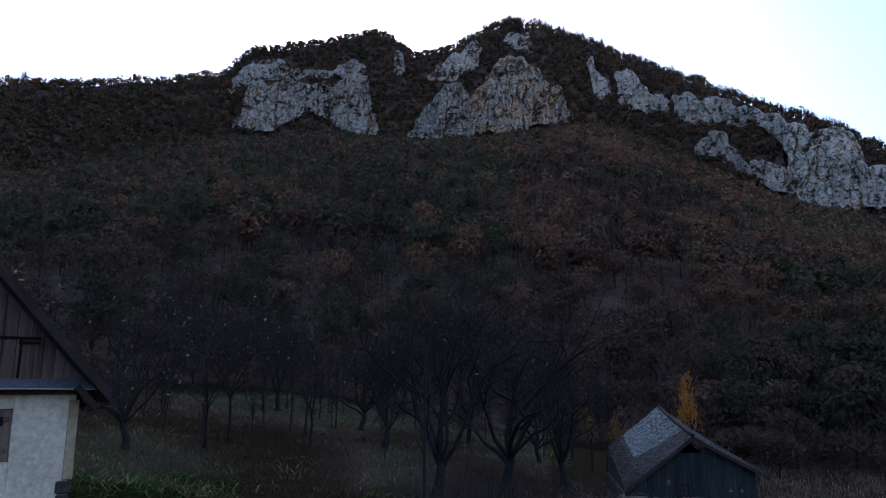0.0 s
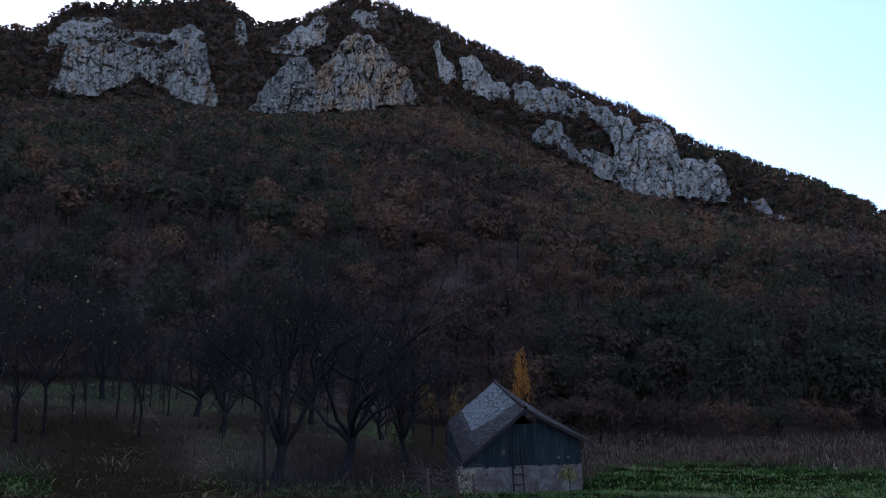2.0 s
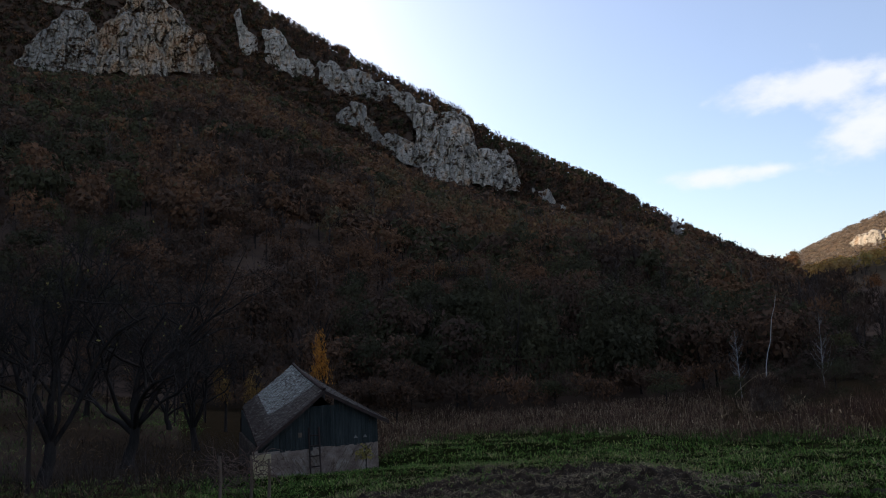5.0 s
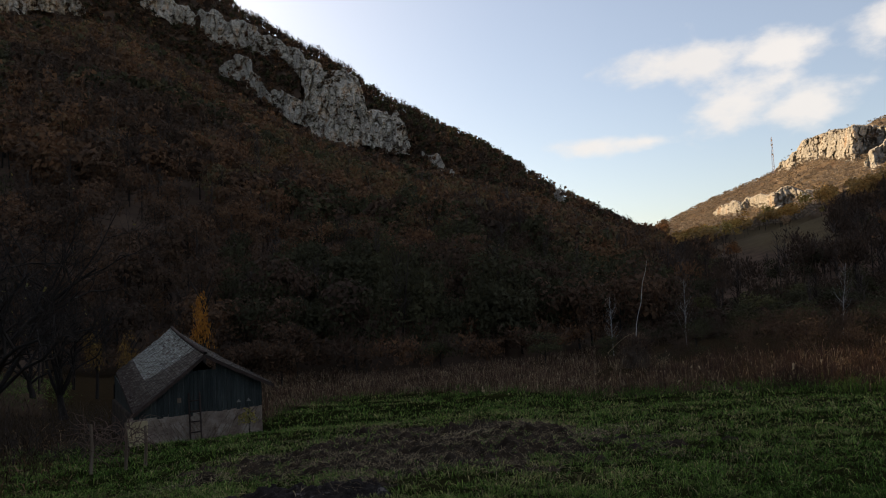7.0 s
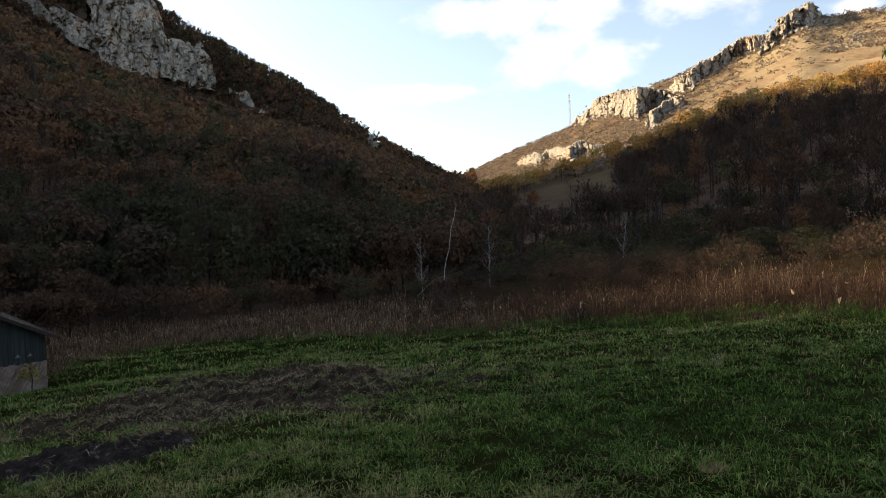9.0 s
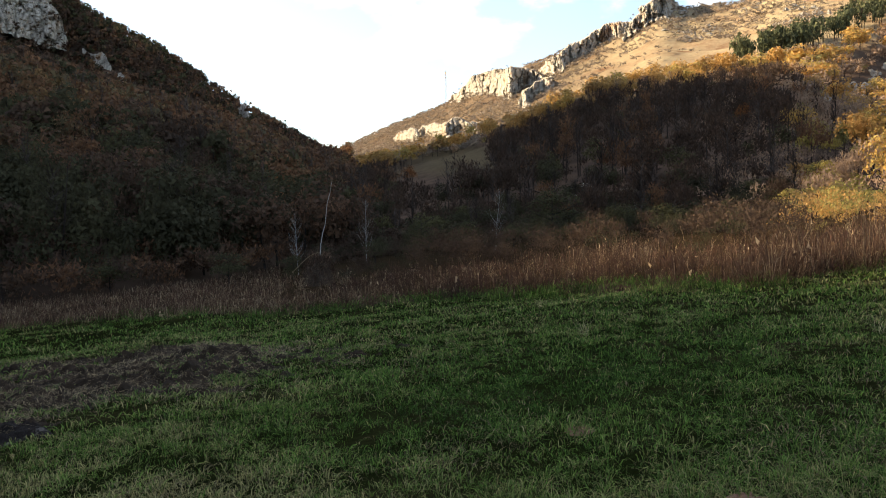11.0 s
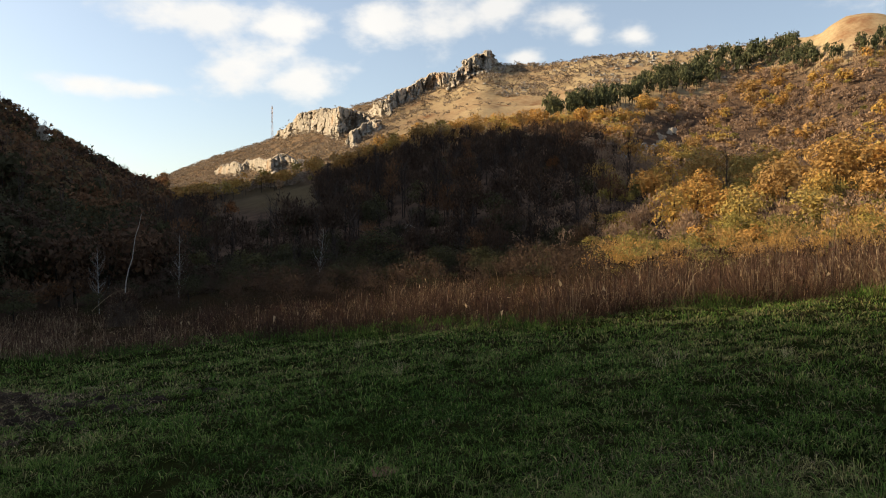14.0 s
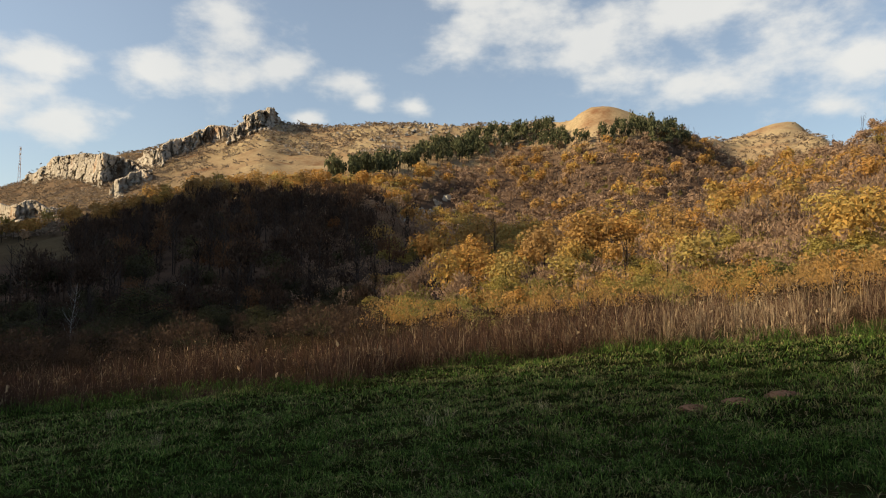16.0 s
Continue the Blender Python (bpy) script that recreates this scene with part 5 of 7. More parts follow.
patch_mesh("soil_bed", "dug-over brown garden bed with dead weeds", soil_share, SOIL_C, 7.6, 0.06, 0.24, M_SOIL, "soil")
patch_mesh("compost_patch", "flat black patch of old compost and ash", muck_share, MUCK_C, 2.8, 0.05, 0.2, M_MUCK, "compost", 0.02)


def blades(g, x, y, z, h, w, lean, a=None):
    """Bent grass blades, one folded quad each."""
    n = len(x)
    a = g.uniform(0, 6.28, n) if a is None else a
    lx, ly = np.cos(a) * lean * h, np.sin(a) * lean * h
    b = a + 1.57 + g.normal(0, 0.6, n)
    wv = np.stack([np.cos(b) * w / 2, np.sin(b) * w / 2, np.zeros(n)], 1)
    p0 = np.stack([x, y, z - 0.01], 1)
    p1 = np.stack([x + lx * 0.4, y + ly * 0.4, z + h * 0.7], 1)
    p2 = np.stack([x + lx, y + ly, z + h * (1 - 0.25 * np.clip(lean - 0.6, 0, 1.5))], 1)
    return np.stack([p0, p1 + wv * 0.6, p2, p1 - wv * 0.6], 1)


def grass():
    """The mown meadow: tufts of bent blades, with thin dark places between them."""
    g = np.random.default_rng(51)
    for r0, r1, dense, count, h, w, wide in ((2.4, 5, 270, 15, 0.052, 0.0065, 0.045), (5, 9, 110, 14, 0.058, 0.010, 0.07), (9, 15, 38, 13, 0.072, 0.018, 0.11),
                                             (15, 24, 13, 11, 0.09, 0.032, 0.17), (24, 42, 3.4, 9, 0.13, 0.05, 0.25)):
        az, r = scatter(g, 6 if r0 > 6 else -14, -140, r0, r1, 1 / dense)
        x, y = polar(az, r)
        ok = (r < EDGE_R(az) * 1.05) & (g.random(len(r)) > soil_share(x, y) * 0.55) & (g.random(len(r)) > muck_share(x, y) * 0.97)
        thick = fbm(x * 1.9, y * 1.9, 3, 14)
        ok &= g.random(len(r)) < np.clip((thick - 0.25) * 4.5, 0.3, 1)
        x, y, thick, az = x[ok], y[ok], thick[ok], az[ok]
        t = len(x)
        dry = fbm(x * 0.28, y * 0.28, 3, 15)
        lush = np.clip((np.hypot(x, y) - 7) / 5, 0, 1)
        tone = 0.06 + 0.5 * thick + (dry - 0.46) * (1.8 - 1.3 * lush) + 0.10 * lush + 0.17 * np.clip((-az - 70) / 30, 0, 1) + g.normal(0, 0.17, t)
        rank = g.random(t) < 0.06
        tall = (0.45 + 1.1 * fbm(x * 2.6, y * 2.6, 2, 16)) * g.uniform(0.7, 1.25, t) * np.where(rank, 1.6, 1)
        tone = np.where(rank, tone * 0.5, tone)
        own = np.repeat(np.arange(t), count)
        n = len(own)
        a = g.uniform(0, 6.28, n)
        d = np.abs(g.normal(0, wide, n))
        bx, by = x[own] + np.cos(a) * d, y[own] + np.sin(a) * d
        tn = np.clip(tone[own] + g.normal(0.05, 0.17, n), 0, 0.88)
        tn = np.where(g.random(n) < 0.035, g.uniform(0.8, 1, n), tn)
        q = blades(g, bx, by, ground(bx, by), h * tall[own] * g.uniform(0.5, 1.3, n), w * g.uniform(0.7, 1.4, n), 0.3 + 2.6 * g.random(n) ** 1.5, a + g.normal(0, 0.9, n))
        tagged(new("meadow_grass", soup("meadow_grass", q, tn, (M_GRASS,))), "short tufted green meadow grass with dry blades", "grass", kind="stuff")


def reeds():
    """Tussocks of dry reed and tall weeds, each leaning out of its own stool, and rank grass before them."""
    g = np.random.default_rng(57)
    t = 3300
    az = g.uniform(-140, -24, t)
    r = EDGE_R(az) * (0.985 + 0.72 * g.random(t) ** 1.35)
    x, y = polar(az, r)
    cl = fbm(x * 0.28, y * 0.28, 4, 66)
    ok = g.random(t) < np.clip((cl - 0.22) * 3.2, 0.3, 1)
    az, r, x, y, cl = az[ok], r[ok], x[ok], y[ok], cl[ok]
    t = len(x)
    reach = np.interp(az, [-140, -118, -100, -85, -70, -60, -45, -24], [1.55, 1.5, 1.45, 1.35, 1.05, 0.95, 0.72, 0.5])
    tall = reach * np.clip(0.45 + 1.9 * (cl - 0.28), 0.35, 1.35) * g.uniform(0.45, 1.25, t)
    tint = np.clip(fbm(x * 0.2, y * 0.2, 3, 67) * 0.9 - 0.14 + np.interp(az, [-120, -98, -62, -46], [0.42, 0.04, 0, 0.3]) + g.normal(0, 0.22, t), 0, 0.97)
    own = np.repeat(np.arange(t), 26)
    n = len(own)
    a = g.uniform(0, 6.28, n)
    d = np.abs(g.normal(0, 0.2, n))
    bx, by = x[own] + np.cos(a) * d, y[own] + np.sin(a) * d
    bent = g.random(n) < 0.3
    lean = np.where(bent, g.uniform(0.6, 1.7, n), np.abs(g.normal(0.24, 0.3, n)))
    h = tall[own] * g.beta(3.2, 1.4, n) * np.where(bent, 0.75, 1.05)
    tone = np.clip(tint[own] + g.normal(0, 0.13, n), 0, 1)
    tone = np.where(g.random(n) < 0.06, 0.97, tone)
    q = blades(g, bx, by, ground(bx, by), h, g.uniform(0.010, 0.024, n), lean, a + g.normal(0, 0.8, n))
    hx = g.normal(0, 0.03, (n, 4, 3)) * np.array([1, 1, 2.6])
    head = np.stack([bx + np.cos(a) * lean * h * 0.9, by + np.sin(a) * lean * h * 0.9, ground(bx, by) + h * 0.93], 1)[:, None, :]
    sel = (g.random(n) < 0.14) & (lean < 0.4)
    q, tone = np.concatenate([q, (hx + head)[sel]]), np.concatenate([tone, np.clip(tone[sel] + 0.1, 0, 1)])
    tagged(new("reed_bed", soup("reed_bed", q, tone, (M_REED,))), "tall russet dry reeds and weeds along the meadow", "reeds", kind="stuff")
    # dead leaves that hang about the stools
    own = np.repeat(np.arange(t), 9)
    n = len(own)
    a = g.uniform(0, 6.28, n)
    bx, by = x[own] + np.cos(a) * 0.18, y[own] + np.sin(a) * 0.18
    q = blades(g, bx, by, ground(bx, by), tall[own] * g.uniform(0.2, 0.5, n), g.uniform(0.02, 0.045, n), g.uniform(0.5, 1.9, n), a + g.normal(0, 0.6, n))
    tagged(new("reed_litter", soup("reed_litter", q, np.clip(tint[own] * 0.8 + g.normal(0.05, 0.15, n), 0, 1), (M_REED,))), "bent dead leaves at the foot of the reeds", "reeds", kind="stuff")
    # rank grass where the mowing stops
    t = 1500
    az = g.uniform(-140, -24, t)
    r = EDGE_R(az) * (0.94 + 0.16 * g.random(t))
    x, y = polar(az, r)
    keep = fbm(x * 0.5, y * 0.5, 3, 69) > 0.4
    x, y = x[keep], y[keep]
    t = len(x)
    tint, tall = np.clip(g.normal(0.25, 0.2, t), 0, 0.9), g.uniform(0.15, 0.42, t)
    own = np.repeat(np.arange(t), 14)
    n = len(own)
    a = g.uniform(0, 6.28, n)
    d = np.abs(g.normal(0, 0.16, n))
    bx, by = x[own] + np.cos(a) * d, y[own] + np.sin(a) * d
    q = blades(g, bx, by, ground(bx, by), tall[own] * g.uniform(0.5, 1.2, n), g.uniform(0.015, 0.03, n), g.uniform(0.2, 1.6, n), a + g.normal(0, 0.6, n))
    tagged(new("rank_grass", soup("rank_grass", q, np.clip(tint[own] + g.normal(0, 0.1, n), 0, 1), (M_GRASS,))), "rank green and straw grass at the reed edge", "grass", kind="stuff")
    # the pale field of dead grass beyond the shed
    count = 14000
    az = g.uniform(-50, -20, count)
    r = g.uniform(0.98, 1.0, count) * (EDGE_R(az) + (FOOT_R(az) * 0.98 - EDGE_R(az)) * g.random(count))
    x, y = polar(az, r)
    h = g.uniform(0.25, 0.75, count)
    q = blades(g, x, y, ground(x, y), h, g.uniform(0.02, 0.05, count), np.abs(g.normal(0, 0.6, count)))
    tagged(new("dead_grass_field", soup("dead_grass_field", q, g.uniform(0.3, 1.0, count), (M_REED,))), "faded brown dead grass in the valley floor", "grass", kind="stuff")


def litter_stalks():
    """Mats of pulled-up dead weeds: long strands lying over the clods, combed into swathes."""
    g = np.random.default_rng(59)
    n = 46000
    x, y = SOIL_C[0] + g.uniform(-6.5, 6.5, n), SOIL_C[1] + g.uniform(-6.5, 6.5, n)
    mat = fbm(x * 0.9, y * 0.9, 3, 79)
    ok = g.random(n) < soil_share(x, y) * np.clip((mat - 0.3) * 3.2, 0.08, 1) + 0.22 * (soil_share(x * 0.85 + 0.15 * SOIL_C[0], y * 0.85 + 0.15 * SOIL_C[1]) > 0) * (mat > 0.5)
    x, y, mat = x[ok], y[ok], mat[ok]
    n = len(x)
    h = g.uniform(0.02, 0.10, n)
    comb = fbm(x * 0.5, y * 0.5, 2, 80) * 14 + g.normal(0, 1.3, n)
    k = soil_share(x, y)
    lift = k * (0.01 + 0.24 * (1.3 * np.abs(fbm(x * 2.6, y * 2.6, 4, 61) - 0.5) * 2 - 0.15))
    q = blades(g, x, y, ground(x, y) + np.clip(lift, 0, 0.3) + 0.02, h, g.uniform(0.007, 0.016, n), g.uniform(1.0, 5.0, n), comb)
    tagged(new("dead_weed_stalks", soup("dead_weed_stalks", q, np.clip(0.05 + 0.75 * g.random(n) ** 1.9 + (mat - 0.5) * 0.45, 0, 1), (M_STRAW,))), "mats of dead straw-coloured weed stalks on the dug soil", "weeds", kind="stuff")


def thatch():
    """Flattened dead grass that lies in patches on the meadow."""
    g = np.random.default_rng(63)
    for r0, r1, per, w in ((2.4, 6, 0.002, 0.008), (6, 12, 0.009, 0.014), (12, 24, 0.06, 0.03)):
        az, r = scatter(g, 4 if r0 > 5 else -14, -140, r0, r1, per)
        x, y = polar(az, r)
        ok = (g.random(len(r)) < np.clip((fbm(x * 0.55, y * 0.9, 4, 64) - np.interp(az, [-100, -80], [0.34, 0.44])) * 4, 0.06, 1)) & (r < EDGE_R(az)) & (muck_share(x, y) < 0.3)
        x, y = x[ok], y[ok]
        n = len(x)
        q = blades(g, x, y, ground(x, y) + 0.01, g.uniform(0.015, 0.06, n), w * g.uniform(0.6, 1.4, n), g.uniform(1.0, 3.5, n))
        tagged(new("dead_thatch", soup("dead_thatch", q, 0.6 * g.random(n) ** 1.6, (M_STRAW,))), "flattened brown dead grass in the meadow", "grass", kind="stuff")


def garden_weeds():
    g = np.random.default_rng(60)
    az, r = scatter(g, 36, -10, 14, 72, 0.045)
    x, y = polar(az, r)
    cl = garden_green(x, y)
    n = len(x)
    h = g.uniform(0.1, 0.6, n) * (0.15 + 2.6 * np.clip(fbm(x * 0.9, y * 0.9, 3, 32) - 0.36, 0, 1))
    leafy_green = cl > g.uniform(0.15, 0.8, n)
    h = np.where(leafy_green, g.uniform(0.08, 0.34, n), h)
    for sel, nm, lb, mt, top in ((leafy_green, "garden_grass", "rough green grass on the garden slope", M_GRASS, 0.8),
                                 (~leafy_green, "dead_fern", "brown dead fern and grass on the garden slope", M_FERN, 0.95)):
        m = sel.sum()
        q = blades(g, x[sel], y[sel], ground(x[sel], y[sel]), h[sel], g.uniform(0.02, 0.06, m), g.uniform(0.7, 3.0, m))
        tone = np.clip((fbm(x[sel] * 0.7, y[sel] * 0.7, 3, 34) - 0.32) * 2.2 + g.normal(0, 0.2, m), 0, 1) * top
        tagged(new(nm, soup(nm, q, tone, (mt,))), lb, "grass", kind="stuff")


def tuft(az, r, h, n, seed, label="pale dry grass tuft standing in the meadow"):
    g = np.random.default_rng(seed)
    p = spot(az, r)
    x, y = g.normal(0, 0.05, n), g.normal(0, 0.05, n)
    q = blades(g, x, y, np.zeros(n), g.uniform(0.5, 1, n) * h, g.uniform(0.005, 0.009, n), g.uniform(0.1, 1.2, n))
    ob = new("grass_tuft", soup("grass_tuft", q, g.uniform(0.85, 1, n), (M_STRAW,)))
    ob.location = p
    tagged(ob, label, "grass tuft", "tufts in the meadow")


def molehill(az, r, w, seed, high=0.22):
    """A heap of fresh crumbs."""
    p = spot(az, r)
    g = np.random.default_rng(seed)
    bm = bmesh.new()
    bmesh.ops.create_icosphere(bm, subdivisions=3, radius=1.0)
    for v in bm.verts:
        k = 1 + 0.3 * noise.noise(v.co * 1.9 + Vector((seed, 0, 0)))
        v.co = Vector((v.co.x * w / 2 * k, v.co.y * w / 2 * k, v.co.z * w * high * k))
    for k in range(150):
        a, d = g.uniform(0, 6.28), math.sqrt(g.random()) * 0.58 * w
        z = w * high * math.sqrt(max(0.0, 1 - (d / (0.5 * w)) ** 2)) if d < 0.5 * w else 0.0
        size = w * g.uniform(0.02, 0.055)
        m = Matrix.Translation((math.cos(a) * d, math.sin(a) * d, z)) @ Euler(g.uniform(0, 3, 3)).to_matrix().to_4x4() @ Matrix.Diagonal((size, size * g.uniform(0.6, 1), size * g.uniform(0.6, 1), 1))
        bmesh.ops.create_icosphere(bm, subdivisions=1, radius=1.0, matrix=m)
    ob = part("molehill", bm, M_CRUMB, None)
    ob.location = p
    tagged(ob, "low crumbly pinkish-brown molehill in the grass", "molehill", "molehills")


grass()
reeds()
litter_stalks()
thatch()
garden_weeds()
tuft(-74.5, 12.2, 0.40, 34, 1)
tuft(-95.5, 10.5, 0.26, 26, 2)
tuft(-71.0, 19.0, 0.35, 30, 3)
tuft(-104.4, 10.6, 0.24, 22, 4)
tuft(-96.8, 11.2, 0.22, 22, 5)
tuft(-126.5, 13.0, 0.32, 26, 6)
molehill(-86.8, 4.2, 0.28, 1)
molehill(-74.0, 6.0, 0.26, 2, 0.08)
molehill(-116.0, 10.2, 0.42, 3, 0.14)
molehill(-119.0, 10.7, 0.40, 4, 0.12)
molehill(-122.0, 11.0, 0.46, 5, 0.16)


# ---- near trees ----
def grow(g, wood_tubes, twig_tubes, start, way, length, radius, depth, droop):
    """One limb and its children."""
    steps = 5 if depth < 2 else 4 if depth < 4 else 2
    pts, d = [start], way.normalized()
    for i in range(steps):
        wob = Vector(g.normal(0, 0.22 + 0.05 * depth, 3))
        d = (d + wob + Vector((0, 0, droop * (0.3 + 0.2 * depth)))).normalized()
        pts.append(pts[-1] + d * (length / steps))
    rad = [radius * (1 - 0.62 * i / steps) for i in range(steps + 1)]
    (wood_tubes if depth < 2 else twig_tubes).add(pts, rad, 6 if depth == 0 else (4 if depth < 3 else 3))
    if depth >= 4:
        return
    kids = (5, 5, 6, 5)[depth]
    for k in range(kids):
        f = 0.35 + 0.65 * (k + g.random()) / kids
        i = min(int(f * steps), steps - 1)
        p = pts[i].lerp(pts[i + 1], f * steps - i)
        a = g.uniform(0, 6.28)
        side = Vector((math.cos(a), math.sin(a), g.uniform(-0.1, 0.9)))
        nd = (pts[i + 1] - pts[i]).normalized() * 0.55 + side * 0.75
        grow(g, wood_tubes, twig_tubes, p, nd, length * g.uniform(0.45, 0.7), max(rad[i] * 0.6, 0.004), depth + 1, droop)


def bare_tree(az, r, height, radius, seed, label, leaves=0, mat=None, lean=(0, 0), droop=0.05, leafmat=None, name="fruit_tree", spread=1.0, fork=0.17):
    g = np.random.default_rng(seed)
    at = spot(az, r)
    t = thing(name, at - Vector((0, 0, 0.1)), label, "tree", "bare garden trees" if name == "fruit_tree" else "")
    limbs, fine = Tubes(), Tubes()
    trunk = Tubes()
    top = Vector((lean[0], lean[1], height * fork))
    trunk.add([Vector((0, 0, -0.1)), Vector((0.03, 0.02, 0.25)) + top * 0.2, top * 0.6 + Vector((0.05, -0.04, 0)), top], [radius * 1.35, radius, radius * 0.9, radius * 0.75], 8)
    n = 6
    for k in range(n):
        a = 6.28 * (k + 0.6 * g.random()) / n
        out = g.uniform(0.2, 0.75) * spread
        grow(g, limbs, fine, top * g.uniform(0.75, 1.0), Vector((math.cos(a) * out, math.sin(a) * out, 1)), height * g.uniform(0.4, 0.62), radius * g.uniform(0.4, 0.62), 1, droop)
    grow(g, limbs, fine, top, Vector((lean[0] * 0.3, lean[1] * 0.3, 1)), height * 0.62, radius * 0.6, 1, droop)
    m = mat or M_BARK
    part("trunk", trunk.mesh("trunk"), m, t)
    part("limb_crown", limbs.mesh("limb_crown"), m, t)
    part("twig_crown", fine.mesh("twig_crown"), mat or M_LICHEN, t, "fine twigs with pale lichen")
    if leaves:
        ends = np.array([tuple(v) for v in fine.v])
        p = ends[g.integers(0, len(ends), leaves)] + g.normal(0, 0.06, (leaves, 3))
        a, b = g.normal(0, 0.035, (leaves, 1, 3)), g.normal(0, 0.035, (leaves, 1, 3))
        q = p[:, None, :] + np.concatenate([a, b, -a, -b], 1)
        part("leaves", soup("leaves", q, g.random(leaves), (leafmat or M_LIME,)), None, t, "few last yellowing leaves")
    return t


def tree_copy(src, az, r, turn, scale):
    m = Matrix.Translation(spot(az, r) - Vector((0, 0, 0.1))) @ Matrix.Rotation(radians(turn), 4, 'Z')
    c = copy_thing(src, m)
    c.scale = (scale, scale, scale)
    return c


L_BARE = "leafless dark old fruit tree on the garden slope"
ta = bare_tree(0.6, 25.5, 8.8, 0.2, 3, L_BARE, 30, lean=(0.2, 0.1))
tb = bare_tree(-4.7, 29.0, 9.4, 0.21, 8, L_BARE, 25, lean=(0.3, 0.0))
tc = bare_tree(23.7, 27.0, 6.6, 0.13, 12, "crooked leafless fruit tree beside the house", 60, lean=(-0.3, 0.2), spread=1.3, droop=0.0)
td = bare_tree(16.6, 34.0, 7.4, 0.075, 17, "slender leafless fruit tree with a few leaves", 90, fork=0.3)
tree_copy(td, 10.4, 36.0, 80, 0.85)
tree_copy(td, 18.2, 31.0, 200, 0.8)
tree_copy(tb, 6.5, 46.0, 40, 0.8)
tree_copy(ta, -9.5, 33.0, 130, 0.75)
tree_copy(ta, 13.0, 52.0, 250, 0.9)
tree_copy(tb, -2.0, 48.0, 300, 0.8)
tree_copy(tc, 30.0, 30.0, 90, 1.1)
tree_copy(ta, 4.6, 39.0, 15, 0.8)
tree_copy(tb, -7.6, 44.0, 200, 0.7)


def leafy(name, az, r, h, w, n, mat, label, seed, size=0.12, low=0.0, rising=0.45):
    """A small tree or bush with its leaves on."""
    g = np.random.default_rng(seed)
    at = spot(az, r)
    t = thing(name, at, label, "tree" if h > 3 else "bush")
    one = np.ones(1)
    tr = Tubes()
    tr.add([Vector((0, 0, -0.2)), Vector((0.05, 0, h * 0.4)), Vector((0, 0.04, h * 0.9))], [0.02 * h, 0.013 * h, 0.003 * h], 6)
    for k in range(9):
        a, f = g.uniform(0, 6.28), g.uniform(0.15, 0.75)
        limb = Tubes()
        limb.add([Vector((0, 0, h * f)), Vector((math.cos(a) * w * 0.2, math.sin(a) * w * 0.2, h * (f + 0.12))), Vector((math.cos(a) * w * 0.38, math.sin(a) * w * 0.38, h * (f + 0.22)))], [0.008 * h, 0.005 * h, 0.002 * h], 4)
        part("limb", limb.mesh("limb"), M_BARK, t)
    part("trunk", tr.mesh("trunk"), M_BARK, t)
    q, own = crowns(g, 0 * one, 0 * one, 0 * one, h * one, w * one, n, 9, low, size, rising)
    if name == "poplar":  # narrow towards the top
        zz = np.clip(q[..., 2:3] / h, 0, 1)
        f = (1.2 - 0.62 * zz) * np.clip(1 / np.sqrt(np.clip(1 - (2 * zz - 1) ** 2, 0.12, 1)), 1, 2.0)
        q[..., :2] *= f
    part("crown", soup("crown", q, g.random(len(q)) * (0.4 if mat is M_BROWN else 1), (mat,)), None, t)
    return t


def willows():
    """Round grey-green willow bushes between the reeds and the dark woods."""
    for k, (az, r, h, w) in enumerate(((-72.2, 74, 6.2, 9.0), (-65.2, 66, 3.6, 5.5), (-57.6, 60, 2.6, 3.4), (-51.0, 52, 2.2, 3.0), (-77.2, 66, 3.8, 5.6),
                                       (-81.5, 60, 3.4, 5.0), (-85.5, 58, 3.2, 4.6), (-61.5, 72, 4.2, 5.0), (-44.8, 74, 6.4, 5.2), (-47.6, 78, 5.0, 4.6), (-69.0, 58, 2.8, 4.2))):
        leafy("willow", az, r, h, w, 2400, M_WILLOW, "rounded grey-green willow bush behind the reeds", 70 + k, 0.05, -0.05, 0.4)
    for az, r, h, w, seed in ((-60.5, 190, 8.5, 6.5, 90), (-79.0, 150, 7.0, 6.0, 91), (-73.0, 175, 8.0, 6.5, 92), (-86.5, 160, 7.5, 6.0, 93), (-50.0, 120, 7.0, 5.0, 94)):
        leafy("autumn_tree", az, r, h, w, 900, M_RUST, "rusty orange tree in the shaded valley wood", seed, 0.08, 0.1, 0.4)


willows()
leafy("poplar", -19.0, 46, 8.0, 2.3, 1900, M_YELLOW, "bright orange-yellow young poplar behind the shed", 5, 0.05, 0.08, 0.1)
leafy("sapling", -13.9, 42, 4.2, 1.9, 1300, M_DULLGOLD, "dull golden sapling behind the bare fruit trees", 6, 0.06)
leafy("sapling", -11.6, 45, 5.0, 1.9, 1100, M_DULLGOLD, "thin dull golden sapling among bare trees", 7, 0.055)
leafy("bush", -22.5, 52, 4.0, 5.5, 2600, M_BROWN, "russet bush behind the shed roof", 8, 0.06, 0.0, 1.0)
leafy("bush", -26.0, 60, 5.0, 6.5, 3000, M_BROWN, "broad russet bush at the wood's edge", 9, 0.055, 0.0, 1.0)
leafy("bush", -37.5, 57, 3.6, 5.0, 2400, M_WILLOW, "dull green willow bush before the dark wood", 11, 0.05)
leafy("bush", -46.0, 53, 2.8, 4.4, 2200, M_WILLOW, "low grey-green willow bush behind the reeds", 12, 0.05)
leafy("bush", -24.8, 50, 3.6, 5.0, 2400, M_BROWN, "broad russet bush beside the dead grass", 13, 0.055, 0.0, 1.0)
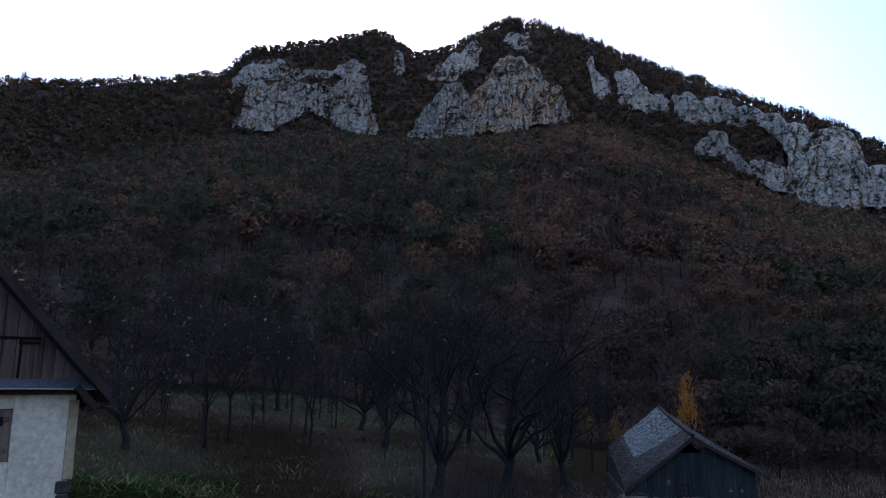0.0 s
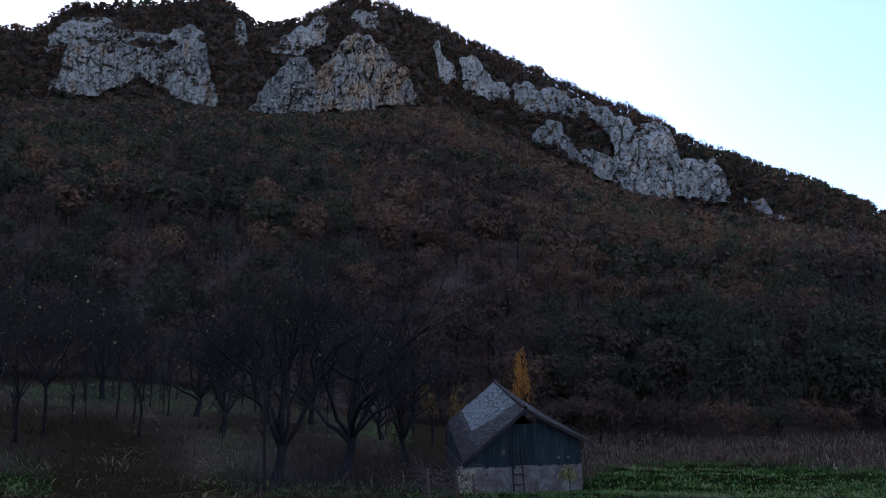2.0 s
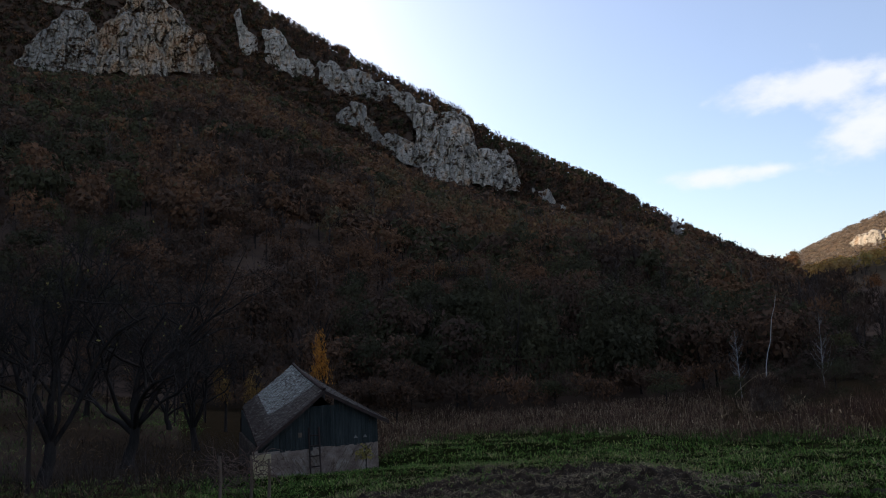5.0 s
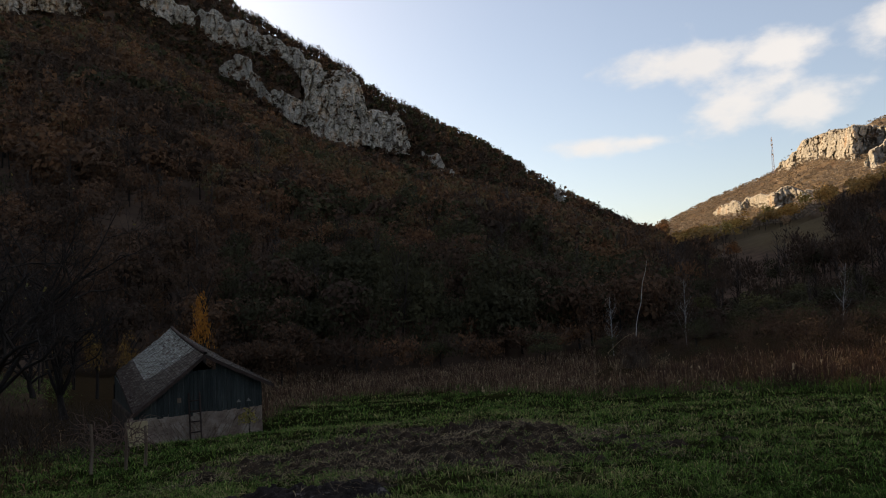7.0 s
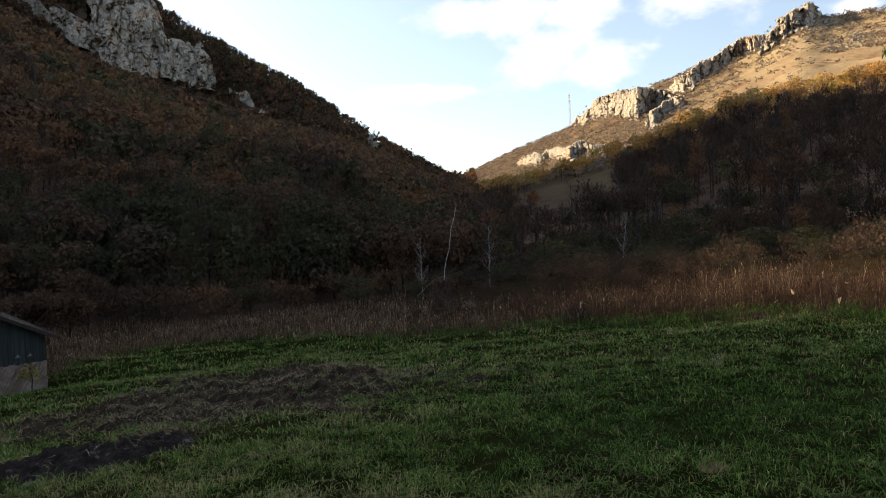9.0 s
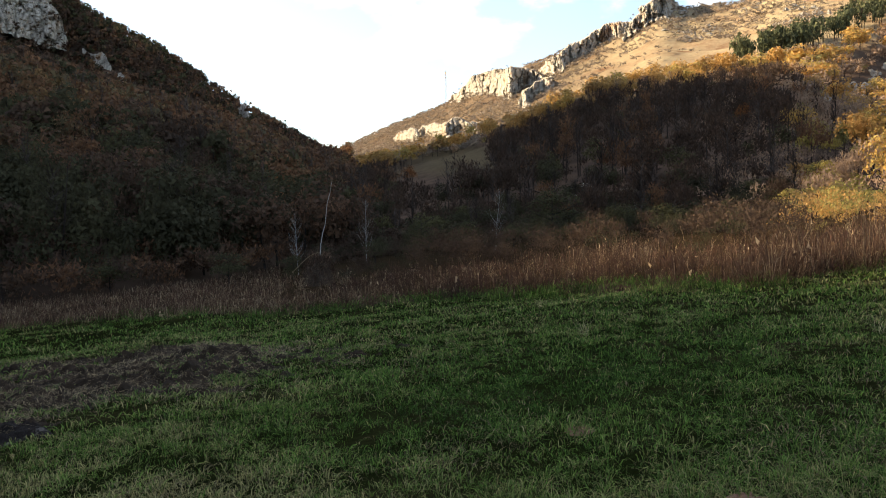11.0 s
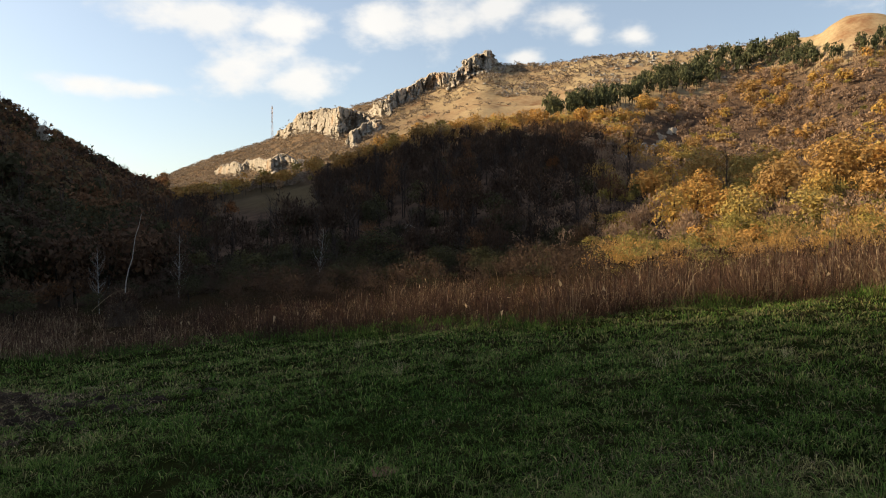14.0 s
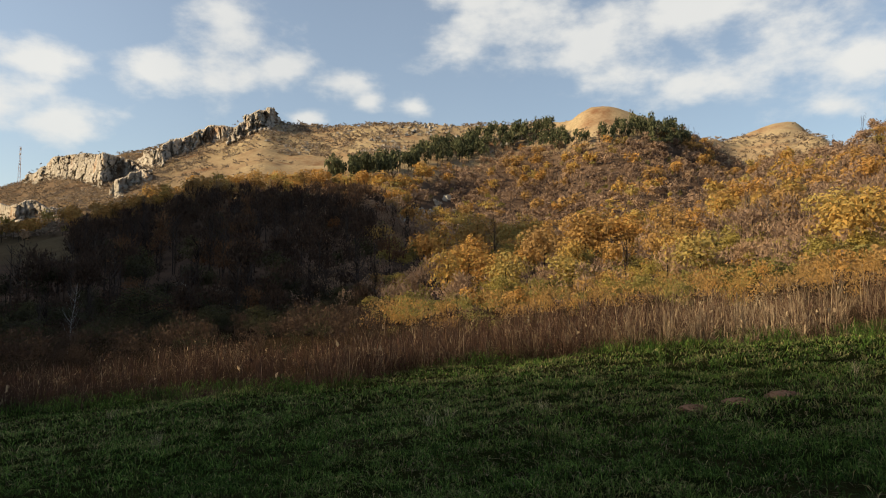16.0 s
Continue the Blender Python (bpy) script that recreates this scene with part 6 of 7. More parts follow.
leafy("bush", -43.0, 68, 6.0, 7.0, 3000, M_GREENISH, "dull green willow bush at the wood's edge", 10, 0.05)


# ---- birches, reed heap with pole ----
def birch(az, r, h, seed, label, bark=M_BIRCH):
    g = np.random.default_rng(seed)
    t = thing("birch", spot(az, r), label, "tree", "pale birches")
    tr, tw = Tubes(), Tubes()
    lx, ly = g.normal(0, 0.03), g.normal(0, 0.03)
    pts = [Vector((lx * i + g.normal(0, 0.02), ly * i + g.normal(0, 0.02), h * i / 6 - 0.2)) for i in range(7)]
    tr.add(pts, [0.034 * (1 - 0.12 * i) for i in range(7)], 7)
    for k in range(46):
        f, a = g.uniform(0.2, 0.98), g.uniform(0, 6.28)
        i = min(int(f * 6), 5)
        p = pts[i].lerp(pts[i + 1], f * 6 - i)
        ln = h * 0.32 * (1.1 - f * 0.8) * g.uniform(0.6, 1.1)
        e = p + Vector((math.cos(a) * 0.6, math.sin(a) * 0.6, 0.9)) * ln
        tw.add([p, p.lerp(e, 0.5) + Vector((math.cos(a), math.sin(a), -0.2)) * ln * 0.08, e], [0.009, 0.006, 0.003], 3)
    part("trunk", tr.mesh("trunk"), bark, t)
    part("twig_crown", tw.mesh("twig_crown"), bark, t)
    return t


L_BIRCH = "thin leafless white birch behind the reeds"
birch(-51.4, 58, 5.2, 1, L_BIRCH)
birch(-56.9, 60, 5.6, 2, L_BIRCH)
birch(-67.5, 62, 5.8, 3, L_BIRCH)
birch(-30.8, 56, 2.4, 4, "small leafless dark sapling in the dead grass", M_BARK)


# named a haystack, but built as a heap of dead reeds round a pole
def haystack(az, r):
    at = spot(az, r)
    t = thing("haystack", at, "sagging brown heap of dead reeds round a leaning pole", "haystack")
    bm = bmesh.new()
    bmesh.ops.create_icosphere(bm, subdivisions=4, radius=1.0)
    for v in bm.verts:
        n = v.co.copy()
        k = 1 + 0.2 * noise.noise(n * 2.3) + 0.1 * noise.noise(n * 7)
        z = max(n.z, -0.2)
        v.co = Vector((n.x * 0.95 * k + 0.15 * z, n.y * 0.9 * k, z * 1.75 * k))
    part("hay_body", bm, M_REEDHEAP, t)
    g = np.random.default_rng(4)
    n = 3000
    a, zz = g.uniform(0, 6.28, n), g.random(n) ** 0.8 * 2.0
    rad = 0.85 * np.sqrt(np.clip(1 - (zz / 2.1) ** 2, 0.02, 1))
    q = blades(g, np.cos(a) * rad * 1.1 + 0.12 * zz, np.sin(a) * rad, zz - 0.25, g.uniform(0.15, 0.6, n), np.full(n, 0.02), g.uniform(0.3, 1.6, n), a + g.normal(0, 0.7, n))
    part("loose_reeds", soup("loose_reeds", q, 0.2 + 0.78 * g.random(n) ** 1.3, (M_REED,)), None, t)
    right = Vector((math.cos(radians(az)), math.sin(radians(az)), 0))
    arch = Tubes()
    arch.add([right * (-1.5 + 0.27 * i) + Vector((0, 0, 0.9 + 1.2 * math.sin(0.23 * i))) for i in range(8)], [0.018 - 0.001 * i for i in range(8)], 5)
    part("bent_stem", arch.mesh("bent_stem"), M_STEM, t, "pale bent dry stem")
    tb2 = Tubes()
    pts = [Vector((0.1, 0, 1.3)) + right * (0.0 + 0.13 * i + 0.05 * math.sin(i * 1.9)) + Vector((0, 0, 0.64 * i)) for i in range(9)]
    tb2.add(pts, [0.035 - 0.0025 * i for i in range(9)], 6)
    part("pole", tb2.mesh("pole"), M_BIRCH, t, "pale crooked stripped birch pole")


haystack(-52.9, 44)


# ---- old shed ----
def shed():
    ang = -7.0
    t = thing("shed", (5.79, 23.29, -2.95), "old tarred plank shed with crumbling base and sagging shingle roof", "shed", turn=ang)
    W, D = 4.03, 6.0
    base, eave, peak = 1.1, 1.62, 2.95
    ridge_x = 2.15
    rise_back = 0.66

    # low masonry, leaning out a little at the near corner
    bm = bmesh.new()
    box(bm, -0.05, W, 0, 0.32, -0.5, base, 0.03)
    bmesh.ops.subdivide_edges(bm, edges=bm.edges[:], cuts=5, use_grid_fill=True)
    for v in bm.verts:
        k = noise.noise(v.co * 2.2) * 0.035 + noise.noise(v.co * 6) * 0.015
        v.co += Vector((k - 0.09 * max(0, v.co.z) * (v.co.x < 0.35), k - 0.02, 0))
    part("base_wall", bm, M_PLASTER_OLD, t, "crumbling pinkish plaster over stone")
    # side and rear base coloured dark in place of the shade there
    for nm, q in (("side_base", (0.0, 0.3, 0.325, D)), ("side_base", (W - 0.3, W - 0.003, 0.325, D)), ("rear_base", (0.303, W - 0.303, D - 0.3, D - 0.003))):
        bm = box(bmesh.new(), *q, -0.5, base, 0.03)
        bmesh.ops.subdivide_edges(bm, edges=bm.edges[:], cuts=5, use_grid_fill=True)
        for v in bm.verts:
            v.co.x += noise.noise(v.co * 2.2) * 0.04
        part(nm, bm, M_STONE_AND_SHADE, t, "base masonry toned dark as in shade")
    bm = bmesh.new()
    box(bm, -0.1, 0.42, -0.05, -0.002, -0.4, 1.02, 0.02)
    bmesh.ops.subdivide_edges(bm, edges=bm.edges[:], cuts=3, use_grid_fill=True)
    for v in bm.verts:
        v.co += Vector((-0.09 * max(0, v.co.z) * (v.co.x < 0.1) + 0.02 * noise.noise(v.co * 5), 0.012 * noise.noise(v.co * 7), 0))
    part("corner_plaster", bm, M_OCHRE, t, "remains of pale limewash at the corner")
    # slanting laths that show through the plaster
    g = random.Random(4)
    for k in range(58):
        x = 0.55 + 3.4 * k / 58
        bm = bmesh.new()
        ln = g.uniform(0.2, 0.6)
        box(bm, -0.009, 0.009, -0.010, 0.004, -ln / 2, ln / 2, 0.003, pose(x, -0.03, g.uniform(0.2, 0.85), 0, (35 if x > 2.0 else -28) + g.uniform(-9, 9), 0))
        part("lath", bm, M_OLDWOOD, t)

    def roof_z(x):
        if x < ridge_x:
            return peak - (ridge_x - x) * (peak - 1.31) / (ridge_x + 0.03)
        return peak - (x - ridge_x) * (peak - 1.78) / (W + 0.33 - ridge_x)

    # gable planks, each cut under the roof; a doorway near the top stays open
    x = 0.0
    while x < W - 0.05:
        w = g.uniform(0.13, 0.2)
        x1 = min(x + w, W)
        lo = base - 0.05 + g.uniform(-0.04, 0.02)
        door = 1.76 < (x + x1) / 2 < 2.6
        top0, top1 = roof_z(x) - 0.05, roof_z(x1) - 0.05
        if door:
            top0 = top1 = 2.42 + g.uniform(-0.02, 0.02)
        y = -0.03 + g.uniform(-0.008, 0.008)
        if x < 0.55:
            lo = base - 0.02
        v = [(x + 0.004, y, lo), (x1 - 0.004, y, lo), (x1 - 0.004, y, top1), (x + 0.004, y, top0)]
        v += [(a, b + 0.025, c) for a, b, c in v]
        part("plank", mesh_of("plank", v, [(0, 1, 2, 3), (7, 6, 5, 4), (0, 4, 5, 1), (1, 5, 6, 2), (2, 6, 7, 3), (3, 7, 4, 0)]), M_DARKWOOD, t)
        x = x1
    # posts beside the hatch, small vents
    bm = bmesh.new()
    box(bm, 1.70, 1.77, -0.075, -0.042, base - 0.1, 2.55, 0.006)
    part("post", bm, M_DARKWOOD, t)
    for vx in (3.24, 3.57):
        v = []
        for s, yy in ((0.075, -0.062), (0.045, -0.066)):
            v += [(vx - s, yy, 1.25 - s * 0.3 + 0.03), (vx + s, yy, 1.25 - s * 0.3 + 0.03), (vx, yy, 1.25 + s * 1.5)]
        v += [(a, -0.04, c) for a, b, c in v[:3]]
        f = [(0, 1, 4, 3), (1, 2, 5, 4), (2, 0, 3, 5), (0, 6, 7, 1), (1, 7, 8, 2), (2, 8, 6, 0), (3, 4, 5)]
        part("vent", mesh_of("vent", v, f), M_SHINGLE, t, "small pale triangular vent")
    bm = bmesh.new()
    box(bm, 1.30, 1.42, -0.062, -0.045, 1.45, 1.60, 0.004)
    part("patch", bm, M_OLDWOOD, t, "small pale board nailed on")
    # side and rear planking; the rear gable is near black for the unlit inside
    v = [(0.10, 0.03, base), (0.10, D, base), (0.10, D, 1.98), (0.10, 0.03, 1.34)]
    v += [(a + 0.04, b, c) for a, b, c in v]
    part("side_boarding", mesh_of("side_boarding", v, [(0, 1, 2, 3), (7, 6, 5, 4), (0, 4, 5, 1), (1, 5, 6, 2), (2, 6, 7, 3), (3, 7, 4, 0)]), M_DARKWOOD, t)
    part("side_boarding", box(bmesh.new(), W - 0.06, W - 0.02, 0.03, D, base, eave - 0.05), M_DARKWOOD, t)
    v = [(0.06, D - 0.05, base), (W - 0.06, D - 0.05, base), (W - 0.06, D - 0.05, eave), (ridge_x, D - 0.05, peak - 0.1 + rise_back), (0.06, D - 0.05, eave)]
    v += [(a, b + 0.03, c) for a, b, c in v]
    part("rear_gable", mesh_of("rear_gable", v, [(0, 1, 2, 3, 4), (9, 8, 7, 6, 5), (0, 5, 6, 1), (1, 6, 7, 2), (2, 7, 8, 3), (3, 8, 9, 4), (4, 9, 5, 0)]), M_BLACK, t)

    # roof: two slopes of boards, then shingles in courses
    def slope_point(side, f, yy):
        """f: 0 at the ridge, 1 at the eave; yy along the ridge."""
        k = yy / D
        ridge = Vector((ridge_x + 0.1 * k, yy, peak + rise_back * k - 0.05 * math.sin(3.14 * k)))
        if side < 0:
            e = Vector((-0.03 + 0.2 * k, yy, 1.31 + 0.74 * k))
        else:
            e = Vector((W + 0.33, yy, 1.78 + 0.4 * k))
        p = ridge.lerp(e, f)
        p.z -= 0.06 * math.sin(3.14 * f) * math.sin(3.14 * k) + 0.03 * math.sin(3.14 * f)
        return p

    for side, nm in ((-1, "roof_slope"), (1, "roof_slope")):
        vs, fs, nf, ny = [], [], 8, 8
        for lay in (0.0, -0.06):
            for i in range(nf + 1):
                for j in range(ny + 1):
                    vs.append(slope_point(side, i / nf, -0.28 + (D + 0.5) * j / ny) + Vector((0, 0, lay)))
        w = ny + 1
        n = (nf + 1) * w
        for i in range(nf):
            for j in range(ny):
                a = i * w + j
                fs.append((a, a + 1, a + w + 1, a + w))
                fs.append((n + a, n + a + w, n + a + w + 1, n + a + 1))
        for j in range(ny):
            fs += [(nf * w + j, nf * w + j + 1, n + nf * w + j + 1, n + nf * w + j)]
        for i in range(nf):
            fs += [(i * w, (i + 1) * w, n + (i + 1) * w, n + i * w), (i * w + ny, n + i * w + ny, n + (i + 1) * w + ny, (i + 1) * w + ny)]
        part(nm, mesh_of(nm, vs, fs, (), True), M_DARKROOF, t, "dark sagging roof boarding")
        quads, tone = [], []
        gg = np.random.default_rng(6 + side)
        rows = 30
        for c in range(rows):
            y = -0.28
            while y < D + 0.2:
                wd = gg.uniform(0.07, 0.13)
                f0, f1 = c / rows, min(1.0, (c + 1.35) / rows)
                miss = gg.random() < (0.22 if (side < 0 and f0 > 0.72) else 0.05)
                if not miss:
                    lift = 0.028 + gg.uniform(0, 0.016)
                    p = [slope_point(side, f1, y) + Vector((0, 0, lift + 0.012)), slope_point(side, f1, y + wd - 0.01) + Vector((0, 0, lift + 0.012)),
                         slope_point(side, f0, y + wd - 0.01) + Vector((0, 0, lift - 0.014)), slope_point(side, f0, y) + Vector((0, 0, lift - 0.014))]
                    quads.append([tuple(q) for q in p])
                    edge = Vector((0, 0, -0.018))
                    quads.append([tuple(p[0]), tuple(p[0] + edge), tuple(p[1] + edge), tuple(p[1])])
                    light = 0.66 if (side < 0 and f0 < 0.68 and y > 1.2 + 1.6 * f0) else 0.2 if f0 < 0.75 else 0.05
                    tn = light + gg.normal(0, 0.11) - (0.35 if gg.random() < 0.14 else 0)
                    tone += [tn, tn * 0.5]
                y += wd
        part("shingles", soup("shingles", quads, np.clip(tone, 0, 1), (M_SHINGLES,)), None, t, "weathered grey shingles, the lower courses darker")
        # verge board
        bm = bmesh.new()
        pts = [slope_point(side, i / 6, -0.30) + Vector((0, 0, -0.03)) for i in range(7)]
        vs, fs = [], []
        for p in pts:
            vs += [p + Vector((0, -0.025, 0.05)), p + Vector((0, 0.01, 0.05)), p + Vector((0, 0.01, -0.06)), p + Vector((0, -0.025, -0.06))]
        for i in range(6):
            for k in range(4):
                fs.append((i * 4 + k, i * 4 + (k + 1) % 4, i * 4 + 4 + (k + 1) % 4, i * 4 + 4 + k))
        fs += [(0, 1, 2, 3), (27, 26, 25, 24)]
        bm.free()
        part("verge_board", mesh_of("verge_board", vs, fs), M_DARKROOF, t)
    tr = Tubes()
    tr.add([slope_point(-1, 0, -0.3 + (D + 0.5) * i / 8) + Vector((0, 0, 0.05)) for i in range(9)], [0.06] * 9, 6)
    part("ridge_cap", tr.mesh("ridge_cap"), M_DARKROOF, t, "rusty brown ridge cap")

    # ladder, leaning on the wall: a thing of its own
    lad = thing("ladder", t.matrix_world @ Vector((1.82, -0.24, 0.0)), "short grey wooden ladder leaning on the shed", "ladder", turn=ang)
    for s in (-0.17, 0.17):
        bm = bmesh.new()
        box(bm, s - 0.025, s + 0.025, -0.02, 0.02, 0, 1.75, 0.006, pose(0, 0, 0, -6, 0, 0))
        part("rail", bm, M_DARKROOF, lad)
    for k in range(5):
        bm = bmesh.new()
        z = 0.16 + 0.33 * k
        box(bm, -0.2, 0.2, -0.018 + z * 0.105, 0.018 + z * 0.105, z - 0.02, z + 0.02, 0.006)
        part("rung", bm, M_DARKROOF, lad)


M_SHINGLES = foliage("lichened_shingles", [(0.0, (0.05, 0.04, 0.034)), (0.4, (0.13, 0.12, 0.105)), (1.0, (0.36, 0.40, 0.37))], 0.0, 0.18)
shed()


# ---- white house with a planked gable ----
def house():
    """x along the gable wall (0 at the corner towards the garden), y into the house, z from the world's zero."""
    t = thing("house", (-5.94, 11.56, 0.0), "old limewashed house with brown planked gable and steep roof", "house", turn=37.0)
    W, D, low, eave = 6.2, 8.0, -0.9, 1.45
    g = random.Random(9)

    def crumble(bm, cuts, amp):
        bmesh.ops.subdivide_edges(bm, edges=bm.edges[:], cuts=cuts, use_grid_fill=True)
        for v in bm.verts:
            v.co += Vector((noise.noise(v.co * 1.7), noise.noise(v.co * 1.9 + Vector((7, 0, 0))), 0)) * amp + Vector((0, noise.noise(v.co * 6) * amp * 0.4, 0))
        return bm

    # gable wall round the window opening, then side and rear walls
    x0, x1, z0, z1 = -1.62, -0.86, 0.44, 1.23
    for nm, a in (("gable_wall", (x1, 0.0, 0, 0.45, low, eave)), ("gable_wall", (-W, x0, 0, 0.45, low, eave)),
                  ("gable_wall", (x0, x1, 0.002, 0.45, low, z0)), ("gable_wall", (x0, x1, 0.002, 0.45, z1, eave))):
        part(nm, crumble(box(bmesh.new(), *a, 0.01), 5, 0.018), M_PLASTER, t, "uneven limewashed plaster wall with stains")
    part("side_wall", box(bmesh.new(), -0.45, -0.002, 0.452, D, low, eave), M_PLASTER, t)
    part("side_wall", box(bmesh.new(), -W, -W + 0.45, 0.452, D, low, eave), M_PLASTER, t)
    part("rear_wall", box(bmesh.new(), -W + 0.45, -0.45, D - 0.4, D, low, eave), M_PLASTER, t)
    # yellowed corner strip, broken away near the ground over dark stone
    part("corner_strip", crumble(box(bmesh.new(), -0.10, 0.05, -0.03, 0.30, 0.12, 1.36, 0.015), 5, 0.02), M_OCHRE, t, "yellowed plaster strip at the corner")
    for k in range(5):
        zz = low + 0.02 + k * 0.2
        part("corner_stone", crumble(box(bmesh.new(), -0.2 + g.uniform(0, 0.05), 0.03 + g.uniform(-0.02, 0.02), -0.028, 0.25, zz, zz + 0.19, 0.02), 2, 0.02), M_STONE_AND_SHADE, t, "bare dark stone where plaster has fallen")
    # window with a closed shutter; its recess is coloured black as unlit
    part("window_recess", box(bmesh.new(), x0, x1, 0.16, 0.2, z0, z1), M_BLACK, t)
    sh = part("shutter", box(bmesh.new(), x0 + 0.002, x1 - 0.002, 0.062, 0.075, z0 + 0.005, z1 - 0.005), M_BLACK, t, "closed grey board shutter")
    for k in range(5):
        a = x0 + (x1 - x0) * k / 5
        part("board", box(bmesh.new(), a + 0.004, a + (x1 - x0) / 5 - 0.003, 0.03 + g.uniform(-0.006, 0.006), 0.06, z0 + 0.01, z1 - 0.01, 0.004), M_OLDWOOD, sh)
    for zz in (z0 + 0.14, z1 - 0.18):
        part("ledge", box(bmesh.new(), x0 + 0.04, x1 - 0.04, 0.005, 0.022, zz, zz + 0.07, 0.004), M_OLDWOOD, sh)
    part("latch", box(bmesh.new(), x1 - 0.16, x1 - 0.12, -0.008, 0.003, 0.98, 1.12, 0.003), M_BLACK, sh, "rusty iron latch")
    # wall plate and sloping zinc flashing under the gable
    part("wall_plate", box(bmesh.new(), -W, 0.06, -0.05, 0.2, eave + 0.003, eave + 0.07, 0.01), M_OLDWOOD, t)
    v, f, n = [], [], 14
    for i in range(n + 1):
        x = -W - 0.1 + (W + 0.36) * i / n
        dz = g.uniform(-0.012, 0.012)
        v += [(x, -0.30, 1.545 + dz), (x, -0.30, 1.525 + dz), (x, -0.02, 1.70 + dz * 0.5), (x, -0.02, 1.685)]
    for i in range(n):
        a, b = i * 4, i * 4 + 4
        f += [(a, b, b + 2, a + 2), (a + 1, a + 3, b + 3, b + 1), (a, a + 1, b + 1, b)]
    f += [(0, 2, 3, 1), (n * 4, n * 4 + 1, n * 4 + 3, n * 4 + 2)]
    part("flashing", mesh_of("flashing", v, f), M_ZINC, t, "buckled grey zinc flashing")
    # gable planks
    peak_x = -W / 2

    def line_z(x):
        return 1.60 + (0.37 - x) * 1.14 if x > peak_x else 1.60 + (0.37 - (2 * peak_x - x)) * 1.14

    x = -W
    while x < 0.1:
        x2 = min(x + g.uniform(0.14, 0.22), 0.12)
        y = -0.03 + g.uniform(-0.01, 0.006)
        a, b = line_z(x) - 0.1, line_z(x2) - 0.1
        q = [(x + 0.004, y, 1.60), (x2 - 0.004, y, 1.60), (x2 - 0.004, y, max(b, 1.61)), (x + 0.004, y, max(a, 1.61))]
        q += [(p, r + 0.025, s) for p, r, s in q]
        part("plank", mesh_of("plank", q, [(0, 1, 2, 3), (7, 6, 5, 4), (0, 4, 5, 1), (1, 5, 6, 2), (2, 6, 7, 3), (3, 7, 4, 0)]), M_GABLE, t)
        x = x2
    part("batten", box(bmesh.new(), -1.9, -0.60, -0.062, -0.044, 2.30, 2.34, 0.004), M_BLACK, t)
    part("hatch_post", box(bmesh.new(), -0.88, -0.84, -0.062, -0.044, 1.7, 2.3, 0.004), M_BLACK, t)
    part("hatch_post", box(bmesh.new(), -0.66, -0.63, -0.062, -0.044, 1.7, 2.3, 0.004), M_OLDWOOD, t)
    part("hatch_rail", box(bmesh.new(), -0.9, -0.6, -0.066, -0.046, 2.23, 2.27, 0.004), M_BLACK, t)
    # roof slopes with thickness, overhanging the gable
    th = 0.2
    for sx in (1, -1):
        e = (0.42, 1.60 - 0.05 * 1.14) if sx > 0 else (2 * peak_x - 0.42, 1.60 - 0.05 * 1.14)
        top = (peak_x, line_z(peak_x) + 0.05)
        v, n = [], 10
        for i in range(n + 1):
            k = i / n
            px, pz = top[0] + (e[0] - top[0]) * k, top[1] + (e[1] - top[1]) * k - 0.06 * math.sin(3.14 * k)
            for y in (-0.5, D + 0.3):
                v += [(px, y, pz - 0.03), (px, y, pz - th - 0.03)]
        f = []
        for i in range(n):
            a, b = i * 4, i * 4 + 4
            f += [(a, a + 2, b + 2, b), (a + 1, b + 1, b + 3, a + 3), (a, b, b + 1, a + 1), (a + 2, a + 3, b + 3, b + 2)]
        f += [(n * 4, n * 4 + 2, n * 4 + 3, n * 4 + 1)]
        part("roof_slope", mesh_of("roof_slope", v, f), M_DARKROOF, t, "dark steep old roof covering")
    for k in range(9):
        y = -0.35 + k * (D + 0.3) / 8
        m = Matrix.Translation((0.14, y, 1.42)) @ Matrix.Rotation(radians(48.7), 4, 'Y')
        part("rafter_end", box(bmesh.new(), -0.25, 0.22, -0.05, 0.05, -0.10, 0.0, 0.006, m), M_DARKROOF, t)


house()


# ---- dead vine by the shed ----
def vine():
    g = np.random.default_rng(14)
    t = thing("vine", spot(-11.1, 17.0), "withered grapevine tangled on two grey stakes", "vine")
    for dx, h in ((0.0, 1.05), (0.75, 0.95), (1.2, 0.8)):
        tr = Tubes()
        tr.add([Vector((dx, 0.3 * dx, -0.3)), Vector((dx + 0.04, 0.3 * dx, h * 0.5)), Vector((dx + 0.02, 0.3 * dx, h))], [0.04, 0.035, 0.03], 6)
        part("stake", tr.mesh("stake"), M_OLDWOOD, t)
    canes = Tubes()
    for k in range(90):
        p = Vector((g.uniform(-0.1, 1.1), g.uniform(-0.1, 0.35), g.uniform(0.35, 1.0)))
        d = Vector((g.normal(0, 0.8), g.normal(0, 0.5), g.normal(0.25, 0.5))).normalized()
        pts = [p]
        for i in range(7):
            d = (d + Vector(g.normal(0, 0.3, 3)) + Vector((0, 0, -0.14))).normalized()
            pts.append(pts[-1] + d * 0.09 * g.uniform(0.6, 1.3))
        canes.add(pts, [0.012 - 0.0012 * i for i in range(8)], 4)
    part("cane_tangle", canes.mesh("cane_tangle"), M_CANE, t, "pale reddish withered canes")


M_CANE = surface("dry_vine_cane", [(0.3, (0.10, 0.062, 0.048)), (0.7, (0.19, 0.13, 0.10))], 3, 25, 0.85, 0.3, 0.01)
vine()


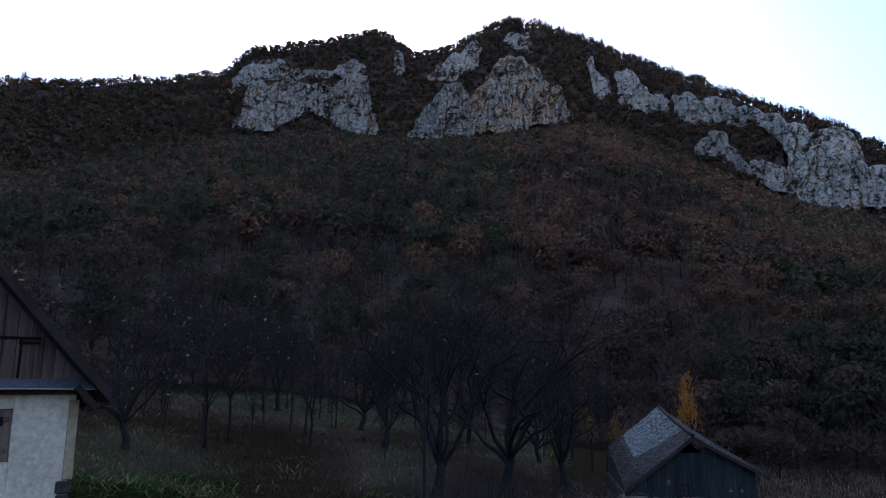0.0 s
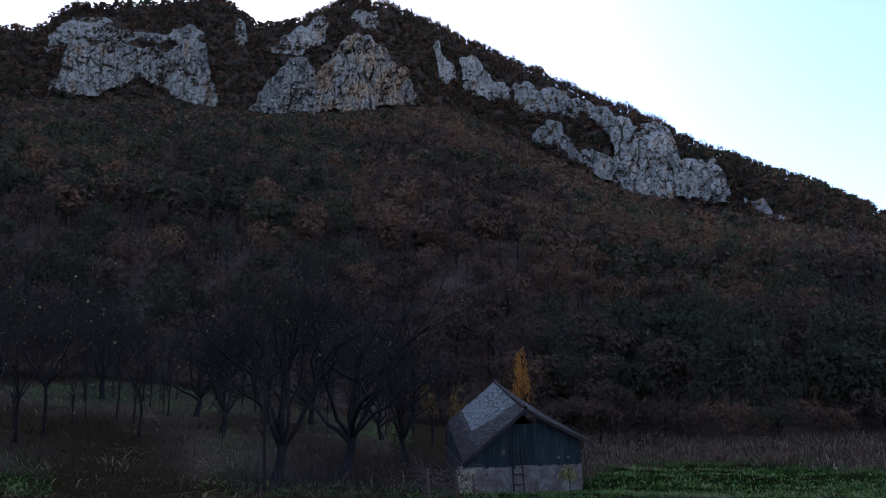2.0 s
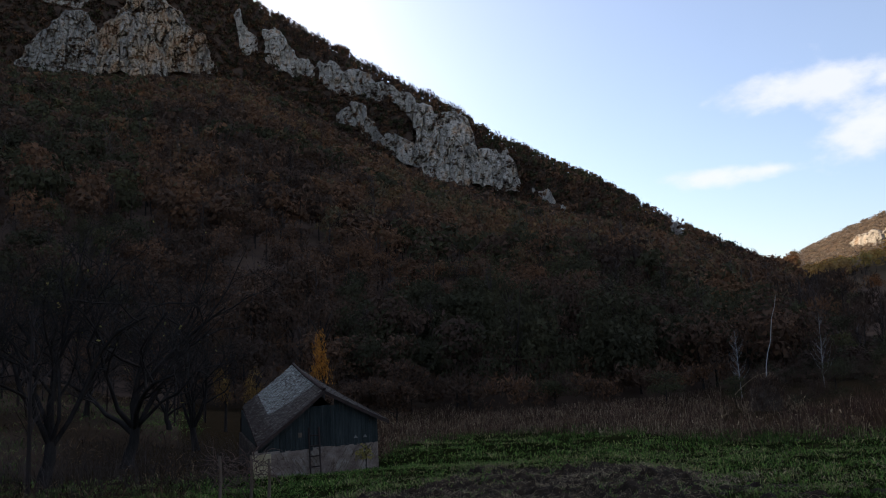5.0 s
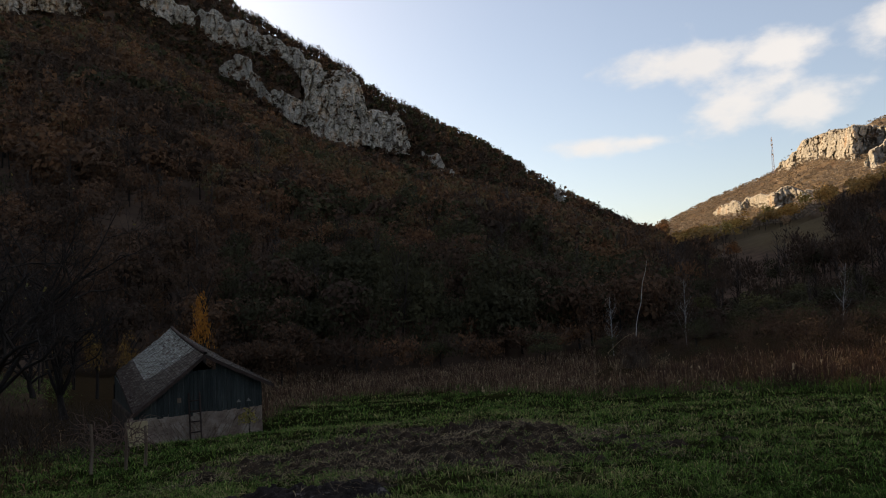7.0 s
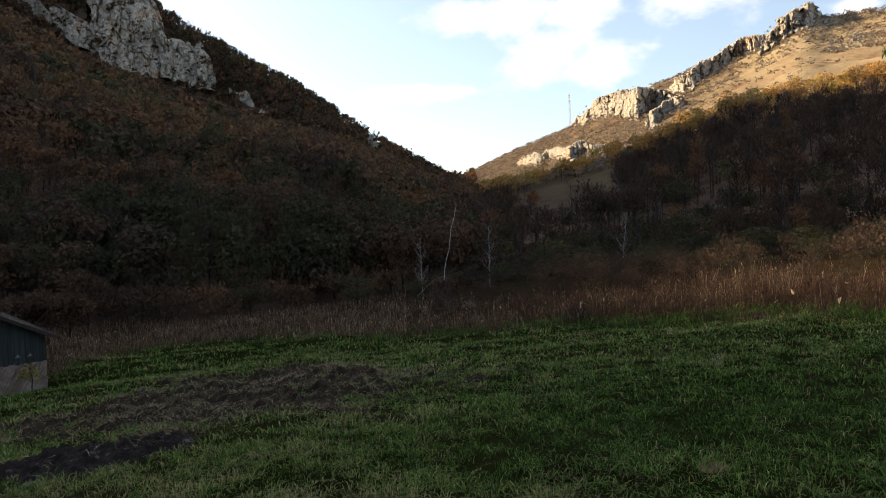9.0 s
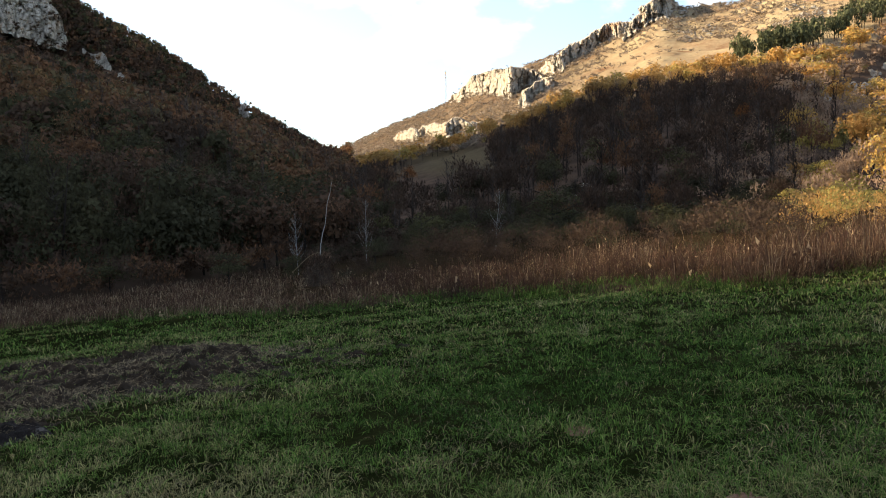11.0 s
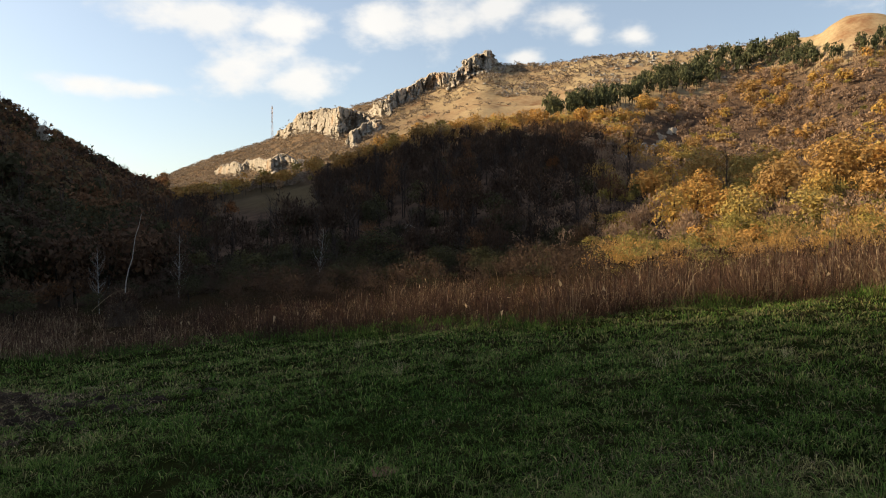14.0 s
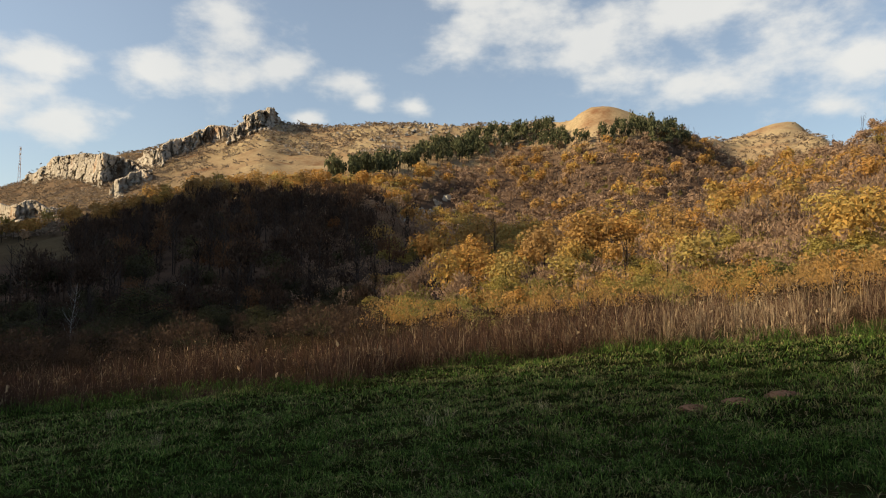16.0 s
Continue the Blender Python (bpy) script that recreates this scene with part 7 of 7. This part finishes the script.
def brambles():
    """Tangle of stems beneath the bare trees beside the shed, made dense and dark for the shade there."""
    g = np.random.default_rng(15)
    az, r = scatter(g, 4, -13.2, 19, 33, 0.035)
    x, y = polar(az, r)
    n = len(x)
    q = blades(g, x, y, ground(x, y), g.uniform(0.25, 1.3, n), g.uniform(0.008, 0.02, n), g.uniform(0.3, 1.8, n))
    tagged(new("brambles", soup("brambles", q, g.uniform(0, 0.3, n), (M_TWIGS,))), "tangle of brambles and dead stems, toned dark for shade", "brambles", kind="stuff")
    leafy("climber", -22.2, 23.5, 1.0, 0.9, 260, M_LIME, "small ragged weed climbing the shed's plaster", 44, 0.07, 0.02)


brambles()


# ---- radio mast on the far ridge ----
def mast():
    r = 815.0
    az = -63.9
    base = spot(az, r)
    t = thing("radio_mast", base, "slender red and white lattice radio mast on the ridge", "mast")
    h = EYE_Z + r * rise(10.45) - base.z
    for k in range(3):
        a = k * 2.094
        tr = Tubes()
        tr.add([Vector((math.cos(a) * 1.5, math.sin(a) * 1.5, -1)), Vector((math.cos(a) * 0.7, math.sin(a) * 0.7, h))], [0.17, 0.13], 5)
        part("leg", tr.mesh("leg"), M_STEEL, t)
    n = 12
    for i in range(n):
        for k in range(3):
            a, b = k * 2.094, (k + 1) * 2.094
            z1, z2 = h * i / n, h * (i + 1) / n
            w1, w2 = 1.5 - 0.8 * z1 / h, 1.5 - 0.8 * z2 / h
            tr = Tubes()
            p, q = (a, b) if i % 2 else (b, a)
            tr.add([Vector((math.cos(p) * w1, math.sin(p) * w1, z1)), Vector((math.cos(q) * w2, math.sin(q) * w2, z2))], [0.09, 0.09], 4)
            part("brace", tr.mesh("brace"), M_STEEL, t)
    for z, s in ((0.93, 1.5), (0.8, 1.3), (0.55, 1.1)):
        bm = bmesh.new()
        bmesh.ops.create_cone(bm, cap_ends=True, segments=10, radius1=s * 0.7, radius2=s * 0.7, depth=1.2)
        bmesh.ops.transform(bm, matrix=pose(0.9, 0.4, h * z, 90, 0, 30), verts=bm.verts[:])
        part("antenna", bm, M_PLASTER, t, "pale dish antenna")


mast()
